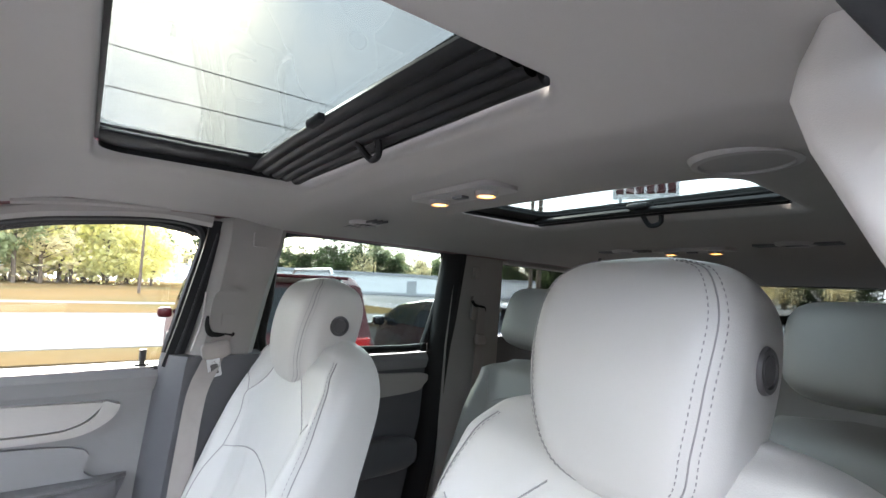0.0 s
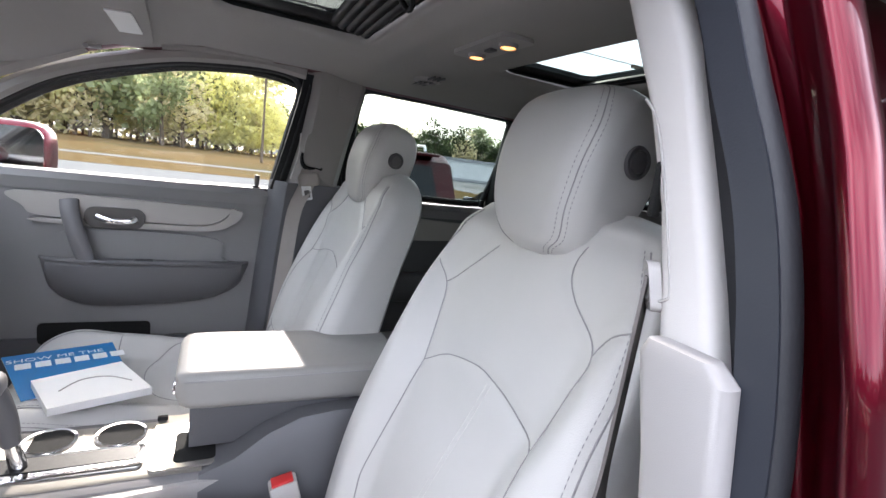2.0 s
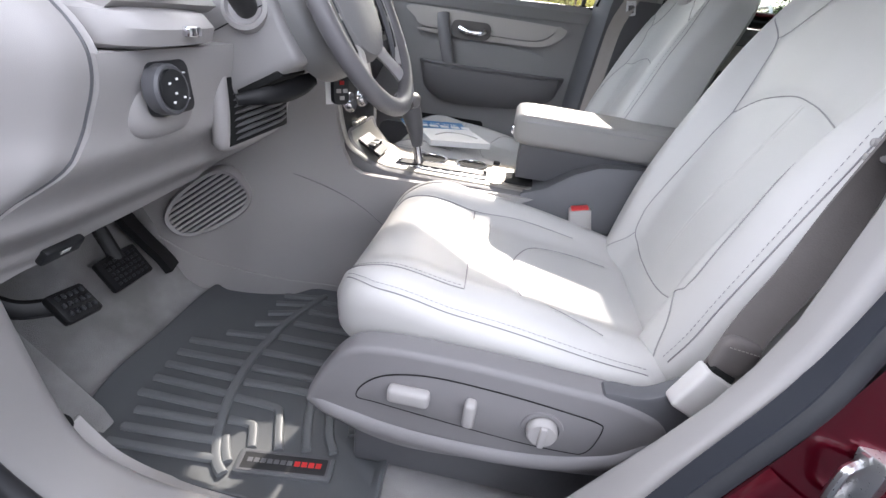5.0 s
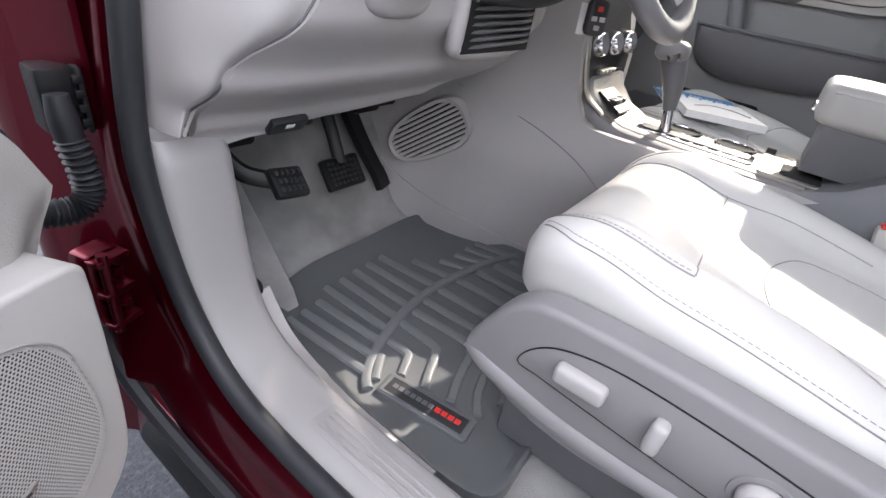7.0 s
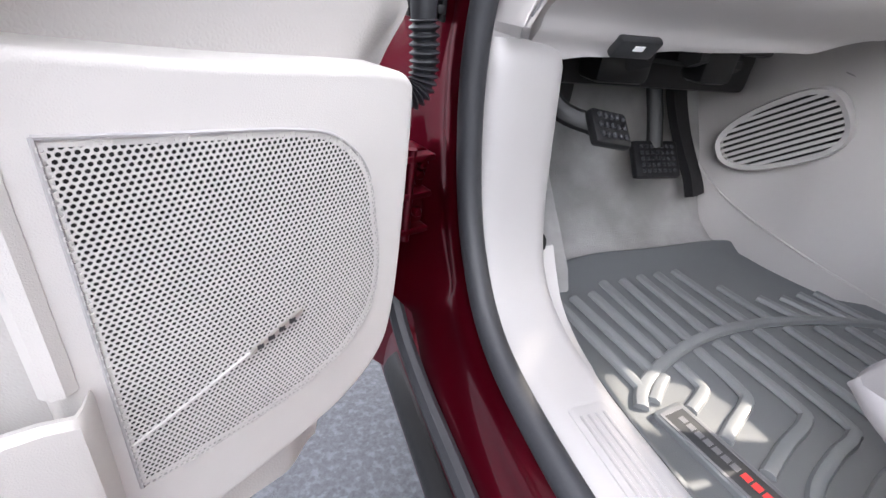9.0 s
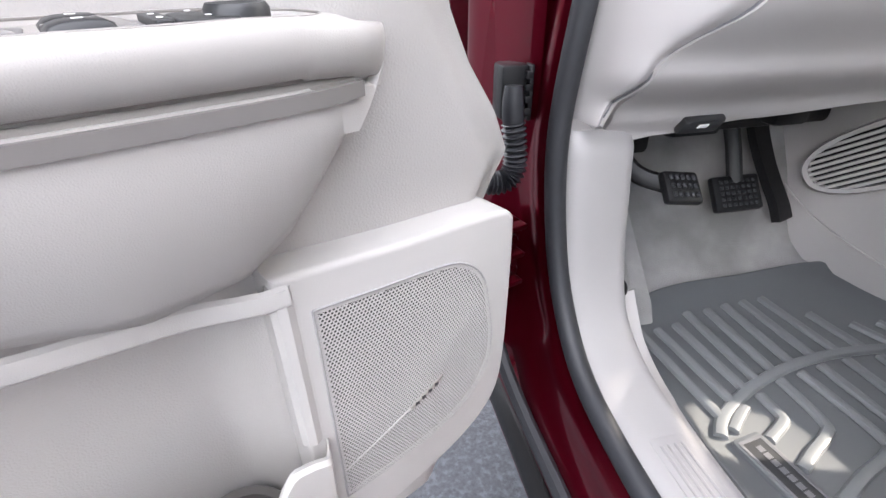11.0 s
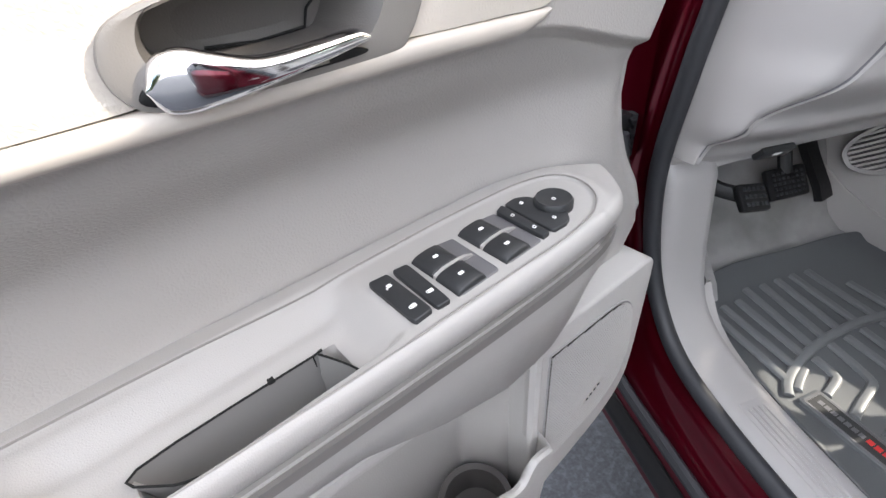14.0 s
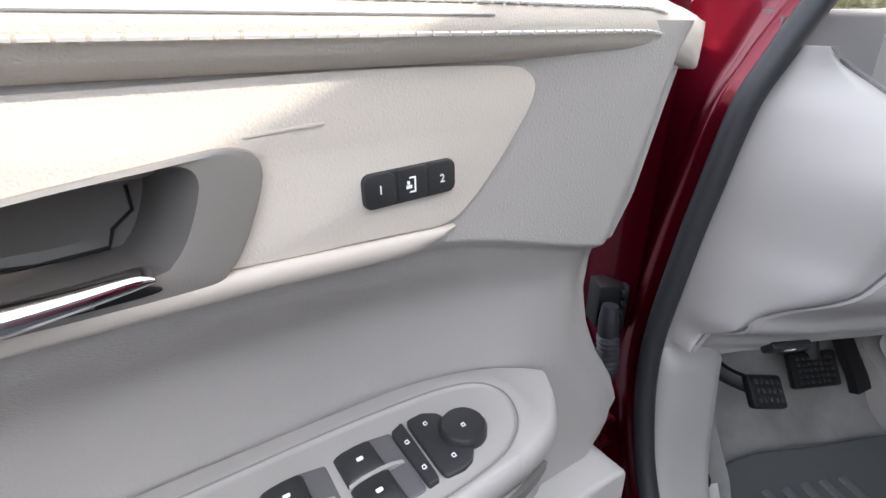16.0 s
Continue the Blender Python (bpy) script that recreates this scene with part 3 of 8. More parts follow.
for k in range(36):
    a = 2 * math.pi * k / 36
    w = 0.052 + 0.011 * math.cos(a)
    egg.append((L * math.copysign(abs(math.cos(a)) ** 0.75, math.cos(a)), w * math.copysign(abs(math.sin(a)) ** 0.75, math.sin(a))))
big = [(a * 1.12, b * 1.2) for a, b in egg]
part("rim", loft([[vm @ Vector((a, b, -0.03)) for a, b in big], [vm @ Vector((a, b, 0.002)) for a, b in big], [vm @ Vector((a * 0.96, b * 0.96, 0.008)) for a, b in big], [vm @ Vector((a, b, 0.004)) for a, b in egg], [vm @ Vector((a, b, -0.02)) for a, b in egg]], cap=False), M_PLASTIC, vent)
part("throat", prism(egg, -0.018, -0.012, vm), M_HOLE, vent, "dark throat behind the slats")
for k in range(11):
    o = -0.055 + 0.011 * k
    ends = [a for a, b in egg if abs(b - o) < 0.008]
    if len(ends) > 1:
        a0, a1 = min(ends), max(ends)
        if a1 - a0 > 0.03:
            part("slat", box((a1 - a0, 0.006, 0.012), ((a0 + a1) / 2, o, -0.004), m=vm @ Matrix.Rotation(radians(0), 4, "Z")), M_PLASTIC, vent)

# ---- driver's door opening: seal, sill, pillar trims, painted body ----
SEAL = spline([(0.055, -0.10, 1.665), (0.045, -0.25, 1.65), (0.02, -0.34, 1.615), (-0.012, -0.365, 1.575), (-0.05, -0.366, 1.49), (-0.09, -0.364, 1.40), (-0.118, -0.36, 1.30), (-0.135, -0.353, 1.2), (-0.149, -0.335, 1.05), (-0.162, -0.305, 0.93), (-0.175, -0.277, 0.86), (-0.19, -0.21, 0.74), (-0.207, -0.16, 0.655),
               (-0.238, -0.10, 0.54), (-0.255, 0.02, 0.487), (-0.262, 0.20, 0.482), (-0.264, 0.38, 0.484), (-0.264, 0.505, 0.505), (-0.264, 0.585, 0.565), (-0.268, 0.632, 0.66), (-0.272, 0.655, 0.80), (-0.262, 0.65, 0.95),
               (-0.247, 0.647, 1.06), (-0.231, 0.645, 1.15), (-0.210, 0.642, 1.20), (-0.190, 0.64, 1.24), (-0.15, 0.635, 1.31)], 6)
part("trim_door_seal", tube(SEAL, 0.0150, 12), M_RUBBER, None, "black rubber seal round the driver's door opening", category="seal", kind="structure")
B_TRIM = thing("driver_pillar_trim", "light grey upper pillar cover over a grey lower cover", "pillar trim")


def pillar(sections, n=9):
    """Sections of (z, x0, x1, y_front, y_back): rounded bars."""
    rings = []
    for z, x0, x1, yf, yb in sections:
        rings.append([Vector((a, b, z)) for a, b in rounded(x0, yb, x1, yf, min(abs(x1 - x0), abs(yf - yb)) * 0.4, 4)])
    return loft(rings)


part("upper_cover", pillar([(1.68, 0.060, 0.085, -0.345, -0.39), (1.655, 0.058, 0.100, -0.346, -0.39), (1.635, 0.050, 0.106, -0.350, -0.39), (1.60, 0.036, 0.096, -0.354, -0.39), (1.53, 0.006, 0.064, -0.358, -0.39), (1.48, -0.012, 0.040, -0.360, -0.39), (1.39, -0.045, 0.004, -0.356, -0.39), (1.327, -0.068, -0.015, -0.352, -0.385), (1.262, -0.090, -0.033, -0.346, -0.38)]), M_COVER, B_TRIM, "light grey cover")
part("lower_cover", pillar([(1.288, -0.098, -0.040, -0.322, -0.343), (1.276, -0.114, -0.037, -0.317, -0.343), (1.20, -0.126, -0.060, -0.313, -0.340), (1.12, -0.137, -0.082, -0.304, -0.330), (1.05, -0.143, -0.094, -0.294, -0.320), (0.92, -0.150, -0.104, -0.270, -0.298), (0.86, -0.155, -0.110, -0.248, -0.278), (0.80, -0.160, -0.114, -0.220, -0.25), (0.73, -0.167, -0.114, -0.182, -0.212), (0.62, -0.187, -0.105, -0.125, -0.158), (0.54, -0.21, -0.122, -0.06, -0.10), (0.47, -0.228, -0.13, 0.02, -0.05)]), M_TUNNEL, B_TRIM, "grey cover")
part("inner_core", pillar([(1.64, 0.075, 0.105, -0.42, -0.56), (1.27, -0.08, -0.04, -0.42, -0.56), (0.98, -0.12, -0.06, -0.37, -0.54), (0.5, -0.19, -0.14, -0.2, -0.5)]), M_PLASTIC_D, B_TRIM, "dark inner face")
part("guide_slot", box((0.007, 0.012, 0.050), (0.0095, -0.362, 1.405), 0.003, m=Matrix()), M_HOLE, B_TRIM, "dark slot")
part("guide_edge", tube(spline([(0.040, -0.3595, 1.485), (0.024, -0.3570, 1.47), (0.010, -0.3565, 1.44), (-0.012, -0.355, 1.38), (-0.030, -0.3525, 1.325), (-0.030, -0.351, 1.315), (-0.018, -0.3505, 1.31)], 6), 0.0013, 6), M_PLASTIC_L, B_TRIM)
part("guide_ring", frame_plate(rounded(-0.012, -0.022, 0.012, 0.022, 0.008), rounded(-0.005, -0.015, 0.005, 0.014, 0.004), -0.005, 0.005, basis((-0.010, -0.356, 1.322), (0.8, -0.6, 0), (0.3, 0, 0.95), (0.6, 0.8, 0))), M_PLASTIC_L, B_TRIM, "pale belt guide ring")

# sill trim: one cover from the front post along the sill, with a ribbed scuff plate
sill = thing("sill_trim", "light grey sill and front post trim with a ribbed scuff plate", "sill trim")
run = spline([(0, 0.646, 0.812), (0, 0.632, 0.72), (0, 0.615, 0.62), (0, 0.588, 0.55), (0, 0.545, 0.510), (0, 0.48, 0.490), (0, 0.38, 0.484), (0, 0.2, 0.484), (0, 0.0, 0.485), (0, -0.08, 0.50), (0, -0.13, 0.54)], 7)
rings = []
for i, p in enumerate(run):
    d = (run[min(i + 1, len(run) - 1)] - run[max(i - 1, 0)]).normalized()
    nrm = Vector((0, d.z, -d.y))
    tip = curve(i / (len(run) - 1), (0.0, 0.012), (0.03, 0.0))
    inner = curve(p.z, (0.49, -0.153), (0.56, -0.156), (0.8, -0.160))
    rings.append([Vector((x, p.y, p.z)) + nrm * (h - tip) for x, h in ((-0.258, -0.05), (-0.258, -0.012), (-0.252, -0.002), (-0.243, 0.003), (-0.225, 0.004), (inner - 0.018, 0.003), (inner - 0.006, 0.0), (inner, -0.008), (inner + 0.006, -0.03), (inner + 0.006, -0.06))])
part("cover", loft(rings), M_SILL, sill, "", 50)
part("post_filler", box((0.09, 0.12, 0.36), (-0.21, 0.72, 0.63), 0.01), M_SILL, sill)
# solid black blob stands in for the shaded gap
part("flap_gap", pillow((0.007, 0.016, 0.020), Matrix.Translation((-0.150, 0.628, 0.556)), 3.0, 5), M_HOLE, sill, "black blob for the shaded gap behind the flap")
part("scuff_plate", prism(rounded(-0.222, -0.06, -0.174, 0.412, 0.006), 0.486, 0.4895, None, 0.001), M_SILL, sill, "ribbed plate")
for k in range(4):
    part("rib", box((0.0042, 0.45, 0.0035), (-0.212 + 0.0095 * k, 0.175, 0.4897), 0.0012, 1), M_SILL, sill)
flap = spline([(-0.150, 0.616, 0.560), (-0.146, 0.600, 0.528), (-0.143, 0.57, 0.49), (-0.138, 0.52, 0.466), (-0.133, 0.45, 0.452), (-0.132, 0.36, 0.447), (-0.132, 0.25, 0.446)], 6)
part("carpet_flap", strap(flap, 0.032, 0.004, [Vector((1, -0.15 - 0.3 * k, -0.15 - 0.5 * curve(k, (0.3, 0), (0.6, 1)))) for k in span(0, 1, len(flap) - 1)]), M_PLASTIC, sill, "pale carpet flap", 60)

# painted body round the opening
body = thing("body_shell", "dark red painted door frame of the car, doors open", "car body")
def seal_at(z):
    """The rear limb of the door seal at height z."""
    rear = [p for p in SEAL if p.y < 0.0]
    return min(rear, key=lambda p: abs(p.z - z))


ridge = lambda z: (line(z, (0.40, -0.245), (0.60, -0.222), (0.80, -0.206), (0.92, -0.197), (1.10, -0.19), (1.20, -0.185), (1.30, -0.169), (1.45, -0.124), (1.62, -0.048)), line(z, (0.40, -0.30), (0.60, -0.385), (0.80, -0.42), (0.92, -0.412), (1.10, -0.378), (1.20, -0.352), (1.30, -0.345), (1.45, -0.36), (1.62, -0.40)))
rows = []
for z in span(0.42, 1.62, 60):
    s = seal_at(z)
    sx, sy = line(z, (0.50, -0.250), (0.58, -0.222), (0.66, -0.216), (0.75, -0.205), (0.83, -0.195), (0.93, -0.18), (1.05, -0.166), (1.2, -0.150), (1.3, -0.134), (1.4, -0.106), (1.49, -0.068), (1.575, -0.030), (1.62, 0.0)), line(z, (0.50, -0.05), (0.535, -0.13), (0.66, -0.165), (0.75, -0.214), (0.83, -0.262), (0.93, -0.31), (1.05, -0.345), (1.2, -0.36), (1.35, -0.368), (1.49, -0.372), (1.57, -0.37), (1.62, -0.34))
    sx += 0.008
    rx, ry = ridge(z)
    d = Vector((rx - sx, ry - sy, 0))
    dip = curve(z, (0.55, 0.008), (0.8, 0.02), (1.1, 0.026), (1.5, 0.015))
    back = Vector((0.45, -0.9, 0))
    q = lambda k, e: Vector((sx, sy, z)) + d * k + back * e
    top = Vector((rx, ry, z))
    rows.append([q(0.06, 0.012), q(0.14, 0.018), q(0.26, dip), q(0.45, dip * 1.15), q(0.56, dip * 1.05), q(0.66, dip * 0.55), q(0.80, dip * 0.22), q(0.92, 0.0) + Vector((0, 0.003, 0)), top + Vector((-0.004, 0.001, 0)), top + Vector((-0.011, -0.006, 0)), top + Vector((-0.013, -0.018, 0)), top + Vector((-0.009, -0.034, 0)), top + Vector((0.010, -0.052, 0)), top + Vector((0.035, -0.075, 0)), top + Vector((0.045, -0.12, 0)), top + Vector((0.04, -0.22, 0))])
part("pillar_panel", loft(rows, cap=False, closed=False), M_PAINT, body, "glossy dark red pillar panel", 70)
# flange under the sill seal and up the front limb
rows = []
for i, p in enumerate(SEAL):
    k = i / (len(SEAL) - 1)
    if k < 0.40:
        continue
    d = (SEAL[min(i + 1, len(SEAL) - 1)] - SEAL[max(i - 1, 0)]).normalized()
    outw = Vector((0, 0, -1)) if k < 0.66 else Vector((0, 1, -0.1)) if k > 0.78 else Vector((0, 0, -1)).lerp(Vector((0, 1, -0.1)), (k - 0.66) / 0.12)
    outw = (outw - d * outw.dot(d)).normalized()
    rows.append([p + outw * a + Vector((b, 0, 0)) for a, b in (((0.004, 0), (0.018, -0.004), (0.026, -0.014), (0.036, -0.020), (0.048, -0.022), (0.066, -0.027), (0.082, -0.036), (0.092, -0.044), (0.13, -0.050)) if k < 0.68 else ((0.004, 0), (0.018, -0.004), (0.024, -0.012), (0.032, -0.016), (0.044, -0.014), (0.056, -0.018), (0.075, -0.030), (0.10, -0.052), (0.12, -0.075)))])
part("door_frame", loft(rows, cap=False, closed=False), M_PAINT, body, "glossy dark red flange", 60)
# wide flat lips of the rear seal limb: dark fold beside the trim, slate band outside
lipp = [p for p in SEAL if p.y < -0.02 and p.z < 1.60]
part("seal_fold", strap([p + Vector((0.028, -0.014, 0)) for p in lipp], 0.046, 0.010, (-1, 0.15, 0)), M_RUBBER, body, "black rubber fold", 60)
part("seal_lip", strap([p + Vector((0.006, 0.004, 0)) for p in lipp], 0.027, 0.026, (-1, -0.1, 0)), M_SLATE, body, "slate grey rubber lip", 60)
# hinge post behind the door's front edge
part("hinge_post", sheet(lambda u, v: Vector((-0.285 - 0.07 * u, 0.70 + 0.10 * u, 0.25 + 1.1 * v)), span(0, 1, 6), span(0, 1, 10), 0.02, (0, 1, 0)), M_PAINT, body)
part("rocker", sheet(lambda y, a: Vector((-0.300 - 0.02 * math.sin(a), y, 0.36 - 0.10 * (1 - math.cos(a)) * 1.2)), span(-1.6, 0.78, 24), span(0, 1.6, 6), 0.02, (1, 0, 0)), M_PAINT, body)
part("rocker_cover", tube([(-0.315, y, 0.30) for y in span(-1.6, 0.70, 20)], 0.03, 10, flat=0.6), M_BLACK, body, "black lower sill moulding")
part("rocker_strip", tube(spline([(-0.318, -0.6, 0.386), (-0.319, 0.0, 0.385), (-0.320, 0.40, 0.386), (-0.324, 0.55, 0.395), (-0.332, 0.64, 0.43), (-0.342, 0.69, 0.50), (-0.345, 0.71, 0.60)], 8), 0.012, 8), M_RUBBER, body, "black rubber sill strip")
# rear side door, closed behind the pillar
rd = thing("rear_side_door", "closed dark red rear side door with black window frame", "car door")
part("skin", sheet(lambda y, z: Vector((-0.262 + 0.06 * curve(z, (1.05, 0), (1.27, 1)) + 0.04 * curve(z, (0.4, 0.5), (0.7, 0)) + 0.05 * curve(y, (-0.49, 0), (-0.455, 1)), y, z)), [-1.5, -1.2, -0.9, -0.6, -0.52] + span(-0.50, -0.45, 8), span(0.35, 1.27, 16), 0.04, (1, 0, 0)), M_PAINT, rd)
part("window_frame", loft([[Vector((x + a, y + b, z)) for a, b in ((-0.008, 0.0), (-0.012, -0.02), (-0.012, -0.05), (0.03, -0.05), (0.03, 0.0))] for x, y, z in ((-0.20, -0.425, 1.272), (-0.185, -0.43, 1.36), (-0.155, -0.44, 1.46), (-0.10, -0.46, 1.60), (-0.06, -0.50, 1.68))]), M_BLACK, rd, "black window frame")
part("frame_strip", strap([(-0.214, -0.445, 1.272), (-0.199, -0.45, 1.36), (-0.169, -0.46, 1.46), (-0.114, -0.48, 1.60)], 0.022, 0.004, (0, 1, 0)), M_SLATE, rd, "slate grey strip")
pane = part("pane", sheet(lambda y, z: Vector((-0.205 + 0.10 * curve(z, (1.15, 0), (1.7, 1.4)), y, z)), span(-1.5, -0.47, 6), span(1.27, 1.68, 6), 0.004, (1, 0, 0)), M_GLASS_P, rd)
pane.visible_shadow = False
# striker and hinge on the pillar
strk = thing("door_striker", "zinc steel door striker bolted to the pillar", "striker")
sm_ = basis((-0.188, -0.338, 0.80), (-0.86, -0.5, 0), (0, 0, 1), (-0.5, 0.86, 0))
part("plate", prism(rounded(-0.02, -0.036, 0.02, 0.036, 0.008), -0.02, 0.004, sm_, 0.002), M_STEEL, strk)
part("loop", tube([sm_ @ p for p in spline([(0, 0.022, 0.0), (0, 0.022, 0.022), (0, 0.015, 0.03), (0, -0.015, 0.03), (0, -0.022, 0.022), (0, -0.022, 0.0)], 5)], 0.005, 8), M_STEEL, strk)
for dz in (-0.029, 0.029):
    part("bolt", lathe([(0.007, 0.0), (0.007, 0.006), (0.001, 0.007)], sm_ @ Matrix.Translation((0, dz, 0.004)), 6), M_STEEL, strk)
chk = thing("check_strap_link", "small black check strap link on the pillar", "bracket")
part("link", box((0.02, 0.05, 0.02), (-0.200, -0.45, 0.885), 0.005), M_BLACK, chk)
hng = thing("rear_door_hinge", "dark red painted hinge of the rear side door", "hinge")
hm_ = basis((-0.178, -0.462, 0.985), Vector((-0.85, -0.52, 0)).normalized(), (0, 0, 1), Vector((-0.52, 0.85, 0)).normalized())
part("leaf", prism(soft_poly([(-0.034, -0.034), (0.03, -0.040), (0.038, -0.02), (0.038, 0.032), (0.02, 0.042), (-0.026, 0.034)]), -0.04, 0.006, hm_, 0.003), M_PAINT, hng)
part("arm", loft([[hm_ @ Vector((a, b + s, c)) for s, c in ((-0.006, -0.004), (-0.006, 0.008), (0.006, 0.008), (0.006, -0.004))] for a, b, c in ((0.0, -0.034, 0.0), (0.03, -0.04, 0.006), (0.06, -0.055, 0.012), (0.09, -0.065, 0.010))]), M_PAINT, hng)
part("pin", tube([hm_ @ Vector((0.045, -0.055, 0.008)), hm_ @ Vector((0.045, 0.04, 0.008))], 0.008, 10), M_PAINT, hng)
for a, b in ((-0.012, -0.006), (0.014, 0.004), (-0.004, 0.022)):
    part("bolt", lathe([(0.0085, 0), (0.0085, 0.006), (0.006, 0.009), (0.001, 0.009)], hm_ @ Matrix.Translation((a, b, 0.005)), 6), M_PAINT, hng)
# front hinge: a folded leaf with two ears, a pin and bolts
hng = thing("front_door_hinge", "dark red painted hinge of the open driver's door", "hinge")
fm = basis((-0.326, 0.672, 0.622), Vector((0.95, 0.3, 0)).normalized(), (0, 0, 1), Vector((0.3, -0.95, 0)).normalized())
part("leaf", prism(soft_poly([(-0.024, -0.056), (0.020, -0.056), (0.024, -0.03), (0.016, 0.0), (0.024, 0.03), (0.020, 0.056), (-0.024, 0.056)]), -0.03, 0.0, fm, 0.002), M_PAINT, hng)
for b in (-0.05, 0.0, 0.048):
    part("ear", prism(soft_poly([(-0.022, -0.004), (0.022, -0.004), (0.022, 0.005), (-0.022, 0.005)]), -0.004, 0.016, fm @ Matrix.Translation((0, b, 0)), 0.002), M_PAINT, hng)
part("pin", tube([fm @ Vector((-0.010, -0.062, 0.010)), fm @ Vector((-0.010, 0.060, 0.010))], 0.0065, 10), M_PAINT, hng)
for a, b in ((0.010, -0.028), (0.008, 0.024), (-0.004, 0.012), (0.012, 0.038)):
    part("bolt", lathe([(0.0075, 0), (0.0075, 0.006), (0.005, 0.009), (0.001, 0.009)], fm @ Matrix.Translation((a, b, 0.0)), 6), M_PAINT, hng)

# corrugated wiring boot between body and door
boot = thing("wiring_boot", "black corrugated rubber wiring tube between body and door", "cable")
path = spline([(-0.325, 0.692, 0.866), (-0.325, 0.690, 0.845), (-0.324, 0.688, 0.822), (-0.321, 0.686, 0.795), (-0.319, 0.684, 0.768), (-0.322, 0.683, 0.748), (-0.335, 0.682, 0.737), (-0.354, 0.682, 0.737), (-0.376, 0.682, 0.742)], 20)
part("bellows", tube(path, lambda k: 0.0150 + 0.0026 * math.cos(k * 2 * math.pi * 26) if 0.27 < k < 0.99 else 0.0115 + 0.0035 * math.sin(min(1.0, k / 0.27) * 2.2), 16), M_RUBBER, boot)
part("plug", box((0.040, 0.04, 0.072), (-0.316, 0.728, 0.852), 0.005), M_BLACK, boot)
for dz in (-0.024, -0.008, 0.008, 0.024):
    part("plug_rib", box((0.010, 0.012, 0.010), (-0.299, 0.706, 0.852 + dz), 0.002), M_BLACK, boot)
part("plug_edge", box((0.006, 0.03, 0.074), (-0.296, 0.716, 0.852), 0.002), M_BLACK, boot)

# roof edges over the side walls
part("roof_edge_left", sheet(lambda x, y: Vector((x, y, head_z(0.0, y) + 0.022 + 0.15 * (x + 0.02))), span(-0.15, -0.01, 4), span(-2.76, -0.42, 12), 0.012, (0, 0, 1)), M_PAINT, None, "dark red painted roof edge", 40, "roof", kind="structure")
part("roof_edge_right", sheet(lambda x, y: Vector((x, y, head_z(1.40, y) + 0.026 - 0.10 * (x - 1.40))), span(1.395, 1.60, 4), span(-2.76, 0.02, 14), 0.012, (0, 0, 1)), M_PAINT, None, "dark red painted roof edge", 40, "roof", kind="structure")
# filler tube added to hide the roof skin over the passenger's window
part("trim_roof_filler", tube(spline([(1.408, -0.16, 1.672), (1.406, -0.05, 1.668), (1.403, 0.06, 1.660), (1.396, 0.15, 1.647)], 6), 0.011, 8), M_HEAD, None, "added grey filler tube along the roof lining", category="trim", kind="structure")


# ---- seats ----
def shaped_body(W, F, B, s0, s1, m, ns=36, nx=40, R=0.055):
    """A padded body along s: half width W(s), front F(s, x), back B(s), with round sides. Returns the mesh and its front surface as a function."""
    def front(s, x):
        w = W(s)
        r = min(R, w * 0.9)
        e = max(0.0, abs(x) - (w - r)) / r
        e = min(e, 1.0)
        depth = F(s, x) - B(s)
        drop = min(r, depth * 0.5) * (1 - math.sqrt(max(0.0, 1 - e * e)))
        return F(s, x) - drop

    rings = []
    for s in [s0 + (s1 - s0) * (0.5 * i / ns + 0.25 - 0.25 * math.cos(math.pi * i / ns)) for i in range(ns + 1)]:
        w = W(s)
        xs = [w * math.sin(math.pi / 2 * (2 * k / nx - 1)) for k in range(nx + 1)]
        ring = [m @ Vector((x, s, front(s, x))) for x in xs]
        r = min(0.03, w * 0.5)
        b = B(s)
        ring += [m @ Vector((w, s, (F(s, w) * 0.4 + b * 0.6))), m @ Vector((w - 0.004, s, b + r * 0.5)), m @ Vector((w - r, s, b)), m @ Vector((0, s, b - 0.004)), m @ Vector((-w + r, s, b)), m @ Vector((-w + 0.004, s, b + r * 0.5)), m @ Vector((-w, s, (F(s, -w) * 0.4 + b * 0.6)))]
        rings.append(ring)
    return loft(rings), lambda s, x, up=0.0: m @ Vector((x, s, front(s, x) + up))


def groove(bm, m, lines, nx, depth=0.0035, width=0.007):
    """Draw the padded face in along sewn lines of (s, x), so that the fields between them stand proud."""
    bm.verts.ensure_lookup_table()
    ring = nx + 8
    ids = [i for i in range(len(bm.verts)) if i % ring <= nx]
    inv = m.inverted()
    q = np.array([tuple(inv @ bm.verts[i].co)[:2] for i in ids])[:, ::-1]
    best = np.full(len(ids), 9.0)
    for ln in lines:
        p = np.array([(v.x, v.y) for v in spline([(a, b, 0) for a, b in ln], 6)])
        for a, b in zip(p, p[1:]):
            d = b - a
            t = np.clip(((q - a) @ d) / max(1e-9, d @ d), 0, 1)
            best = np.minimum(best, np.linalg.norm(q - a - t[:, None] * d, axis=1))
    axis = (m.to_3x3() @ Vector((0, 0, 1))).normalized()
    for i, d in zip(ids, best):
        if d < width * 3:
            bm.verts[i].co -= axis * float(depth * math.exp(-(d / width) ** 2))


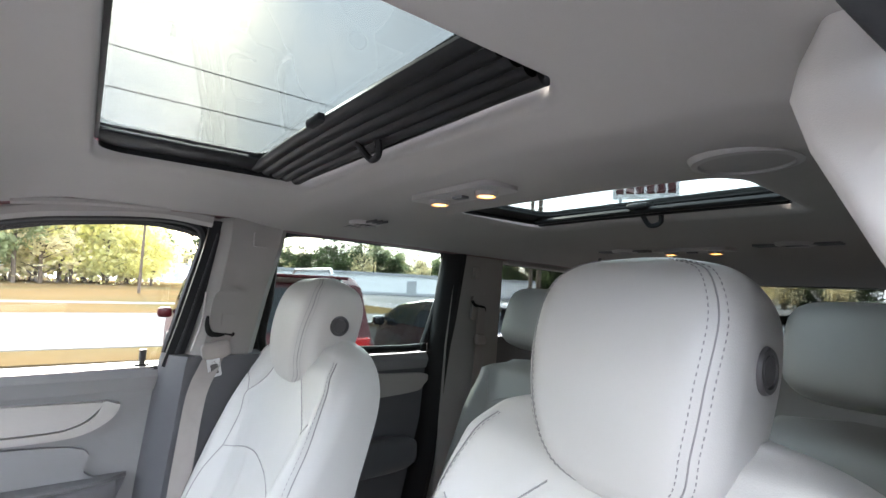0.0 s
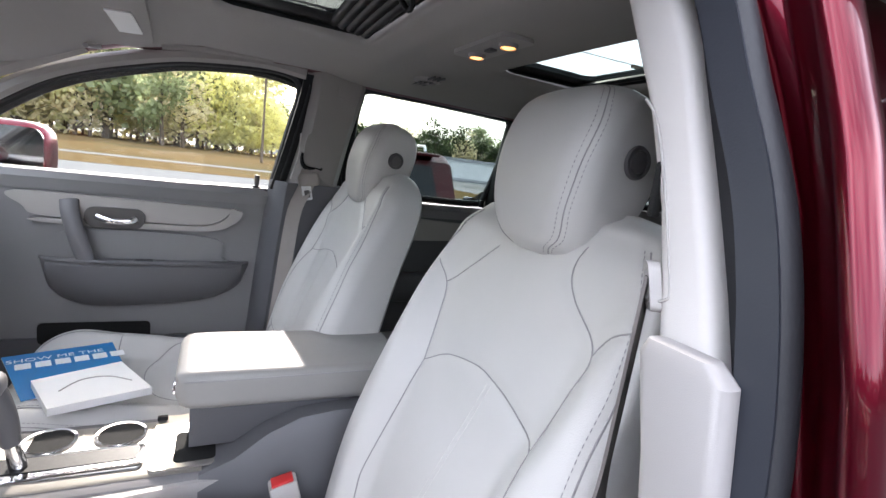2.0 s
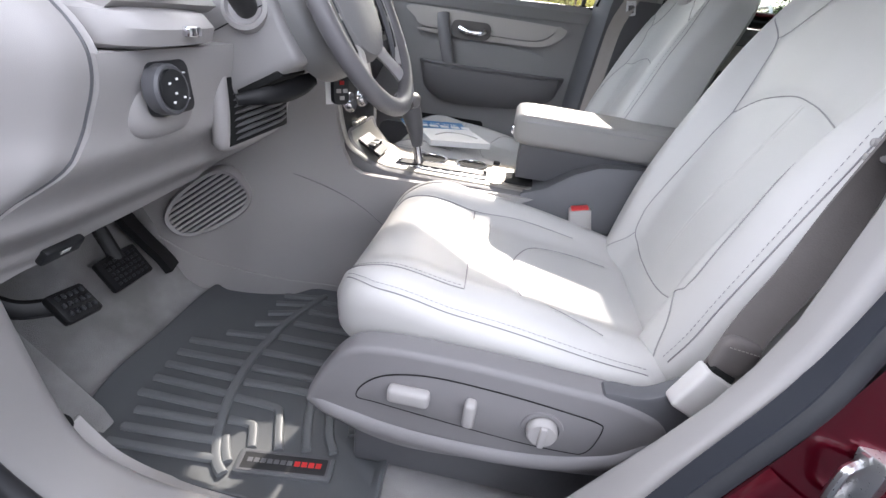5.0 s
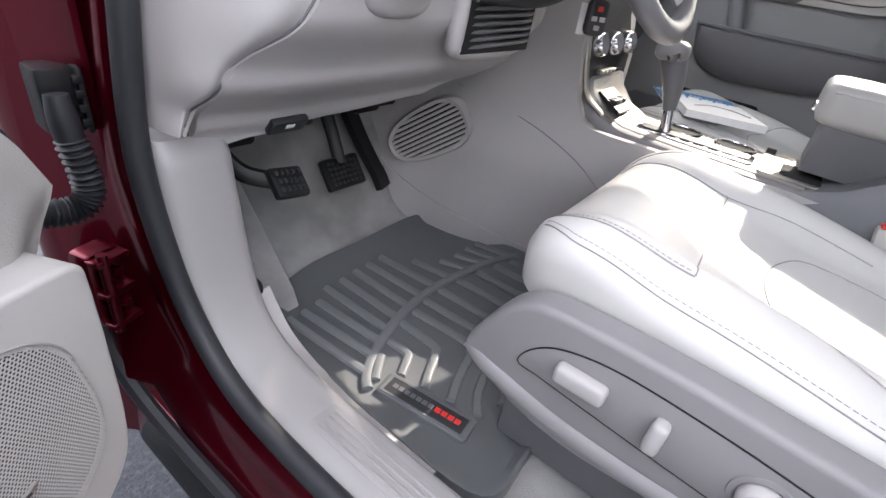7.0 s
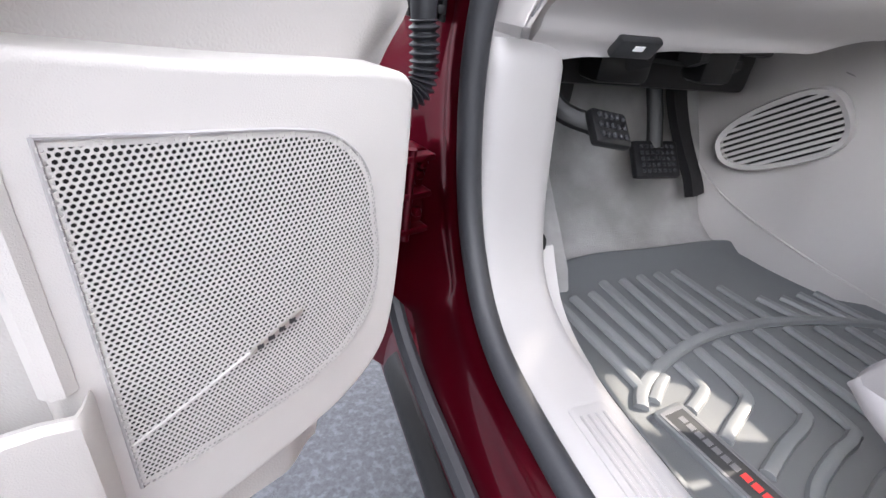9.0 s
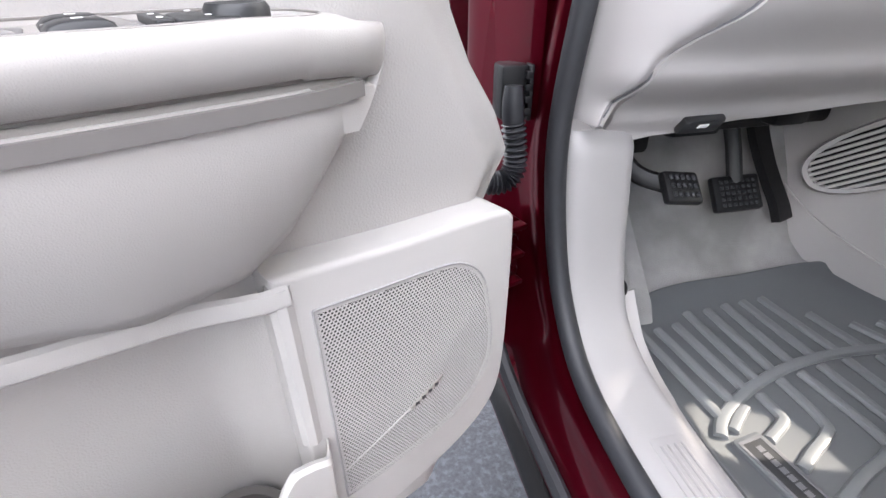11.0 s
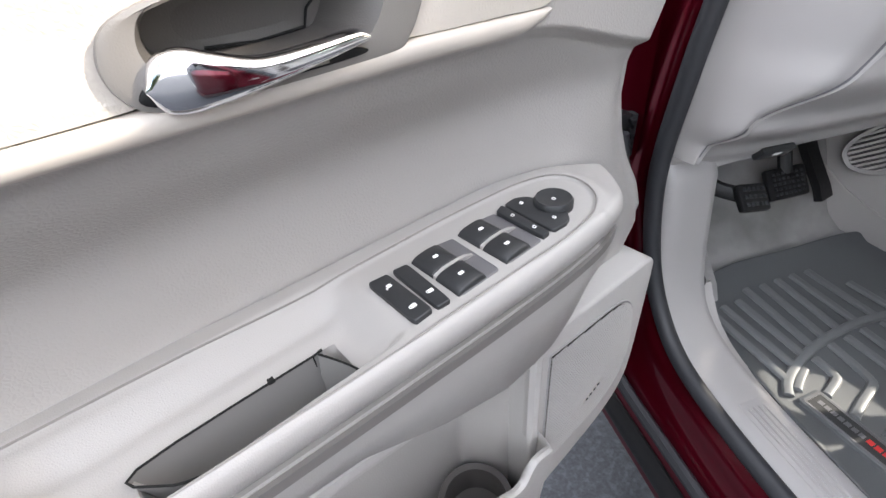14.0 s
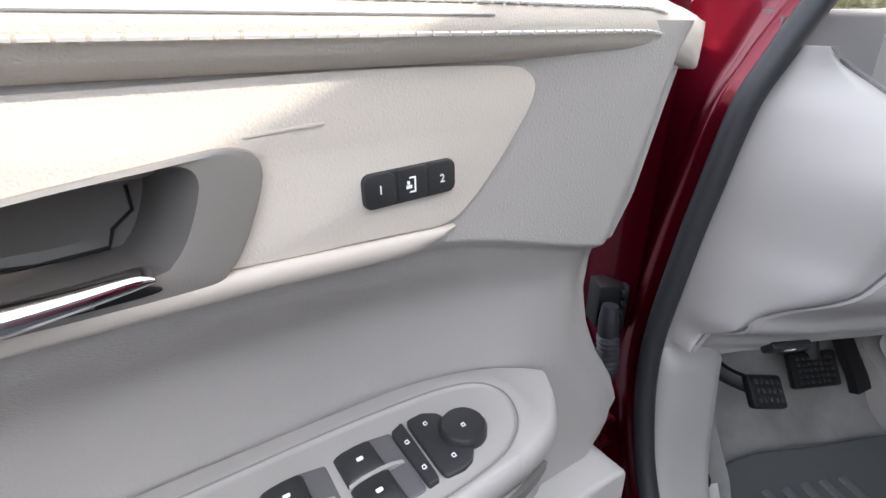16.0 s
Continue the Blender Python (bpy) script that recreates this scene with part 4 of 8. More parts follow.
def front_seat(xc, sg, root, ahead=0.0, headrest_z=0.0, slide=0.0):
    """A front seat; sg mirrors it (1: door on the left)."""
    A = radians(19)
    up, fw = Vector((0, -math.sin(A), math.cos(A))), Vector((0, math.cos(A), math.sin(A)))
    mb = basis((xc, -0.235 + ahead, 0.72), (sg, 0, 0), up, fw)
    Wb = lambda h: smooth(h, (-0.10, 0.20), (0.0, 0.262), (0.12, 0.285), (0.28, 0.285), (0.42, 0.276), (0.54, 0.270), (0.61, 0.260), (0.65, 0.238), (0.68, 0.205), (0.70, 0.160), (0.715, 0.08))
    def Fb(h, x):
        a = abs(x)
        inner = curve(h, (0, 0.13), (0.3, 0.15), (0.5, 0.185), (0.7, 0.2))
        bol = curve(a, (inner - 0.02, 0), (inner + 0.055, 1), (inner + 0.12, 0.85)) * smooth(h, (0, 0.03), (0.2, 0.046), (0.45, 0.032), (0.6, 0.008))
        belly = 0.012 * math.exp(-((h - 0.2) / 0.12) ** 2) * (1 - min(1, a / 0.2) ** 2)
        top = curve(h, (0.62, 0), (0.67, -0.012), (0.70, -0.04), (0.715, -0.07))
        low = curve(h, (-0.10, -0.06), (0.0, 0.0))
        return bol + belly + top + low - 0.004
    Bb = lambda h: smooth(h, (-0.10, -0.12), (0.1, -0.145), (0.45, -0.125), (0.62, -0.120), (0.70, -0.105), (0.715, -0.085))
    bm, P = shaped_body(Wb, Fb, Bb, -0.10, 0.715, mb, 130, 96)
    lines = [[(0.362, 0.148), (0.390, 0.105), (0.405, 0.066), (0.417, 0.0), (0.414, -0.05), (0.405, -0.10), (0.382, -0.178)],
             [(0.382, -0.178), (0.265, -0.200), (0.166, -0.203), (0.128, -0.199), (0.106, -0.185), (0.058, -0.10), (0.046, 0.01), (0.058, 0.125), (0.108, 0.151), (0.195, 0.152), (0.362, 0.148)],
             [(0.362, 0.148), (0.444, 0.168), (0.502, 0.185), (0.535, 0.225)], [(0.504, 0.185), (0.56, 0.125), (0.60, 0.082)],
             [(0.640, -0.104), (0.602, -0.101), (0.569, -0.125), (0.518, -0.194), (0.463, -0.186), (0.382, -0.178)], [(0.518, -0.194), (0.545, -0.210), (0.560, -0.232)],
             [(0.073, 0.141), (0.040, 0.155), (0.0, 0.185)], [(0.10, -0.18), (0.06, -0.21), (0.0, -0.23)]]
    for sd in (1, -1):
        lines.append([(h, sd * (Wb(h) - 0.020 - 0.02 * curve(h, (0.5, 0), (0.64, 1)))) for h in (0.655, 0.63, 0.58, 0.50, 0.42, 0.34, 0.26, 0.18, 0.10, 0.06, 0.02)])
    groove(bm, mb, lines, 96)
    back = part("backrest", bm, M_LEATHER, root)
    for ln in lines:
        pts = spline([(h, x, 0) for h, x in ln], 8)
        part("seam", tube([P(p.x, p.y, -0.0026) for p in pts], 0.0011, 6), M_SEAM, back)
    for sd, ln in zip((1, -1), lines[-2:]):
        ed = spline([(a, b, 0) for a, b in ln], 10)
        part("stitching", stitch([P(p.x, p.y - sd * 0.007, -0.0010) for p in ed], 0.005, 0.004, 0.0006), M_SEAM, back, kind="stuff")
    for dx in (-0.005, 0.005):
        part("pleat", tube([P(h, dx - 0.045 + 0.10 * (0.41 - h) ** 0.9, 0.0) for h in span(0.10, 0.408, 14)], 0.0005, 5), M_THREAD, back)

    # headrest
    Wh = lambda h: smooth(h, (-0.018, 0.050), (-0.005, 0.082), (0.03, 0.102), (0.08, 0.112), (0.16, 0.117), (0.205, 0.110), (0.228, 0.088), (0.240, 0.045))
    def Fh(h, x):
        return smooth(h, (-0.018, 0.020), (0.0, 0.042), (0.05, 0.064), (0.12, 0.073), (0.19, 0.064), (0.225, 0.040), (0.24, 0.008)) - 0.10 * abs(x) ** 1.5
    Bh = lambda h: smooth(h, (-0.018, -0.03), (0.04, -0.065), (0.15, -0.078), (0.215, -0.062), (0.24, -0.022))
    A2 = radians(13)
    up2, fw2 = Vector((0, -math.sin(A2), math.cos(A2))), Vector((0, math.cos(A2), math.sin(A2)))
    mh = basis((xc, -0.456 + ahead * 0.9, 1.309 + headrest_z), (sg, 0, 0), up2, fw2)
    bm, H = shaped_body(Wh, Fh, Bh, -0.018, 0.24, mh, 70, 72, 0.045)
    rims = [[(0.232, sd * 0.040), (0.215, sd * 0.080), (0.17, sd * 0.100), (0.10, sd * 0.096), (0.05, sd * 0.088), (0.01, sd * 0.076), (-0.014, sd * 0.045)] for sd in (1, -1)]
    groove(bm, mh, rims, 72, 0.002, 0.005)
    head = part("headrest", bm, M_LEATHER, root)
    for sd, ln in zip((1, -1), rims):
        ed = spline([(a, b, 0) for a, b in ln], 10)
        part("seam", tube([H(p.x, p.y, -0.0018) for p in ed], 0.0009, 6), M_SEAM, head)
        bm = stitch([H(p.x, p.y - sd * 0.0065, -0.0004) for p in ed], 0.0035, 0.0035, 0.0006)
        stitch([H(p.x, p.y + sd * 0.006, -0.0004) for p in ed], 0.0035, 0.0035, 0.0006, bm=bm)
        part("stitching", bm, M_SEAM, head, kind="stuff")
        # round cap on the side face
        at = mh @ Vector((sd * 0.1155, 0.135, -0.012))
        md = basis(at, fw2, up2, Vector((sg * sd, 0, 0)))
        part("side_cap", lathe([(0.0225, -0.012), (0.0225, 0.002), (0.0205, 0.005), (0.0165, 0.005), (0.0155, 0.0025), (0.0145, 0.0025), (0.0135, 0.0045), (0.001, 0.0052)], md, 32), M_CAP, head, "dark grey round pivot cap")
    for sd in (1, -1):
        part("headrest_post", tube([mb @ Vector((sd * 0.05, 0.62, -0.06)), mh @ Vector((sd * 0.05, 0.03, -0.02))], 0.006, 8), M_CHROME, root)

    # cushion
    mc = basis((xc, slide, 0), (sg, 0, 0), (0, 1, 0), (0, 0, 1))
    Wc = lambda y: smooth(y, (-0.28, 0.24), (-0.20, 0.276), (0.1, 0.285), (0.22, 0.275), (0.275, 0.245), (0.30, 0.19))
    def Fc(y, x):
        a = abs(x)
        z = smooth(y, (-0.28, 0.700), (-0.18, 0.716), (0.0, 0.742), (0.10, 0.758), (0.17, 0.776), (0.215, 0.779), (0.262, 0.766), (0.285, 0.746), (0.30, 0.72))
        return z + 0.040 * curve(a, (0.125, 0), (0.215, 1), (0.27, 0.72)) * smooth(y, (-0.22, 0.6), (0.0, 1), (0.17, 0.72), (0.27, 0.35))
    Bc = lambda y: smooth(y, (-0.28, 0.66), (0.2, 0.665), (0.27, 0.67), (0.30, 0.69))
    bm, C = shaped_body(Wc, Fc, Bc, -0.28, 0.30, mc, 96, 96, 0.045)
    lines = [[(0.101, 0.160), (0.095, 0.05), (0.089, -0.074), (0.083, -0.224)],
             [(0.285, 0.14), (0.262, 0.165), (0.19, 0.160), (0.10, 0.160), (0.0, 0.172), (-0.13, 0.172)],
             [(-0.2, 0.105), (-0.12, 0.110), (-0.04, 0.09), (-0.005, 0.03), (0.006, -0.03), (0.0, -0.09), (-0.025, -0.15), (-0.07, -0.20), (-0.14, -0.225)]]
    rims = [[(y, sd * (Wc(y) - 0.058)) for y in (0.287, 0.27, 0.245, 0.215, 0.17, 0.12, 0.083)] for sd in (1, -1)]
    rims += [[(y, sd * (Wc(y) - 0.014 - 0.012 * curve(y, (0.2, 0), (0.27, 1)))) for y in (0.272, 0.255, 0.235, 0.21, 0.17, 0.11, 0.04, -0.03, -0.09, -0.15, -0.21)] for sd in (1, -1)]
    groove(bm, mc, lines + rims, 96, 0.003, 0.008)
    cush = part("cushion", bm, M_LEATHER, root)
    for ln in lines + rims:
        part("seam", tube([C(p.x, p.y, -0.0022) for p in spline([(a, b, 0) for a, b in ln], 8)], 0.0011, 6), M_SEAM, cush)
    for ln in rims:
        for off in ((-0.006, 0.006) if ln in rims[:2] else (0.006,)):
            part("stitching", stitch([C(p.x, p.y - math.copysign(off, p.y), -0.0012) for p in spline([(a, b, 0) for a, b in ln], 8)], 0.005, 0.003, 0.0006), M_SEAM, cush, kind="stuff")
    return P, H, C


drv = thing("bucket_seat", "light grey leather driver's seat with power controls", "car seat", "front seats")
PD, HD, CD = front_seat(0.283, 1, drv)
pas = thing("bucket_seat", "light grey leather front passenger seat", "car seat", "front seats")
PP, HP, CP = front_seat(1.098, -1, pas, 0.045, -0.036, 0.14)


def seat_base(xo, sg, root):
    """Side cover with the power switches, on the door side."""
    m = basis((xo, 0, 0), (0, 1, 0), (0, 0, 1), (-sg, 0, 0))
    outline = [(p.x, p.y) for p in spline([(0.292, 0.612), (0.275, 0.66), (0.235, 0.715), (0.18, 0.733), (0.05, 0.735), (-0.08, 0.728), (-0.15, 0.722), (-0.215, 0.70), (-0.235, 0.66), (-0.215, 0.60), (-0.15, 0.573), (0.0, 0.557), (0.12, 0.548), (0.20, 0.56), (0.262, 0.588)], 5, True)]
    cov = part("side_cover", prism(outline, -0.03, 0.012, m, 0.010, 3), M_BASE, root, "grey plastic side cover")
    inner = [(p.x, p.y) for p in spline([(0.212, 0.640), (0.200, 0.668), (0.165, 0.692), (0.10, 0.704), (0.0, 0.700), (-0.09, 0.690), (-0.135, 0.682), (-0.143, 0.672), (-0.138, 0.640), (-0.128, 0.622), (-0.11, 0.617), (-0.03, 0.617), (0.10, 0.628), (0.18, 0.636)], 6, True)]
    part("switch_panel", prism(inner, 0.006, 0.0145, m, 0.002, 2), M_BASE, cov)
    part("panel_joint", tube([m @ Vector((a, b, 0.0135)) for a, b in inner + inner[:1]], 0.0011, 5), M_BLACK, cov)
    part("slide_switch", box((0.062, 0.026, 0.02), (0.133, 0.669, 0.022), 0.007, 3, m), M_PLASTIC, cov)
    part("recline_switch", box((0.018, 0.045, 0.022), (0.043, 0.66, 0.022), 0.007, 3, m), M_PLASTIC, cov)
    kn = m @ Matrix.Translation((-0.062, 0.653, 0.012))
    part("knob_ring", lathe([(0.031, 0.0), (0.03, 0.005), (0.025, 0.006), (0.024, 0.001)], kn, 28), M_BASE, cov)
    part("lumbar_knob", lathe([(0.022, 0.0), (0.022, 0.014), (0.019, 0.018), (0.001, 0.018)], kn, 28), M_PLASTIC, cov)
    part("knob_grip", box((0.010, 0.036, 0.008), (0, 0, 0.020), 0.003, 2, kn), M_PLASTIC, cov)
    part("sweep_edge", tube([m @ Vector(p) for p in spline([(0.288, 0.618, 0.006), (0.24, 0.60, 0.014), (0.12, 0.582, 0.016), (-0.05, 0.585, 0.016), (-0.16, 0.612, 0.014), (-0.215, 0.655, 0.01)], 8)], 0.012, 8, flat=0.4), M_BASE, cov)
    part("rear_cover", prism([(p.x, p.y) for p in spline([(-0.13, 0.72), (-0.19, 0.735), (-0.25, 0.775), (-0.30, 0.77), (-0.31, 0.66), (-0.26, 0.61), (-0.2, 0.60)], 5, True)], -0.02, 0.006, m, 0.006), M_PLASTIC_D, root, "dark hinge cover")
    part("frame_box", box((0.44, 0.46, 0.13), (xo + sg * 0.27, -0.02, 0.615), 0.01), M_DARK, root, "dark seat frame")
    for dx in (0.06, 0.48):
        part("floor_rail", box((0.04, 0.52, 0.115), (xo + sg * dx, -0.03, 0.495), 0.008), M_PLASTIC_D, root)


seat_base(-0.045, 1, drv)
seat_base(1.42, -1, pas)

# buckle beside the console
bk = thing("belt_buckle", "light grey seat belt buckle with a red release button", "buckle")
mbk = Matrix.Translation((0.535, -0.15, 0.755)) @ Matrix.Rotation(radians(-14), 4, "X")
part("body", box((0.034, 0.052, 0.085), (0, 0, -0.012), 0.005, 2, mbk), M_PLASTIC_L, bk)
part("button", box((0.026, 0.040, 0.008), (0, 0, 0.031), 0.002, 2, mbk), M_RED, bk, "red release button")
part("stalk", box((0.02, 0.035, 0.15), (0.0, 0.0, -0.12), 0.005, 2, mbk), M_PLASTIC_D, bk)

# driver's belt: from the pillar to the anchor at the seat's rear corner
belt = thing("driver_seat_belt", "taupe seat belt from pillar to floor anchor, darkened for shade", "seat belt")
bp = spline([(0.0, -0.362, 1.33), (0.0, -0.358, 1.20), (-0.006, -0.346, 1.091), (-0.028, -0.312, 0.96), (-0.042, -0.278, 0.87), (-0.048, -0.266, 0.825), (-0.05, -0.258, 0.79)], 8)
part("webbing", strap(bp, 0.046, 0.003, [Vector((-0.55, 0.83, 0)).lerp(Vector((0.25, 0.97, 0)), curve(p.z, (0.95, 1), (1.15, 0))) for p in bp]), M_BELT_D, belt)
mba = Matrix.Translation((-0.05, -0.241, 0.767)) @ Matrix.Rotation(radians(26), 4, "X") @ Matrix.Rotation(radians(6), 4, "Y")
mfo = Matrix.Translation((-0.050, -0.266, 0.826)) @ Matrix.Rotation(radians(8), 4, "X")
part("fold", pillow((0.010, 0.025, 0.027), mfo, 4.0, 6), M_BELT_D, belt, "doubled webbing end")
part("fold_stitching", stitch([mfo @ Vector((-0.0105, y, 0.016)) for y in span(-0.02, 0.02, 4)], 0.003, 0.002, 0.0008), M_BELT, belt, kind="stuff")
part("anchor_cover", box((0.030, 0.044, 0.068), (-0.004, 0.0, 0.0), 0.006, 3, mba), M_COVER, belt, "light grey anchor cover")
part("anchor_slot", box((0.022, 0.034, 0.012), (-0.004, 0.0, 0.036), 0.002, 1, mba), M_HOLE, belt, "dark slot")
for dz in (-0.008, 0.008):
    part("stop_clip", box((0.008, 0.050, 0.009), (-0.0075, -0.3465, 1.088 + dz), 0.003, 2, Matrix()), M_PLASTIC, belt)


def rear_seat(x0, x1, y, z_top, root):
    """A second-row seat: raked backrest with a separate headrest roll."""
    A = radians(20)
    up, fw = Vector((0, -math.sin(A), math.cos(A))), Vector((0, math.cos(A), math.sin(A)))
    xc, w = (x0 + x1) / 2, (x1 - x0) / 2
    m = basis((xc, y, 0.76), (1, 0, 0), up, fw)
    W = lambda h: curve(h, (-0.05, w * 0.9), (0.1, w), (0.35, w * 0.97), (0.5, w * 0.85), (0.56, w * 0.6), (0.575, w * 0.2))
    F = lambda h, x: 0.03 * curve(abs(x), (w * 0.5, 0), (w * 0.8, 1)) + curve(h, (0.5, 0), (0.575, -0.05))
    bm, P = shaped_body(W, F, lambda h: -0.12, -0.05, 0.575, m, 24, 28)
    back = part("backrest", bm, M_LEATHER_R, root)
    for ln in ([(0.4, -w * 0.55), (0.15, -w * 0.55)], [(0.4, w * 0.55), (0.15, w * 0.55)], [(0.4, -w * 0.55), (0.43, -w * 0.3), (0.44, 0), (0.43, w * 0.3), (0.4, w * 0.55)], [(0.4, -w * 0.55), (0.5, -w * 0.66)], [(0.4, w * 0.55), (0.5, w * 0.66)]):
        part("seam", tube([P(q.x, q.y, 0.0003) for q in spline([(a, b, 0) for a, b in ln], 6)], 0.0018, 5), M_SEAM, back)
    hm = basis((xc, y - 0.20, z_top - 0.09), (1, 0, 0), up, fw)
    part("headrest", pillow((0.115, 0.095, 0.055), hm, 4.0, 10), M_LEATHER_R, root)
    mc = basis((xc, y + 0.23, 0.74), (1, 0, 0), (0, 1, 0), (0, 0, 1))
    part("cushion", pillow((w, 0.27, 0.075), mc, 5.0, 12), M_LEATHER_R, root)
    part("base", box((w * 1.7, 0.45, 0.24), (xc, y + 0.2, 0.56), 0.01), M_PLASTIC_D, root)


for x0, x1 in ((-0.02, 0.48), (0.74, 1.26)):
    rs = thing("second_row_seat", "second-row leather seat with headrest, cabin shade in its grey", "car seat", "rear seats")
    rear_seat(x0, x1, -0.93, 1.50, rs)
trd = thing("third_row_bench", "third-row leather bench with low headrests, shade in its grey", "car seat", "rear seats")
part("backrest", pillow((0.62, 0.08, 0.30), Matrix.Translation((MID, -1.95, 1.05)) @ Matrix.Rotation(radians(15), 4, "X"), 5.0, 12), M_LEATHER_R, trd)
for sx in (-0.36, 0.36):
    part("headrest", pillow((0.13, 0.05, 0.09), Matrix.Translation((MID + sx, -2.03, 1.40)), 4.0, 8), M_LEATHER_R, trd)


# ---- far side: doors, pillars, windows ----
def far_door(root, y0, y1, win, front):
    """An inner door panel on the far side; win: window outline (y, z)."""
    xi = 1.50
    poly = [(y1, 0.48), (y1, 1.235), (y0, 1.25), (y0, 0.62), (y0 + 0.12, 0.48)]
    # the rear door's darker plastic carries its deep shade
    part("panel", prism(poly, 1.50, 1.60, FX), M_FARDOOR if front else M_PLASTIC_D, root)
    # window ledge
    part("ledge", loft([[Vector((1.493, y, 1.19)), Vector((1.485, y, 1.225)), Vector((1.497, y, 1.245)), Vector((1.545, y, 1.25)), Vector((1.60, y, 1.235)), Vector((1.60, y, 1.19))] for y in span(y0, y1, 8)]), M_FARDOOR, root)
    part("outer_skin", prism([(y0, 0.3), (y1, 0.3), (y1, 1.21), (y0, 1.22)], 1.605, 1.635, FX), M_PAINT, root, "dark red outer skin")
    o = [(p.x, p.y) for p in spline([(a, b, 0) for a, b in win], 6, True)]
    part("window_seal", tube([Vector((1.50 + 0.02 * (1.65 - b), a, b)) for a, b in o + o[:1]], 0.014, 8), M_BLACK, root, "black window seal")
    pane = part("pane", prism(o, 1.528, 1.532, FX), M_GLASS if front else M_GLASS_T, root, "clear side glass")
    pane.visible_shadow = not front


pd = thing("passenger_door", "closed grey front passenger door with beige insert", "car door", "far side doors")
far_door(pd, -0.215, 0.80, [(-0.180, 1.240), (-0.195, 1.29), (-0.242, 1.50), (-0.262, 1.60), (-0.235, 1.645), (-0.15, 1.655), (0.0, 1.642), (0.16, 1.615), (0.40, 1.535), (0.56, 1.43), (0.70, 1.30), (0.70, 1.24), (0.4, 1.232), (0.1, 1.230)], True)
part("rear_seal", strap(spline([(1.466, -0.198, 1.250), (1.464, -0.222, 1.34), (1.462, -0.248, 1.45), (1.458, -0.270, 1.55), (1.452, -0.282, 1.62), (1.448, -0.282, 1.655)], 6), 0.042, 0.02, (0, 1, 0.2)), M_BLACK, pd, "wide black rubber seal", 50)
part("seal_ridge", tube(spline([(1.452, -0.200, 1.252), (1.450, -0.224, 1.34), (1.448, -0.250, 1.45), (1.444, -0.272, 1.55), (1.438, -0.286, 1.62)], 6), 0.0045, 6), M_RUBBER, pd)
part("upper_frame", tube(spline([(1.44, -0.27, 1.655), (1.45, -0.15, 1.667), (1.45, 0.0, 1.655), (1.46, 0.16, 1.628), (1.475, 0.40, 1.548), (1.48, 0.56, 1.445), (1.48, 0.72, 1.30)], 6), 0.022, 8), M_HEAD, pd)
part("outer_frame", tube(spline([(1.55, -0.29, 1.625), (1.56, -0.15, 1.652), (1.56, 0.0, 1.642), (1.565, 0.16, 1.612), (1.58, 0.40, 1.530), (1.59, 0.56, 1.43), (1.60, 0.72, 1.285)], 6), 0.022, 8), M_BLACK, pd, "black outer window frame")
ins = [(p.x, p.y) for p in spline([(0.52, 1.182, 0), (0.2, 1.177, 0), (-0.045, 1.170, 0), (-0.060, 1.166, 0), (-0.045, 1.143, 0), (-0.012, 1.120, 0), (0.043, 1.109, 0), (0.19, 1.109, 0), (0.45, 1.112, 0), (0.50, 1.14, 0)], 5, True)]
part("insert", prism(ins, 1.478, 1.505, FX, 0.006, 3), M_FARBEIGE, pd, "beige vinyl insert, greyed for shade")
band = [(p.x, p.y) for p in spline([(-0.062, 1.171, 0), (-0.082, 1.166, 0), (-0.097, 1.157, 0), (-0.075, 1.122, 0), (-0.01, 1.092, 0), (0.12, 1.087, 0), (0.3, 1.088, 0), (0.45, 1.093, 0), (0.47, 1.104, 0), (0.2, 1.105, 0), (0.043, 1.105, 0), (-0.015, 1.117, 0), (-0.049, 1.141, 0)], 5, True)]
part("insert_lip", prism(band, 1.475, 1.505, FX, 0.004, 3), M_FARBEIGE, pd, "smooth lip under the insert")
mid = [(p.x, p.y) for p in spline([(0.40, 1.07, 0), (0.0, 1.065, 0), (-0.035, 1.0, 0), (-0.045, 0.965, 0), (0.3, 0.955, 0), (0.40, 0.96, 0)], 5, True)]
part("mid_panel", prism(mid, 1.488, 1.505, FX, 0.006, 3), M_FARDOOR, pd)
arm = []
for k in span(0, 1, 24):
    y = -0.125 + 0.59 * k
    e = math.sqrt(max(0.0, 1 - abs(2 * k - 1) ** 3.5))
    zb = 0.972 - 0.155 * e * (0.75 + 0.25 * k)
    d = 0.075 * e ** 0.6
    arm.append([Vector((1.51, y, zb - 0.004)), Vector((1.495 - d * 0.35, y, zb)), Vector((1.495 - d * 0.75, y, zb + (0.972 - zb) * 0.25)), Vector((1.495 - d * 0.97, y, zb + (0.972 - zb) * 0.7)), Vector((1.495 - d, y, 0.972)), Vector((1.497 - d * 0.9, y, 0.983)), Vector((1.51, y, 0.984))])
part("armrest", loft(arm), M_FARTRIM, pd, "armrest, shade in its dark grey")
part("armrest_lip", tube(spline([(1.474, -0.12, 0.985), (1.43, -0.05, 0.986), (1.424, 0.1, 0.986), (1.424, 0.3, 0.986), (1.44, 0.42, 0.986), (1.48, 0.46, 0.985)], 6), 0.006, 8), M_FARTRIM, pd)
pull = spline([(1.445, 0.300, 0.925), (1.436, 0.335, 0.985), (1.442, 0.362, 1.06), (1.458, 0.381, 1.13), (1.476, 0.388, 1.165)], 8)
part("pull_handle", tube(pull, 0.0245, 12, flat=0.55, side=(0, 1, 0)), M_FARTRIM, pd, "pull handle, shade in its dark grey")
bez = rounded(0.192, 1.086, 0.350, 1.150, 0.026)
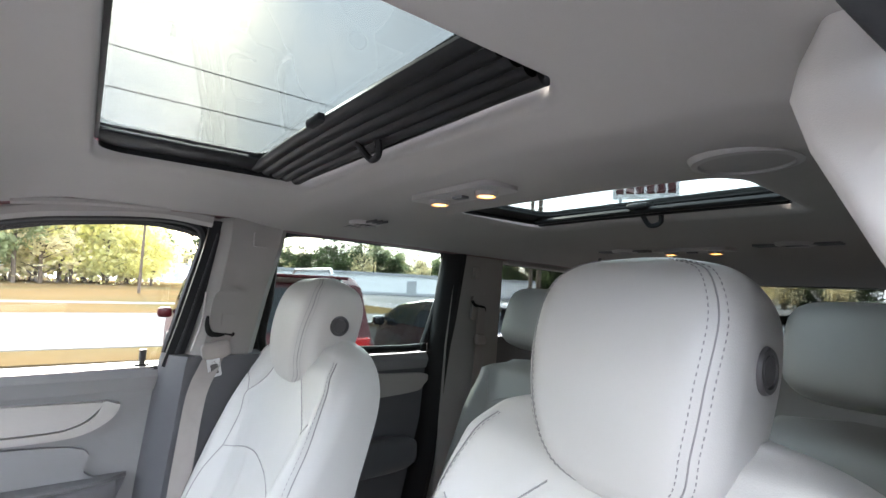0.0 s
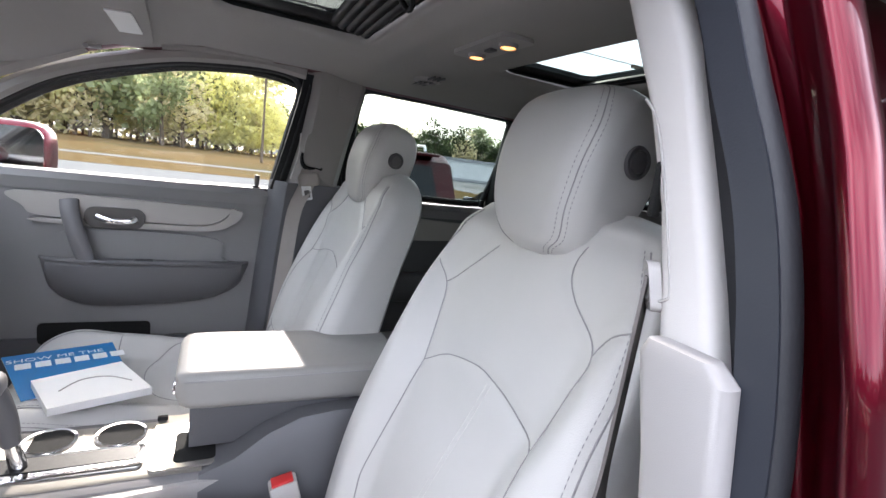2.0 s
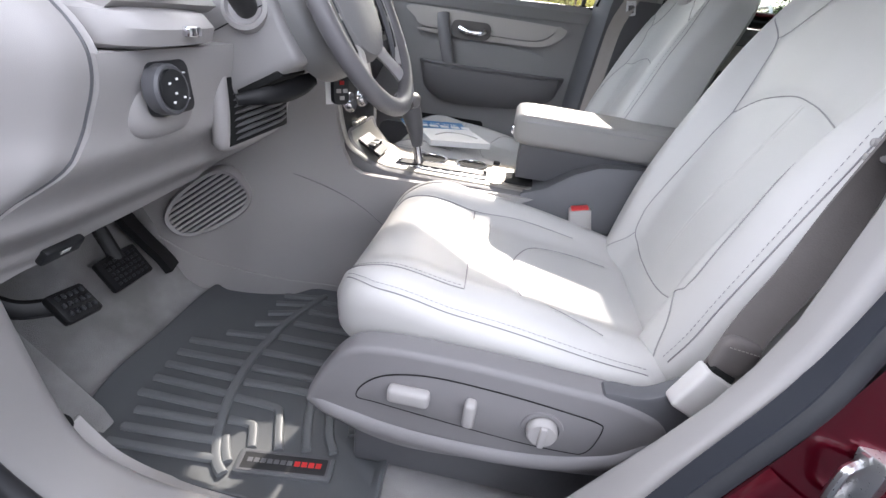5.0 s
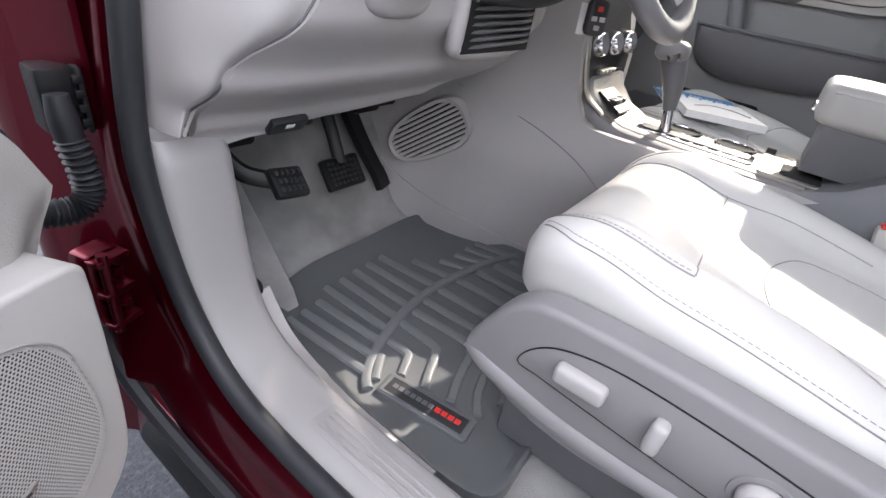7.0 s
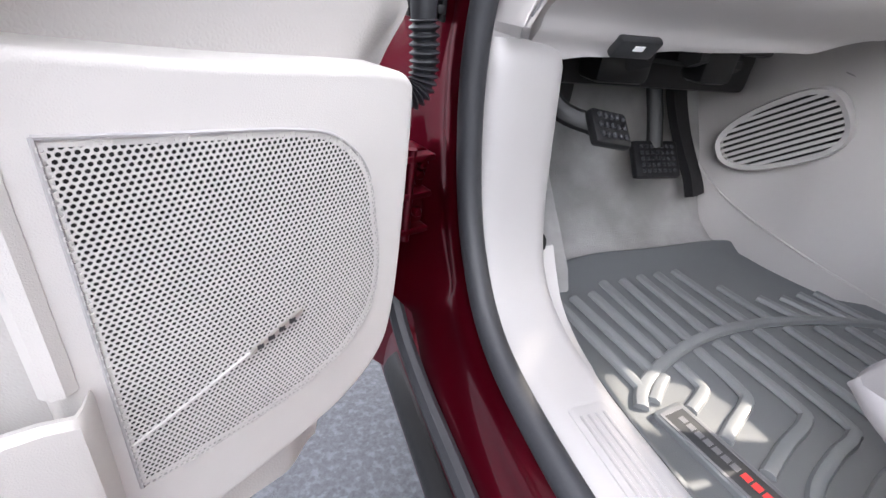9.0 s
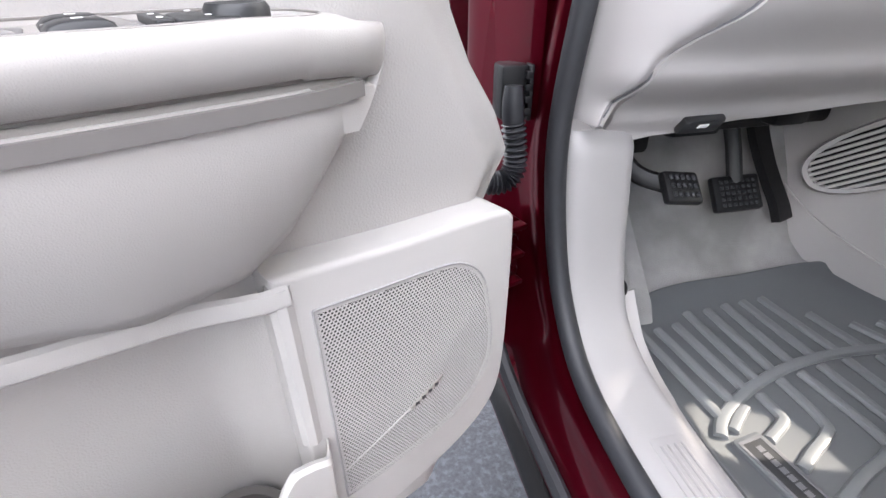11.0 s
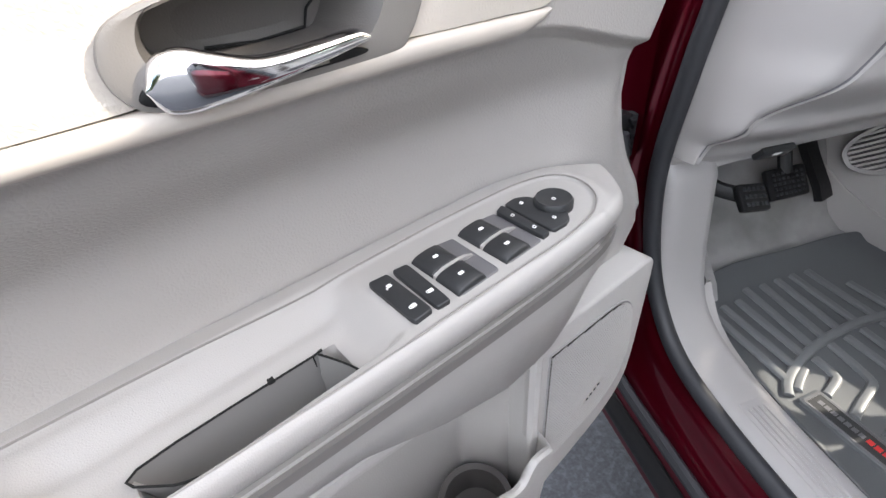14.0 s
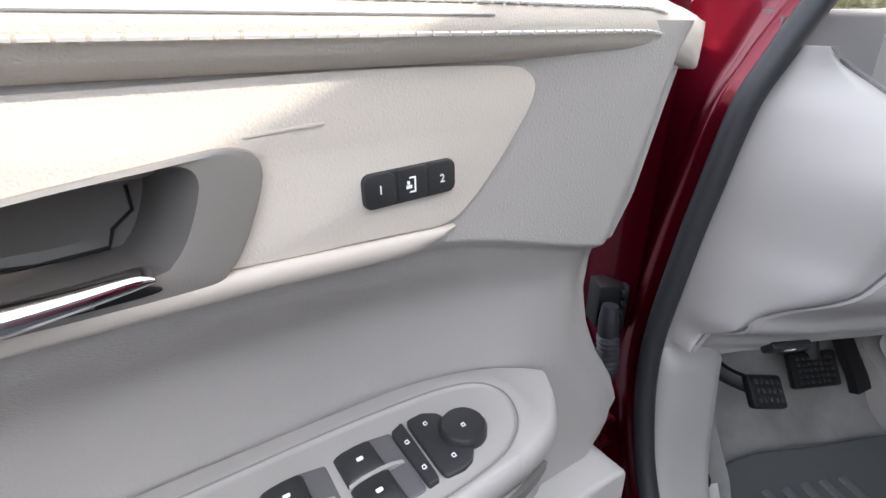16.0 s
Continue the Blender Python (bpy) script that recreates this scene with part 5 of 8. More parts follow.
part("handle_bezel", prism(bez, 1.470, 1.482, FX, 0.004), M_CUP, pd, "dark bezel")
part("door_handle", tube(spline([(1.468, 0.318, 1.121), (1.455, 0.285, 1.112), (1.455, 0.232, 1.112), (1.466, 0.214, 1.120)], 6), 0.011, 8, flat=0.7), M_CHROME, pd, "chrome handle")
part("window_switch", box((0.03, 0.05, 0.008), (1.455, 0.19, 0.986), 0.003), M_BUTTON, pd)
part("lock_pin", tube([(1.528, -0.140, 1.235), (1.528, -0.140, 1.262), (1.528, -0.140, 1.266), (1.528, -0.140, 1.292)], lambda k: 0.0075 if k < 0.5 else 0.0088, 12), M_CUP, pd, "dark brown lock pin")
part("pin_collar", lathe([(0.008, 0.004), (0.016, 0.004), (0.018, 0.0), (0.018, -0.01)], Matrix.Translation((1.528, -0.140, 1.250)), 20), M_BLACK, pd, "black pin collar")
part("mirror_sail", prism([(0.632, 1.222), (0.622, 1.345), (0.66, 1.335), (0.73, 1.285), (0.81, 1.235), (0.81, 1.205)], 1.480, 1.500, FX, 0.004), M_BLACK, pd, "black mirror sail panel")
part("pocket_slot", prism(rounded(0.17, 0.705, 0.47, 0.775, 0.015), 1.4745, 1.479, FX), M_HOLE, pd, "dark pocket opening")
part("map_pocket", prism(rounded(-0.05, 0.56, 0.62, 0.72, 0.04), 1.478, 1.505, FX, 0.008), M_PLASTIC_D, pd)

rdr = thing("rear_passenger_door", "closed rear passenger door, deep shade in its dark grey", "car door", "far side doors")
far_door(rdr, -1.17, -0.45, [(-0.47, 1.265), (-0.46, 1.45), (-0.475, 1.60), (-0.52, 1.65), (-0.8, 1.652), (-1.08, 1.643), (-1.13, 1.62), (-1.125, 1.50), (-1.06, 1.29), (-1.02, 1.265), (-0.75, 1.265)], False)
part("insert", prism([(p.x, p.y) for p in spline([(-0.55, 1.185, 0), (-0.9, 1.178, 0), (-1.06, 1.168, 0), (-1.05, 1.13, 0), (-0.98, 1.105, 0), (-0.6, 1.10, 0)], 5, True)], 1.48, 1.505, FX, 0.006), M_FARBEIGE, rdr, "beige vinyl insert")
part("armrest", pillow((0.04, 0.22, 0.06), Matrix.Translation((1.475, -0.80, 0.90)), 4, 6), M_PLASTIC_D, rdr)
part("door_edge", tube([(1.468, -1.160, 1.645), (1.473, -1.142, 1.5), (1.478, -1.110, 1.28), (1.483, -1.09, 1.0), (1.485, -1.02, 0.7)], 0.050, 10, flat=0.6), M_BLACK, rdr, "black door edge")
part("lock_pin", box((0.014, 0.022, 0.032), (1.488, -1.045, 1.268), 0.004), M_BLACK, rdr, "black lock knob")

btr = thing("passenger_pillar_trim", "light taupe upper pillar cover over dark lower cover", "pillar trim")
part("upper_cover", loft([[Vector((x, y, z)) for x, y in ((1.50, yf + 0.015), (1.44, yf + 0.005), (1.415, yf - 0.02), (1.412, yb + 0.02), (1.44, yb), (1.50, yb))] for z, yf, yb in ((1.67, -0.298, -0.482), (1.60, -0.296, -0.47), (1.45, -0.276, -0.435), (1.27, -0.240, -0.40))]), M_HEAD, btr)
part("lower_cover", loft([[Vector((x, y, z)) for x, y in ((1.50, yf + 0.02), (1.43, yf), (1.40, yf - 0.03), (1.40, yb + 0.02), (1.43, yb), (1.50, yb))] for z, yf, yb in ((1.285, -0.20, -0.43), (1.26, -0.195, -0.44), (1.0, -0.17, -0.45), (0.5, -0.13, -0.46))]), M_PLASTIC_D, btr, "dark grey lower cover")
part("outer_pillar", prism([(-0.215, 1.22), (-0.255, 1.50), (-0.275, 1.68), (-0.50, 1.68), (-0.475, 1.50), (-0.455, 1.22)], 1.545, 1.60, FX), M_BLACK, btr, "black outer pillar face")
gp = [(p.x, p.y) for p in spline([(-0.284, 1.452, 0), (-0.330, 1.458, 0), (-0.368, 1.448, 0), (-0.372, 1.38, 0), (-0.366, 1.31, 0), (-0.350, 1.300, 0), (-0.300, 1.345, 0), (-0.276, 1.372, 0)], 5, True)]
part("guide_plate", prism(gp, 1.397, 1.415, FX, 0.006, 3), M_HEAD, btr, "raised belt guide")
part("guide_button", prism(rounded(-0.344, 1.366, -0.304, 1.398, 0.004), 1.393, 1.40, FX, 0.002), M_HEAD, btr)
part("guide_slot", tube(spline([(1.402, -0.270, 1.392), (1.402, -0.269, 1.372), (1.401, -0.274, 1.352), (1.399, -0.286, 1.342), (1.396, -0.31, 1.340), (1.395, -0.332, 1.340), (1.395, -0.338, 1.346)], 6), lambda k: 0.0035 + 0.004 * math.sin(math.pi * min(1, k * 1.15)), 8), M_HOLE, btr, "black belt slot")
part("guide_frame", tube(spline([(1.411, -0.262, 1.455), (1.411, -0.258, 1.38), (1.411, -0.240, 1.31), (1.411, -0.238, 1.298)], 6), 0.0025, 6), M_COVER, btr)
part("coat_cover", prism(rounded(-0.42, 1.59, -0.375, 1.63, 0.006), 1.405, 1.413, FX), M_HEAD, btr)
pbelt = thing("passenger_seat_belt", "beige seat belt with a grey tongue hanging at the pillar", "seat belt")
part("webbing", strap(spline([(1.393, -0.308, 1.343), (1.388, -0.300, 1.31), (1.378, -0.278, 1.26), (1.37, -0.252, 1.19), (1.36, -0.235, 1.05), (1.345, -0.215, 0.85), (1.34, -0.20, 0.72)], 6), 0.047, 0.003, (0.2, 1, 0.15)), M_BELT, pbelt)
mt = Matrix.Translation((1.383, -0.293, 1.303)) @ Matrix.Rotation(radians(-12), 4, "X")
part("tongue", pillow((0.012, 0.036, 0.024), mt, 4.0, 8), M_BELT, pbelt, "taupe tongue grip")
part("tongue_blade", prism(rounded(-0.016, -0.026, 0.016, 0.024, 0.004), -0.0015, 0.0015, mt @ Matrix.Translation((-0.008, 0.012, -0.042)) @ basis((0, 0, 0), (0, 1, 0), (0, 0, 1), (1, 0, 0)), holes=()), M_STEEL, pbelt, "bright metal blade")
part("blade_window", prism(rounded(-0.009, -0.018, 0.009, 0.008, 0.002), -0.0022, 0.0022, mt @ Matrix.Translation((-0.008, 0.012, -0.042)) @ basis((0, 0, 0), (0, 1, 0), (0, 0, 1), (1, 0, 0))), M_CUP, pbelt)

ctr = thing("rear_pillar_trim", "taupe rear pillar cover with belt guide", "pillar trim")
part("cover", prism([(-1.155, 1.65), (-1.40, 1.63), (-1.385, 1.32), (-1.36, 0.6), (-1.08, 0.6), (-1.11, 1.28)], 1.44, 1.52, FX, 0.02, 3), M_HEAD, ctr)
part("belt_guide", prism(rounded(-1.311, 1.375, -1.228, 1.466, 0.012), 1.428, 1.445, FX, 0.005, 3), M_HEAD, ctr)
part("guide_slot", tube(spline([(1.425, -1.226, 1.450), (1.424, -1.235, 1.436), (1.423, -1.258, 1.428), (1.423, -1.285, 1.424), (1.424, -1.292, 1.412)], 5), 0.006, 8), M_HOLE, ctr, "black belt slot")
part("webbing", strap([(1.420, -1.270, 1.425), (1.412, -1.260, 1.33), (1.405, -1.245, 1.17), (1.40, -1.22, 1.0)], 0.040, 0.003, (0, 1, 0)), M_BELT, ctr)
part("belt_tongue", pillow((0.010, 0.026, 0.02), Matrix.Translation((1.407, -1.257, 1.30)), 4.0, 6), M_BELT, ctr)
part("hook_plate", box((0.02, 0.03, 0.05), (1.435, -1.25, 1.56), 0.005), M_HEAD, ctr)
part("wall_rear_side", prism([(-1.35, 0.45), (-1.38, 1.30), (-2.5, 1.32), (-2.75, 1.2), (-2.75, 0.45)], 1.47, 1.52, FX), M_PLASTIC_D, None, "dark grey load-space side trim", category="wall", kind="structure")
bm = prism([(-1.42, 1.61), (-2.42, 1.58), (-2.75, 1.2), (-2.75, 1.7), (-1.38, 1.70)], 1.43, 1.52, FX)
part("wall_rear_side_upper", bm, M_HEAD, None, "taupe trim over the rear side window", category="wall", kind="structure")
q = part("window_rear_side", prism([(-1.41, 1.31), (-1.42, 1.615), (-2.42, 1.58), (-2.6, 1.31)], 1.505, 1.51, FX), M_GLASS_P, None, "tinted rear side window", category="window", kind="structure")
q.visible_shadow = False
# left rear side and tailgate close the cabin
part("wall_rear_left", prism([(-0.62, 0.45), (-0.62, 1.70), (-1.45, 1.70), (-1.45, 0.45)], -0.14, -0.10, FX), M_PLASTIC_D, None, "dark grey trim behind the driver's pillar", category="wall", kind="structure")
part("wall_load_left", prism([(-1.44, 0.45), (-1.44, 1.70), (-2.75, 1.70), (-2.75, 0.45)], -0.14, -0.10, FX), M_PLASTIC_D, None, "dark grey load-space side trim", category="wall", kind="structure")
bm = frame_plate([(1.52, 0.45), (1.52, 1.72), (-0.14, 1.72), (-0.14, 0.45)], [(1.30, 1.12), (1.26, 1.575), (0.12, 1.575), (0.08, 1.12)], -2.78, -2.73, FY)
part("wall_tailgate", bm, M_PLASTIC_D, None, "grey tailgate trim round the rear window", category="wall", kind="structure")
q = part("window_rear", prism([(1.30, 1.12), (1.26, 1.575), (0.12, 1.575), (0.08, 1.12)], -2.76, -2.755, FY), M_GLASS_P, None, "tinted rear window", category="window", kind="structure")
q.visible_shadow = False

# wing mirror outside the passenger window
mir = thing("wing_mirror", "dark red wing mirror outside the passenger window", "mirror")
part("housing", pillow((0.07, 0.115, 0.10), pose(1.84, 0.62, 1.28, 0, 0, -6), 4, 8), M_PAINT, mir)
part("mirror_glass", prism(rounded(-0.095, -0.08, 0.095, 0.08, 0.035), -0.003, 0.003, basis((1.766, 0.612, 1.28), (0.10, 0.99, 0), (0, 0, 1), (-0.99, 0.10, 0))), M_CHROME, mir, "mirror glass")
part("stalk", tube([(1.62, 0.72, 1.25), (1.80, 0.68, 1.26)], 0.03, 8), M_PAINT, mir)


# ---- dashboard, wheel, pedals, console ----
dash = thing("dashboard", "grey moulded dashboard with knee panel and air outlets", "dashboard")


def dash_y(x, z):
    """The knee panel's face."""
    y = curve(z, (0.80, 0.645), (0.83, 0.625), (0.90, 0.555), (0.98, 0.505), (1.08, 0.485), (1.2, 0.56))
    return y + 0.02 * curve(x, (-0.27, 1), (-0.1, 0)) + 0.03 * curve(x, (0.36, 0), (0.46, 1))


xb = lambda x: curve(x, (-0.20, 0.788), (-0.12, 0.80), (0.0, 0.816), (0.2, 0.828), (0.30, 0.855), (0.38, 0.895), (0.44, 0.93))
end_in = lambda z: line(z, (0.825, -0.232), (0.835, -0.228), (0.85, -0.217), (0.875, -0.209), (0.905, -0.202), (0.93, -0.182), (0.958, -0.150), (1.0, -0.122), (1.05, -0.113), (1.13, -0.116), (1.17, -0.136), (1.195, -0.165), (1.212, -0.188))
def knee(s, k):
    x0 = -0.207
    for _ in range(4):
        x = x0 + (0.44 - x0) * s
        z = xb(x) + (1.085 - xb(x)) * k
        x0 = max(-0.207, end_in(z) - 0.004) if z > 0.835 else -0.207
    return Vector((x, dash_y(x, z), z))


part("knee_panel", sheet(knee, span(0, 1, 52), [0, 0.01, 0.03] + span(0.06, 1, 40), 0.03, (0, 1, 0)), M_PLASTIC, dash)
# dark sheet: the shade under the dashboard is put into its colour
part("under_panel", sheet(lambda x, k: Vector((x, 0.66 + 0.38 * k, xb(x) + 0.012 + 0.02 * k)), span(-0.16, 0.42, 12), span(0, 1, 4), 0.02, (0, 0, 1)), M_DARK, dash, "underside, shade in its dark colour")
# rounded end panel beside the door opening


def end_panel(k, z):
    a = sum(end_in(z + d) for d in (-0.012, -0.006, 0, 0.006, 0.012)) / 5
    x = a + (line(z, (0.95, -0.248), (1.06, -0.238), (1.15, -0.222), (1.212, -0.196)) - a) * k
    yf = min(dash_y(a, z), 0.62) + 0.007 * curve(k, (0, 0), (0.05, 1)) - 0.010 * curve(k, (0.07, 0), (0.4, 1))
    top = 0.03 * curve(z, (1.14, 0), (1.212, 1))
    return Vector((x, yf + top + (0.668 - yf - top) * max(0.0, k) ** 2.2, z))


part("end_panel", sheet(end_panel, [0, 0.01, 0.025, 0.045, 0.07] + span(0.1, 1.0, 18), [0.825, 0.829, 0.835] + span(0.845, 1.195, 32) + [1.204, 1.212], 0.03, (0, 1, 0)), M_PLASTIC, dash, "smooth rounded end panel")
part("end_joint", tube([end_panel(0.05, z) + Vector((0, -0.0004, 0)) for z in span(0.835, 1.20, 40)], 0.0018, 6), M_PLASTIC_D, dash)
# corner pad and dash top take a darker plastic, shade put into colour
part("end_cap", sheet(lambda k, v: Vector((-0.200 + 0.14 * v, 0.640 + 0.026 * (1 - v) ** 2 + 0.010 * k + 0.055 * max(0.0, k - 0.7) / 0.3, 1.150 + 0.098 * math.sin(min(1.0, k / 0.8) * 1.5708) - 0.004 * max(0.0, k - 0.8) / 0.2)), span(0, 1, 14), span(0, 1, 10), 0.03, (0, 0.8, -0.6)), M_BASE, dash, "corner pad, shade in its darker grey")
# upper band with the left outlet
part("upper_band", loft([[Vector((x, 0.49 + dy, 1.085)), Vector((x, 0.462 + dy, 1.092)), Vector((x, 0.455 + dy, 1.11)), Vector((x, 0.47 + dy, 1.125)), Vector((x, 0.53 + dy, 1.135)), Vector((x, 0.62, 1.10))] for x, dy in ((-0.106, 0.06), (-0.09, 0.02), (-0.06, 0.0), (0.0, 0.0), (0.06, 0.01), (0.075, 0.03))]), M_PLASTIC, dash)
part("band_top", loft([[Vector((x, 0.50, 1.125)), Vector((x, 0.485, 1.135)), Vector((x, 0.50, 1.15)), Vector((x, 0.56, 1.20)), Vector((x, 0.66, 1.225)), Vector((x, 0.66, 1.12))] for x in (-0.085, -0.05, 0.1)]), M_PLASTIC, dash)
part("dash_top", sheet(lambda x, y: Vector((x, y, 1.215 + 0.05 * curve(y, (0.55, -1), (0.68, 0.6), (1.15, 0.2)) + 0.02 * curve(abs(x - 0.28), (0.1, 1), (0.25, 0)))), span(-0.20, 1.60, 40), span(0.66, 1.2, 16), 0.03, (0, 0, -1)), M_BASE, dash)
part("outlet_left", box((0.10, 0.02, 0.035), (-0.03, 0.49, 1.16), 0.006), M_HOLE, dash, "dark left air outlet")
for k in range(3):
    part("outlet_slat", box((0.095, 0.012, 0.003), (-0.03, 0.482, 1.150 + 0.010 * k)), M_PLASTIC, dash)
part("outlet_tab", box((0.024, 0.012, 0.012), (-0.008, 0.452, 1.108), 0.003), M_CHROME, dash, "bright thumb tab")
# light switch
ml = basis((-0.025, 0.486, 1.04), (1, 0, 0), (0, 0.12, 0.99), (0, -0.99, 0.12))
part("switch_plate", prism(rounded(-0.03, -0.032, 0.045, 0.032, 0.012), -0.004, 0.007, ml, 0.003), M_BUTTON, dash, "black light switch plate")
part("light_knob", lathe([(0.030, 0.0), (0.030, 0.016), (0.0275, 0.019), (0.0245, 0.0185), (0.023, 0.016), (0.001, 0.016)], ml @ Matrix.Translation((-0.012, 0, 0.004)), 32), M_PLASTIC_D, dash, "dark ridged light knob")
part("knob_face", lathe([(0.0235, 0.0), (0.0235, 0.0205), (0.001, 0.0208)], ml @ Matrix.Translation((-0.012, 0, 0.004)), 28), M_BUTTON, dash)
for a, b in ((-0.02, 0.008), (-0.006, 0.012), (-0.012, -0.004), (-0.018, -0.014), (0.002, -0.01)):
    part("symbol", box((0.0036, 0.0026, 0.001), (a, b, 0.0252), m=ml), M_MARK, dash)
for b in (-0.016, 0.0, 0.016):
    part("symbol", box((0.008, 0.0018, 0.001), (0.031, b, 0.0075), m=ml), M_MARK, dash)
# low brow under the switch
part("switch_brow", pillow((0.062, 0.028, 0.045), Matrix.Translation((-0.014, 0.515, 1.02)), 3.0, 8), M_PLASTIC, dash)
# ribbed pocket beside the column
part("pocket_frame", tube(spline([(0.118, 0.505, 1.04), (0.112, 0.500, 0.99), (0.112, 0.502, 0.955), (0.124, 0.507, 0.934), (0.20, 0.510, 0.929), (0.28, 0.511, 0.931), (0.314, 0.509, 0.943), (0.326, 0.506, 0.975), (0.328, 0.500, 1.06)], 6), 0.0135, 10), M_PLASTIC, dash)
part("pocket_back", box((0.205, 0.02, 0.11), (0.220, 0.502, 0.985), 0.004), M_HOLE, dash, "dark pocket")
for k in range(9):
    zz = 0.943 + 0.0105 * k
    part("pocket_rib", tube(spline([(0.126, 0.496, zz - 0.004), (0.20, 0.490, zz), (0.28, 0.488, zz + 0.003), (0.316, 0.494, zz + 0.004)], 4), 0.0034, 6), M_PLASTIC_D, dash)
# hood release
mr = basis((-0.084, 0.636, 0.812), (0.95, -0.05, 0.02), (0, -0.6, 0.78), (0, -0.78, -0.6))
part("release_lever", box((0.062, 0.028, 0.012), (0, 0.008, 0.004), 0.004, m=mr), M_BUTTON, dash, "black hood release")
part("symbol", box((0.014, 0.007, 0.001), (0, 0.012, 0.0105), m=mr), M_MARK, dash)

# steering column and wheel
col = thing("steering_column", "grey steering column cover with stalk and ignition key", "steering column")
WA = radians(29)
wy, wz = Vector((0, math.sin(WA), math.cos(WA))), Vector((0, -math.cos(WA), math.sin(WA)))
WC = Vector((0.272, 0.34, 1.16)) - wz * 0.030
WM = basis(WC, (1, 0, 0), wy, wz)
part("shroud", loft([[WM @ Vector((x * k, y * k + 0.006, d)) for x, y in rounded(-0.137, -0.066, 0.137, 0.066, 0.018, 5)] for k, d in ((0.96, -0.26), (1.0, -0.20), (1.0, -0.10), (1.0, -0.058), (0.975, -0.050), (0.90, -0.046))]), M_SILL, col, "", 50)
part("drum", loft([[WM @ Vector((0.122 * k * math.copysign(abs(math.cos(a)) ** 0.8, math.cos(a)), 0.088 * k * math.copysign(abs(math.sin(a)) ** 0.8, math.sin(a)) - 0.006, d)) for a in span(0, 2 * math.pi - 2 * math.pi / 40, 39)] for k, d in ((1.0, -0.060), (1.0, -0.030), (0.96, -0.016), (0.85, -0.010), (0.80, -0.012))]), M_LINER, col, "", 50)
part("drum_slot", loft([[WM @ Vector((0.101 * k * math.cos(a), 0.073 * k * math.sin(a) - 0.006, d)) for a in span(0, 2 * math.pi - 2 * math.pi / 36, 35)] for k, d in ((1.02, -0.014), (1.0, -0.005), (0.6, -0.004))]), M_BLACK, col, "black gap behind the wheel hub")
part("shroud_joint", tube([WM @ Vector((-0.1376, 0.032, d)) for d in span(-0.20, -0.06, 8)], 0.0009, 5), M_BLACK, col)
part("lever_slot", box((0.092, 0.012, 0.080), (-0.088, -0.058, -0.128), 0.003, 2, WM), M_HOLE, col, "dark lever slot")
part("ignition_ring", lathe([(0.024, 0), (0.024, 0.02), (0.018, 0.022), (0.016, 0.005)], basis((0.385, 0.42, 1.065), (1, 0, 0), (0, 0.5, 0.86), (0, -0.86, 0.5)), 20), M_BLACK, col)
part("tilt_lever", tube(spline([(0.10, 0.465, 1.012), (0.13, 0.435, 1.018), (0.165, 0.415, 1.024), (0.20, 0.402, 1.033), (0.222, 0.396, 1.040)], 6), lambda k: 0.008 + 0.008 * math.sin(min(1, k * 1.05) * 2.7), 12, flat=0.5, side=(0, 0.3, 1)), M_BLACK, col, "black tilt lever")
part("stalk_collar", lathe([(0.034, -0.02), (0.034, 0.004), (0.028, 0.007), (0.024, 0.002)], basis((0.134, 0.462, 1.138), (0, 0.95, 0.3), (0.35, -0.28, 0.89), Vector((-0.93, -0.12, 0.33)).normalized()), 24), M_PLASTIC, col)
part("stalk", tube(spline([(0.15, 0.464, 1.130), (0.10, 0.452, 1.155), (0.045, 0.436, 1.186)], 6), lambda k: 0.0165 + 0.003 * k, 14), M_BUTTON, col, "black turn signal stalk")
part("stalk_end", lathe([(0.0195, -0.004), (0.0195, 0.010), (0.016, 0.013), (0.012, 0.0115), (0.001, 0.0115)], basis((0.043, 0.4355, 1.187), (0, 0.95, 0.3), (0.42, -0.27, 0.86), Vector((-0.90, -0.15, 0.41)).normalized()), 24), M_PLASTIC_D, col)
key = thing("key_fob", "black key fob with red button hanging from the ignition", "key")
mk = basis((0.405, 0.415, 0.998), (0.8, -0.6, 0), (0.05, 0.07, 1), (-0.6, -0.8, 0.05))
part("fob", prism(rounded(-0.019, -0.03, 0.019, 0.03, 0.012), -0.006, 0.006, mk, 0.004), M_BUTTON, key)
part("tag", prism(rounded(-0.03, -0.03, -0.004, 0.02, 0.002), -0.009, -0.0075, mk), M_PAPER, key, "white paper tag")
for a, b, mm in ((0, 0.014, M_RED), (-0.008, -0.002, M_PLASTIC), (0.008, -0.002, M_PLASTIC), (0, -0.016, M_PLASTIC)):
    part("fob_button", box((0.011, 0.008, 0.002), (a, b, 0.0065), 0.0005, 1, mk), mm, key)
part("ring", tube([mk @ Vector((0.008 * math.cos(a), 0.036 + 0.012 * math.sin(a), 0)) for a in span(0, 6.283, 16)], 0.0012, 6), M_STEEL, key)

wheel = thing("steering_wheel", "grey leather steering wheel with padded hub", "steering wheel")
rim = [[WM @ Vector(((0.174 + 0.0165 * math.cos(b)) * math.cos(a), (0.174 + 0.0165 * math.cos(b)) * math.sin(a), 0.030 + 0.0165 * 0.9 * math.sin(b))) for b in [2 * math.pi * j / 14 for j in range(14)]] for a in [2 * math.pi * i / 72 for i in range(73)]]
part("rim", loft(rim, cap=False), material("grey_wheel_leather", (0.145, 0.139, 0.143), 0.4, 0.06, 10, 0.0003, 600, "voronoi"), wheel, "dark grey leather rim")
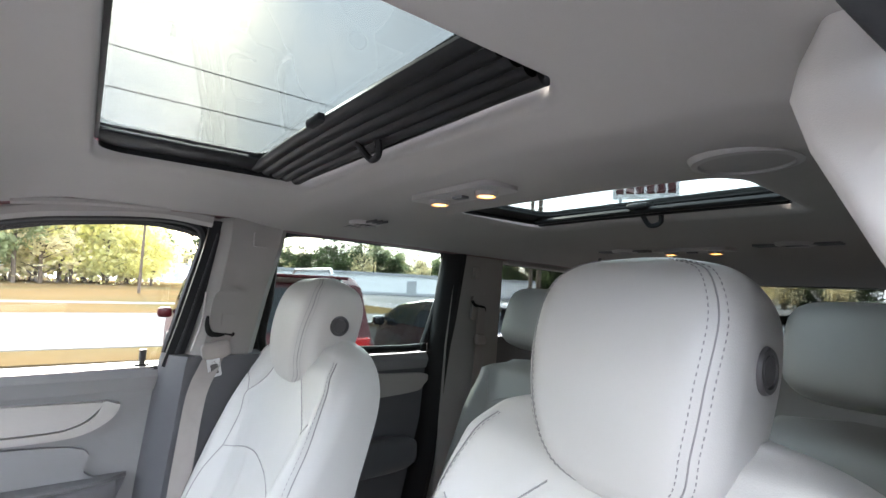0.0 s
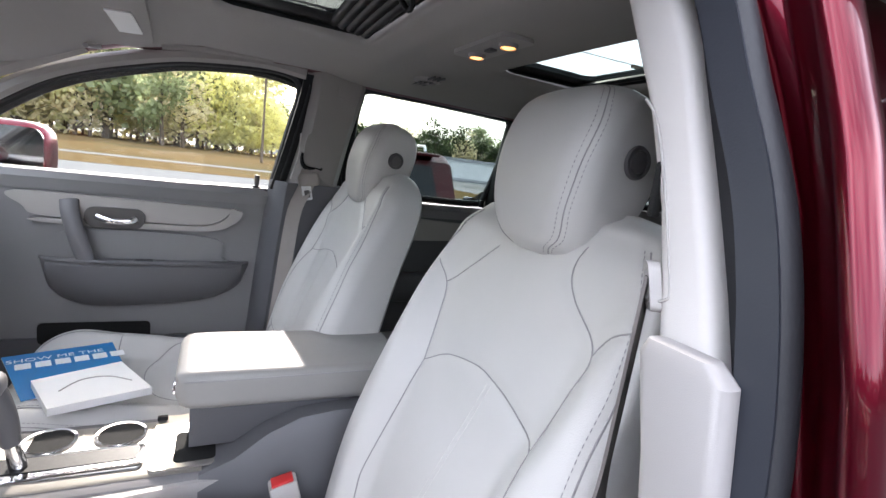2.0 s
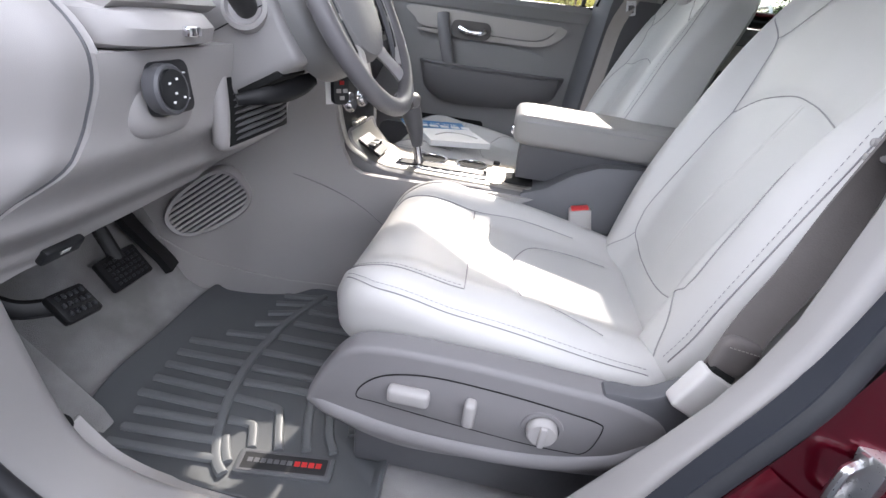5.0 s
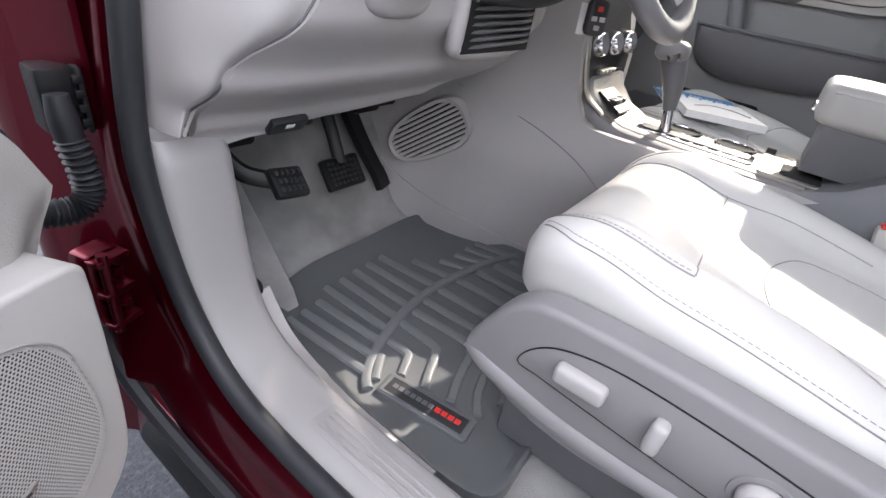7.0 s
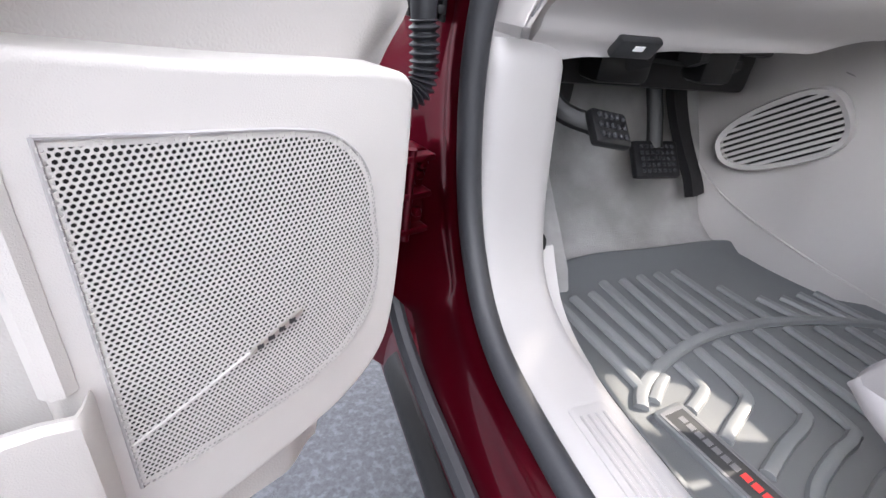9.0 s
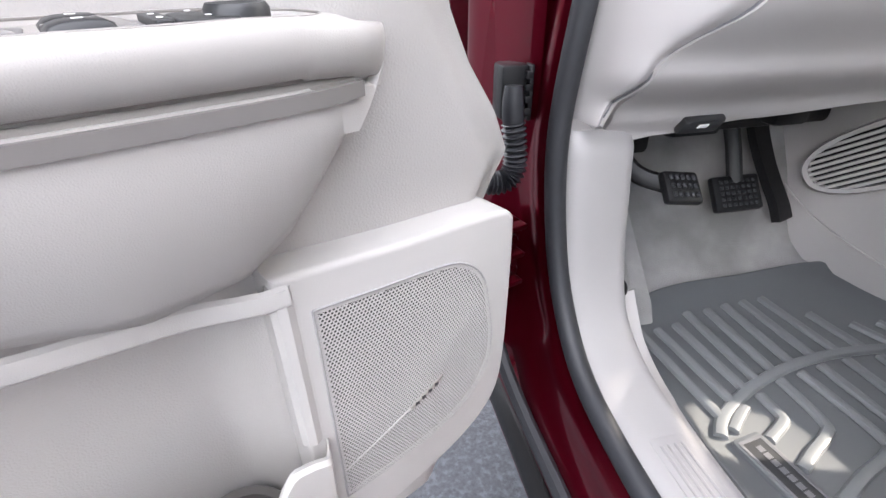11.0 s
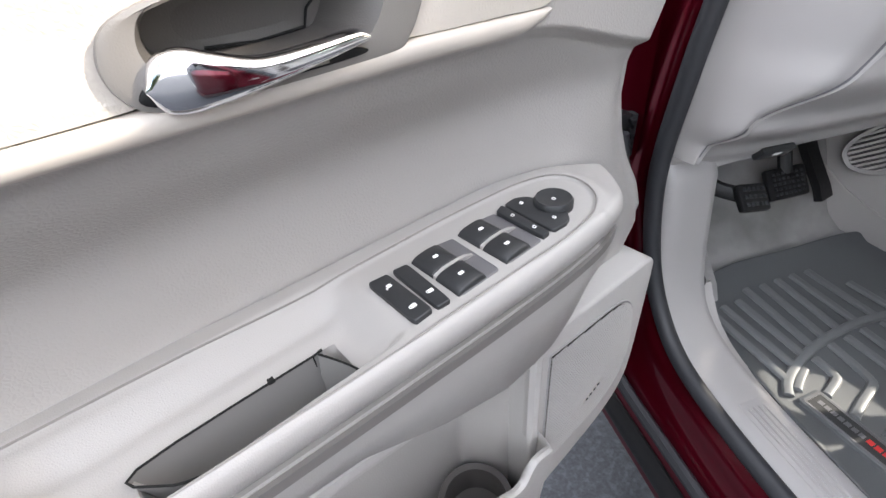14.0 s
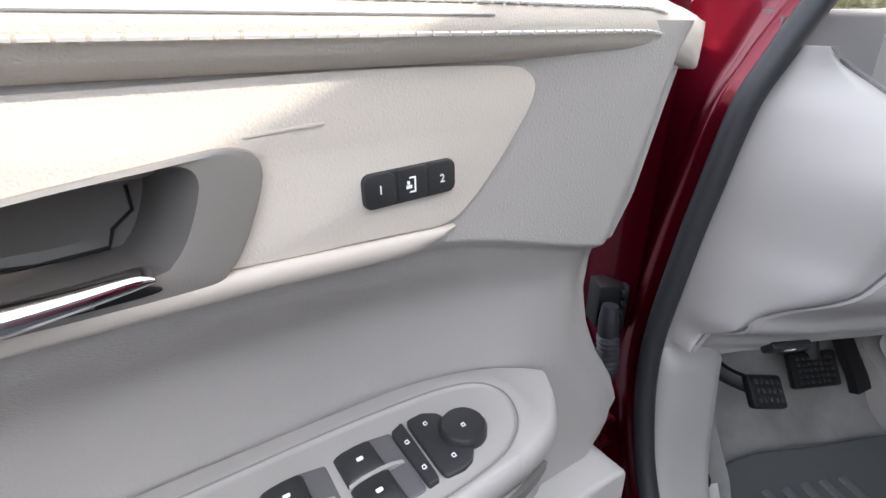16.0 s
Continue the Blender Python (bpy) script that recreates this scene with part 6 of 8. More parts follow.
hub = [(p.x, p.y) for p in spline([(-0.095, 0.045, 0), (0, 0.07, 0), (0.095, 0.045, 0), (0.098, 0.0, 0), (0.075, -0.06, 0), (0.03, -0.085, 0), (-0.03, -0.085, 0), (-0.075, -0.06, 0), (-0.098, 0.0, 0)], 6, True)]
rr = [[WM @ Vector((a * s, b * s, d)) for a, b in hub] for s, d in ((0.92, -0.012), (1.0, 0.0), (1.0, 0.012), (0.93, 0.028), (0.7, 0.038), (0.3, 0.043))]
part("hub_pad", loft(rr), M_FARDOOR, wheel, "grey padded hub")
for sd in (1, -1):
    for p0, p1, wd in (((sd * 0.085, 0.02), (sd * 0.168, 0.035), 0.026), ((sd * 0.055, -0.065), (sd * 0.108, -0.134), 0.024)):
        pts = [WM @ Vector((p0[0] + (p1[0] - p0[0]) * k, p0[1] + (p1[1] - p0[1]) * k, 0.014 + 0.012 * k)) for k in span(0, 1, 6)]
        part("spoke", tube(pts, lambda k, wd=wd: wd * (1 - 0.25 * math.sin(k * 3.14)), 10, flat=0.45, side=WM.to_3x3() @ Vector((0.3 * sd, 1, 0)) if p0[1] > 0 else WM.to_3x3() @ Vector((1, 0.6 * sd, 0))), M_PLASTIC, wheel)
    sp = spline([(sd * 0.136, 0.050, 0.030), (sd * 0.145, 0.0, 0.030), (sd * 0.136, -0.055, 0.028), (sd * 0.108, -0.108, 0.026)], 6)
    part("side_trim", tube([WM @ p for p in sp], 0.009, 8, flat=0.6), M_SATIN if sd < 0 else M_PLASTIC, wheel)
    face = [WM @ Vector((sd * x, y, d)) for x, y, d in ((0.130, 0.045, 0.027), (0.134, 0.01, 0.030), (0.129, -0.03, 0.030), (0.115, -0.07, 0.028), (0.100, -0.096, 0.024))]
    panel_ = part("control_panel", tube(spline(face, 6), lambda k: 0.004 + 0.010 * math.sin(math.pi * (0.08 + 0.84 * k)), 10, flat=0.45, side=WM.to_3x3() @ Vector((1, 0.25 * sd, 0))), M_PLASTIC_D, wheel, "dark grey control strip", 60)
    for k0, k1 in ((0.16, 0.44), (0.52, 0.80)):
        run_ = [spline(face, 12)[int(48 * k)] + WM.to_3x3() @ Vector((0, 0, 0.0052)) for k in span(k0, k1, 6)]
        part("control_button", tube(run_, 0.0028, 8, flat=0.6), M_BUTTON, panel_)
part("emblem", prism([(-0.022, -0.006), (-0.008, -0.006), (-0.008, -0.012), (0.010, -0.012), (0.010, -0.006), (0.024, -0.006), (0.021, 0.006), (0.008, 0.006), (0.008, 0.012), (-0.010, 0.012), (-0.010, 0.006), (-0.025, 0.006)], 0.040, 0.047, WM @ Matrix.Translation((0, 0.012, 0)) @ Matrix.Diagonal((0.68, 0.68, 1, 1)), 0.001), M_GOLD, wheel, "small gold cross-shaped plate")
part("emblem_rim", frame_plate([(-0.025, -0.0085), (-0.0105, -0.0085), (-0.0105, -0.0145), (0.0125, -0.0145), (0.0125, -0.0085), (0.027, -0.0085), (0.0235, 0.0085), (0.0105, 0.0085), (0.0105, 0.0145), (-0.0125, 0.0145), (-0.0125, 0.0085), (-0.0285, 0.0085)],
     [(-0.022, -0.006), (-0.008, -0.006), (-0.008, -0.012), (0.010, -0.012), (0.010, -0.006), (0.024, -0.006), (0.021, 0.006), (0.008, 0.006), (0.008, 0.012), (-0.010, 0.012), (-0.010, 0.006), (-0.025, 0.006)], 0.038, 0.0465, WM @ Matrix.Translation((0, 0.012, 0)) @ Matrix.Diagonal((0.68, 0.68, 1, 1))), M_CHROME, wheel, "chrome rim")

# pedals
def pedal(name, label, cx, cy, cz, w, h, tilt, rib, arm, lean=0):
    root = thing(name, label, "pedal", "pedals")
    m = Matrix.Translation((cx, cy, cz)) @ Matrix.Rotation(radians(lean), 4, "Y") @ Matrix.Rotation(radians(tilt), 4, "X")
    part("pad", box((w, 0.016, h), (0, 0, 0), 0.006, 2, m), M_BLACK, root, "black rubber pad")
    nx, nz = rib
    for i in range(nx):
        for j in range(nz):
            part("stud", box((w * 0.75 / nx * 0.6, 0.005, h * 0.75 / nz * 0.6), (w * 0.8 * ((i + 0.5) / nx - 0.5), -0.0095, h * 0.8 * ((j + 0.5) / nz - 0.5)), 0.0015, 1, m), M_RUBBER, root)
    part("arm", tube(spline(arm, 6), 0.014, 8, flat=0.7), M_BLACK, root)


pedal("parking_brake_pedal", "black ribbed parking brake pedal on a steel arm", -0.068, 0.650, 0.712, 0.062, 0.052, -48, (5, 3), [(-0.080, 0.662, 0.713), (-0.122, 0.70, 0.728), (-0.15, 0.75, 0.79), (-0.15, 0.83, 0.86)], 8)
pedal("brake_pedal", "black studded brake pedal", 0.178, 0.790, 0.616, 0.104, 0.070, -36, (7, 5), [(0.178, 0.80, 0.635), (0.178, 0.825, 0.69), (0.17, 0.85, 0.76), (0.17, 0.87, 0.86)])
acc = thing("accelerator_pedal", "slim black curved accelerator pedal", "pedal", "pedals")
run = spline([(0.328, 0.800, 0.535), (0.322, 0.815, 0.565), (0.312, 0.842, 0.605), (0.300, 0.872, 0.655), (0.282, 0.895, 0.72), (0.265, 0.905, 0.80)], 6)
part("pad", strap(run, 0.042, 0.018, (0.95, 0.1, -0.25)), M_BLACK, acc, "black rubber pad", 50)
for k in range(4):
    a = Vector((0.316 + 0.008 * k, 0.797 + 0.002 * k, 0.54 - 0.003 * k))
    part("stud", tube([a, a + Vector((-0.005, 0.012, 0.026))], 0.0024, 6), M_RUBBER, acc)
br = thing("pedal_bracket", "pedal bracket with added black blocks for under-dash shade", "bracket")
for x0, y0, z0, x1, y1, z1, r in ((-0.10, 0.78, 0.80, 0.25, 0.76, 0.79, 0.012), (0.02, 0.74, 0.80, 0.10, 0.85, 0.83, 0.03), (-0.14, 0.80, 0.78, -0.05, 0.86, 0.80, 0.02), (0.10, 0.72, 0.805, 0.20, 0.78, 0.80, 0.018)):
    part("bracket_bar", tube([(x0, y0, z0), (x1, y1, z1)], r, 6), M_BLACK, br)
# black blocks added to fill the shaded space above the pedals
for size, at in (((0.50, 0.12, 0.10), (0.11, 0.87, 0.785)), ((0.10, 0.06, 0.05), (0.02, 0.78, 0.775)), ((0.07, 0.05, 0.06), (0.19, 0.76, 0.79)), ((0.10, 0.10, 0.06), (0.27, 0.80, 0.835)), ((0.16, 0.05, 0.10), (-0.06, 0.885, 0.735))):
    part("under_dash_block", box(size, at, 0.012), M_BLACK, br)

# passenger side of the dashboard: air outlet near the door and glove box wall
part("glove_front", sheet(lambda x, z: Vector((x, curve(z, (0.55, 0.80), (0.85, 0.66), (1.0, 0.60), (1.2, 0.64)), z)), span(0.93, 1.50, 12), span(0.62, 1.21, 14), 0.03, (0, 1, 0)), M_PLASTIC_D, dash)
mo = basis((1.405, 0.612, 1.125), (0.92, -0.38, 0), (0, 0, 1), (-0.38, -0.92, 0))
part("outlet_ring", frame_plate([(0.065 * math.cos(a), 0.085 * math.sin(a)) for a in span(0, 6.0, 24)], [(0.045 * math.cos(a), 0.065 * math.sin(a)) for a in span(0, 6.0, 24)], -0.02, 0.01, mo), M_SATIN, dash, "bright outlet ring")
part("outlet_back", prism([(0.046 * math.cos(a), 0.066 * math.sin(a)) for a in span(0, 6.0, 24)], -0.015, -0.010, mo), M_HOLE, dash)
for k in range(6):
    part("outlet_slat", box((0.08, 0.004, 0.012), (0, -0.045 + 0.018 * k, -0.004), m=mo), M_BLACK, dash)
# centre stack
part("centre_housing", loft([[Vector((x, y, z)) for x in (0.556, 0.575, 0.85, 0.88)] + [Vector((0.88, 0.75, z)), Vector((0.556, 0.75, z))] for z, y in ((0.80, 0.465), (0.90, 0.47), (1.02, 0.50), (1.15, 0.53), (1.27, 0.62))]), M_PLASTIC, dash)
part("stack_face", sheet(lambda x, z: Vector((x, curve(z, (0.80, 0.459), (0.90, 0.464), (1.02, 0.494), (1.15, 0.524), (1.27, 0.614)), z)), (0.575, 0.83), span(0.86, 1.22, 8), 0.01, (0, 1, 0)), M_BLACK, dash, "glossy black centre panel")
for k in (0.605, 0.70, 0.80):
    part("climate_knob", lathe([(0.026, 0), (0.026, 0.012), (0.022, 0.02), (0.001, 0.02)], basis((k, 0.472, 0.935), (1, 0, 0), (0, 0.3, 0.95), (0, -0.95, 0.3)), 20), M_CHROME, dash)
for k in (0.635, 0.78):
    for j in range(5):
        part("outlet_slat", box((0.10, 0.014, 0.006), (k, 0.535, 1.12 + 0.018 * j), 0.001, 1), M_SATIN, dash)

part("stack_trim", tube(spline([(0.60, 0.41, 0.80), (0.575, 0.447, 0.835), (0.567, 0.463, 0.88), (0.566, 0.478, 0.95), (0.566, 0.497, 1.03)], 6), 0.010, 8, flat=0.5, side=(1, 0, 0)), M_SATIN, dash, "satin edge trim")
# windscreen side pillar, far side, and screen
ap = thing("windscreen_pillar_trim", "taupe windscreen pillar cover on the far side", "pillar trim")
part("cover", tube(spline([(1.43, 0.35, 1.63), (1.46, 0.55, 1.53), (1.50, 0.80, 1.40), (1.53, 1.1, 1.25)], 6), 0.045, 8, flat=0.6), M_HEAD, ap)
q = part("window_windscreen", sheet(lambda x, k: Vector((x, 0.50 + 0.78 * k - 0.08 * ((x - MID) / 0.75) ** 2, 1.60 - 0.36 * k)), span(-0.12, 1.50, 10), span(0, 1, 8), 0.005, (0, 0.4, 0.9)), M_GLASS, None, "clear windscreen", category="window", kind="structure")
q.visible_shadow = False
part("wall_firewall", box((1.9, 0.03, 0.9), (MID, 1.16, 0.80)), M_DARK, None, "dark front bulkhead", category="wall", kind="structure")

# ---- centre console ----
cons = thing("centre_console", "grey centre console with cup holders and bright trim plate", "console")
side = [[Vector((x, y, z)) for x, z in ((0.585, 0.45), (0.59, zt - 0.03), (0.598, zt - 0.006), (0.612, zt), (0.80, zt), (0.83, zt - 0.006), (0.84, zt - 0.03), (0.84, 0.45))] for y, zt in ((-0.01, 0.776), (0.1, 0.779), (0.25, 0.780), (0.36, 0.784), (0.41, 0.800), (0.45, 0.84), (0.475, 0.90))]
part("body", loft(side), M_BASE, cons)
part("trim_plate", loft([[Vector((x, y, z)) for x, z in ((0.612, zt), (0.618, zt + 0.003), (0.80, zt + 0.003), (0.806, zt))] for y, zt in ((-0.005, 0.777), (0.1, 0.7795), (0.25, 0.7805), (0.36, 0.7845), (0.41, 0.8005), (0.45, 0.8405), (0.467, 0.875))]), M_SATIN, cons, "satin champagne trim plate")
for y in (0.262, 0.145):
    m = Matrix.Translation((0.762, y, 0.783))
    part("cup_rim", lathe([(0.046, 0.0), (0.045, 0.0045), (0.040, 0.004), (0.039, 0.0)], m, 28), M_CHROME, cons, "bright rim")
    # flat black disc in place of a deep, shaded well
    part("cup_well", lathe([(0.039, 0.002), (0.001, 0.0015)], m, 28), M_HOLE, cons, "dark cup well")
part("shift_plate", prism(rounded(0.640, 0.095, 0.715, 0.345, 0.012), 0.784, 0.7875, None, 0.001), M_CHROME, cons, "chrome shift gate")
part("shift_gate", prism(rounded(0.664, 0.105, 0.708, 0.335, 0.008), 0.7875, 0.789, None), M_BLACK, cons)
for k in range(6):
    part("gate_mark", box((0.008, 0.008, 0.0006), (0.653, 0.13 + 0.03 * k, 0.7882)), M_MARK, cons)
part("button_panel", sheet(lambda x, k: Vector((x, 0.385 + 0.06 * k, 0.800 + 0.035 * k)), (0.63, 0.72), span(0, 1, 3), 0.008, (0, -0.4, 0.9)), M_BLACK, cons)
for i in range(3):
    part("console_button", box((0.02, 0.022, 0.012), (0.645 + 0.028 * i, 0.410, 0.824), 0.003), M_SATIN if i % 2 else M_BUTTON, cons)
for i in range(4):
    part("console_button", box((0.018, 0.014, 0.010), (0.635 + 0.024 * i, 0.455, 0.880), 0.002), M_SATIN, cons)
part("tray", prism(rounded(0.62, -0.03, 0.815, 0.085, 0.012), 0.782, 0.786, None), M_SATIN, cons)
part("tray_well", prism(rounded(0.635, -0.03, 0.74, 0.045, 0.012), 0.786, 0.787, None), M_HOLE, cons, "dark tray")
part("tray_slot", box((0.008, 0.02, 0.022), (0.800, 0.075, 0.785), 0.002), M_BLACK, cons)
# rear part rising to the armrest
rear = [[Vector((x, y, z)) for x, z in ((0.575, 0.45), (0.58, zt - 0.03), (0.60, zt), (0.80, zt), (0.83, zt - 0.03), (0.835, 0.45))] for y, zt in ((0.0, 0.775), (-0.06, 0.80), (-0.12, 0.845), (-0.18, 0.872), (-0.25, 0.88), (-0.5, 0.88))]
part("rear_body", loft(rear), M_PLASTIC_D, cons, "dark grey rear body")
part("armrest_base", loft([[Vector((0.66, y, 0.80)), Vector((0.64, y, 0.895)), Vector((0.84, y, 0.895)), Vector((0.82, y, 0.80))] for y in (0.02, -0.04, -0.40)]), M_PLASTIC_D, cons, "dark lid base")
arm_rings = []
for y, s in ((0.046, 0.55), (0.038, 0.86), (0.02, 0.97), (-0.02, 1.0), (-0.2, 1.0), (-0.33, 1.0), (-0.40, 0.98), (-0.415, 0.8)):
    zc, hz = 0.940 - 0.006 * curve(y, (-0.4, 1), (0.0, 0)), 0.028 * s
    arm_rings.append([Vector((0.745 + a * (0.5 + 0.5 * s), y, zc + b * s)) for a, b in rounded(-0.118, -0.050, 0.118, 0.027, 0.020, 4)])
ca = part("armrest", loft(arm_rings), M_ARM, cons, "leather armrest lid, shade in its grey", 60)
part("armrest_seam", tube([(0.6285, y, 0.951) for y in span(0.03, -0.40, 20)], 0.0015, 5), M_SEAM, cons)
part("latch", box((0.05, 0.012, 0.018), (0.69, 0.045, 0.918), 0.004), M_CHROME, cons, "bright latch")

# shifter
sh = thing("gear_selector", "grey leather gear selector with chrome stem", "gear lever")
part("stem", tube([(0.684, 0.286, 0.789), (0.682, 0.298, 0.85)], lambda k: 0.014 - 0.004 * k, 12), M_CHROME, sh)
part("knob", tube(spline([(0.682, 0.294, 0.835), (0.680, 0.304, 0.88), (0.676, 0.318, 0.925), (0.67, 0.332, 0.955)], 6), lambda k: 0.014 + 0.014 * math.sin(min(1.0, k * 1.05) * 1.6), 14), M_PLASTIC_D, sh)
part("knob_cap", pillow((0.03, 0.034, 0.022), Matrix.Translation((0.67, 0.33, 0.952)), 3, 8), M_BASE, sh)
part("knob_badge", lathe([(0.013, 0), (0.0125, 0.003), (0.001, 0.0035)], basis((0.643, 0.318, 0.945), (0, 1, 0), (0.3, 0, 0.95), (-0.95, 0, 0.3)), 18), M_CHROME, sh, "round chrome plate")

# ---- floor mat with ribs ----
mat_ = thing("floor_mat", "grey moulded rubber floor mat with raised ribs", "floor mat")
outl = [(p.x, p.y) for p in spline([(-0.120, 0.18, 0), (-0.130, 0.35, 0), (-0.125, 0.50, 0), (-0.118, 0.60, 0), (-0.06, 0.705, 0), (0.05, 0.745, 0), (0.20, 0.748, 0), (0.40, 0.752, 0), (0.455, 0.70, 0), (0.485, 0.50, 0), (0.48, 0.30, 0), (0.40, 0.20, 0), (0.2, 0.165, 0), (0.0, 0.165, 0)], 6, True)]
cx, cy = 0.17, 0.45
scl = lambda k: [(cx + (a - cx) * k, cy + (b - cy) * k) for a, b in outl]
part("tray", loft([[Vector((a, b, 0.428)) for a, b in scl(1.0)], [Vector((a, b, 0.452)) for a, b in scl(0.995)], [Vector((a, b, 0.452)) for a, b in scl(0.975)], [Vector((a, b, 0.437)) for a, b in scl(0.93)], [Vector((a, b, 0.436)) for a, b in scl(0.5)]]), M_MAT, mat_, "", 50)


def rib(pts, r=0.0078):
    part("rib", tube([(q[0], q[1], 0.4385) for q in pts], r, 8, flat=1.35, side=(0, 0, 1)), M_RIB, mat_)


arc = [(p.x, p.y) for p in spline([(-0.090, 0.425, 0), (-0.074, 0.444, 0), (-0.044, 0.464, 0), (0.018, 0.492, 0), (0.10, 0.514, 0), (0.18, 0.523, 0), (0.259, 0.520, 0), (0.35, 0.507, 0), (0.42, 0.486, 0), (0.475, 0.466, 0)], 6)]
rib(arc, 0.0072)
arc_y = lambda x: line(x, *arc)
# long ribs from the toe end to the arc
for a, b, e in ((-0.078, 0.644, -0.067), (-0.044, 0.643, -0.031), (-0.004, 0.648, 0.004), (0.037, 0.673, 0.036), (0.079, 0.672, 0.076), (0.121, 0.677, 0.119), (0.162, 0.679, 0.166), (0.204, 0.680, 0.214), (0.253, 0.620, 0.265), (0.303, 0.579, 0.325), (0.352, 0.571, 0.378), (0.399, 0.572, 0.422), (0.440, 0.568, 0.458)):
    rib([(a, b), (a + (e - a) * 0.5, (b + arc_y(e)) / 2), (e, arc_y(e) + 0.004)], 0.0066)
# ribs past the arc, the first ones hooked towards the sill
rib(spline([(-0.020, 0.462, 0), (-0.045, 0.446, 0), (-0.067, 0.430, 0)], 3), 0.0066)
for pts in ([(0.018, 0.476), (0.018, 0.436), (0.008, 0.424), (-0.030, 0.406)], [(0.072, 0.494), (0.068, 0.415), (0.054, 0.396), (0.01, 0.376), (-0.024, 0.359)], [(0.116, 0.500), (0.122, 0.380), (0.108, 0.354), (0.044, 0.334), (-0.013, 0.312)],
            [(0.160, 0.506), (0.162, 0.345), (0.146, 0.320), (0.10, 0.309), (0.034, 0.288), (-0.006, 0.264)], [(0.213, 0.509), (0.213, 0.310), (0.196, 0.282), (0.12, 0.268), (0.040, 0.244)], [(0.273, 0.503), (0.274, 0.290), (0.250, 0.25), (0.14, 0.222)],
            [(0.333, 0.492), (0.338, 0.24)], [(0.39, 0.478), (0.395, 0.24)], [(0.44, 0.462), (0.444, 0.28)]):
    rib(spline([(a, b, 0) for a, b in pts], 5), 0.0066)
mlab = basis((-0.050, 0.335, 0.4425), Vector((0.13, -0.99, 0)).normalized() * 0.9, Vector((0.99, 0.13, 0)).normalized() * 0.8, (0, 0, 1))
part("label_frame", prism(rounded(-0.092, -0.030, 0.092, 0.030, 0.008), -0.006, 0.0012, mlab, 0.001), M_MAT, mat_)
part("label_rim", frame_plate(rounded(-0.085, -0.025, 0.085, 0.025, 0.003), rounded(-0.080, -0.020, 0.080, 0.020, 0.002), 0.0012, 0.0024, mlab), M_PLASTIC_D, mat_, "dark grey rim")
part("label_plate", prism(rounded(-0.080, -0.020, 0.080, 0.020, 0.002), 0.0008, 0.0018, mlab), M_BUTTON, mat_, "black label plate")
for k in range(7):
    part("label_bar", box((0.0095, 0.011, 0.0006), (-0.066 + 0.0125 * k, 0.002, 0.0021), m=mlab), M_PLASTIC_D, mat_, "grey letter bar")
for k in range(4):
    part("label_bar", box((0.0105, 0.012, 0.0006), (0.0235 + 0.0135 * k, 0.002, 0.0021), m=mlab), M_RED, mat_, "red letter bar")

# ---- leaflets on the passenger seat ----
def booklet(name, label, corners, z, thick, mat, cover=None):
    root = thing(name, label, "booklet", "papers on the seat")
    part("page_block", prism(corners, z, z + thick, None), M_PAPER, root)
    part("cover", prism([(a, b) for a, b in corners], z + thick, z + thick + 0.0015, None), mat, root)
    return root


blue = booklet("blue_leaflet", "blue glossy leaflet with white slogan on the seat", [(1.147, 0.452), (0.903, 0.345), (1.00, 0.165), (1.222, 0.235)], 0.801, 0.002, M_BLUE)
manual = booklet("owner_manual", "thick white booklet lying on a blue leaflet", [(0.965, 0.345), (0.826, 0.282), (0.888, 0.105), (1.045, 0.188)], 0.8045, 0.016, M_PAPER)
bd = Vector((0.30, -0.954, 0)).normalized()
bu = Vector((0.954, 0.30, 0)).normalized()


def words(text, at, size, parent, mat):
    cu = bpy.data.curves.new("text", "FONT")
    cu.body, cu.size, cu.extrude = text, size, 0.0003
    tx = new("text", cu)
    tx.matrix_world = basis(at, bd, bu, (0, 0, 1))
    deps = bpy.context.evaluated_depsgraph_get()
    me = bpy.data.meshes.new_from_object(tx.evaluated_get(deps))
    me.transform(tx.matrix_world)
    bpy.data.objects.remove(tx)
    me.materials.clear()
    me.materials.append(mat)
    ob = new("slogan", me)
    ob.parent = parent


words("SHOW ME THE", (1.100, 0.430, 0.8052), 0.029, blue, M_PAPER)
for k in range(6):
    m = basis(Vector((1.082, 0.392, 0.8055)) + bd * 0.038 * k, bd, bu, (0, 0, 1))
    part("letter_bar", box((0.030, 0.034, 0.0006), m=m), M_PAPER, blue, "white bar")
part("cover_line", tube(spline([(0.90, 0.28, 0.8225), (0.95, 0.25, 0.8225), (0.96, 0.20, 0.8225), (0.93, 0.15, 0.8225)], 6), 0.002, 5, flat=0.3), M_PLASTIC, manual)


# ---- the driver's door, swung open ----
TH = radians(27)
DU, DN = Vector((-math.cos(TH), -math.sin(TH), 0)), Vector((math.sin(TH), -math.cos(TH), 0))
DM = basis((-0.35, 0.53, 0), DU, (0, 0, 1), DN)          # polygon (u, z), depth towards the cabin
DT = basis((-0.35, 0.53, 0), DU, DN, (0, 0, 1))          # polygon (u, w), height z


def D(u, z, w=0.0):
    return DM @ Vector((u, z, w))


door = thing("driver_door", "grey driver's door standing open with beige insert", "car door")


def edge_u(z):
    """The free front edge of the trim panel."""
    return line(z, (0.40, 0.12), (0.78, 0.062), (0.81, 0.045), (0.835, 0.026), (0.88, 0.045), (0.925, 0.076), (0.97, 0.098), (1.01, 0.108), (1.06, 0.104), (1.10, 0.08), (1.17, 0.058), (1.21, 0.045), (1.25, 0.02))


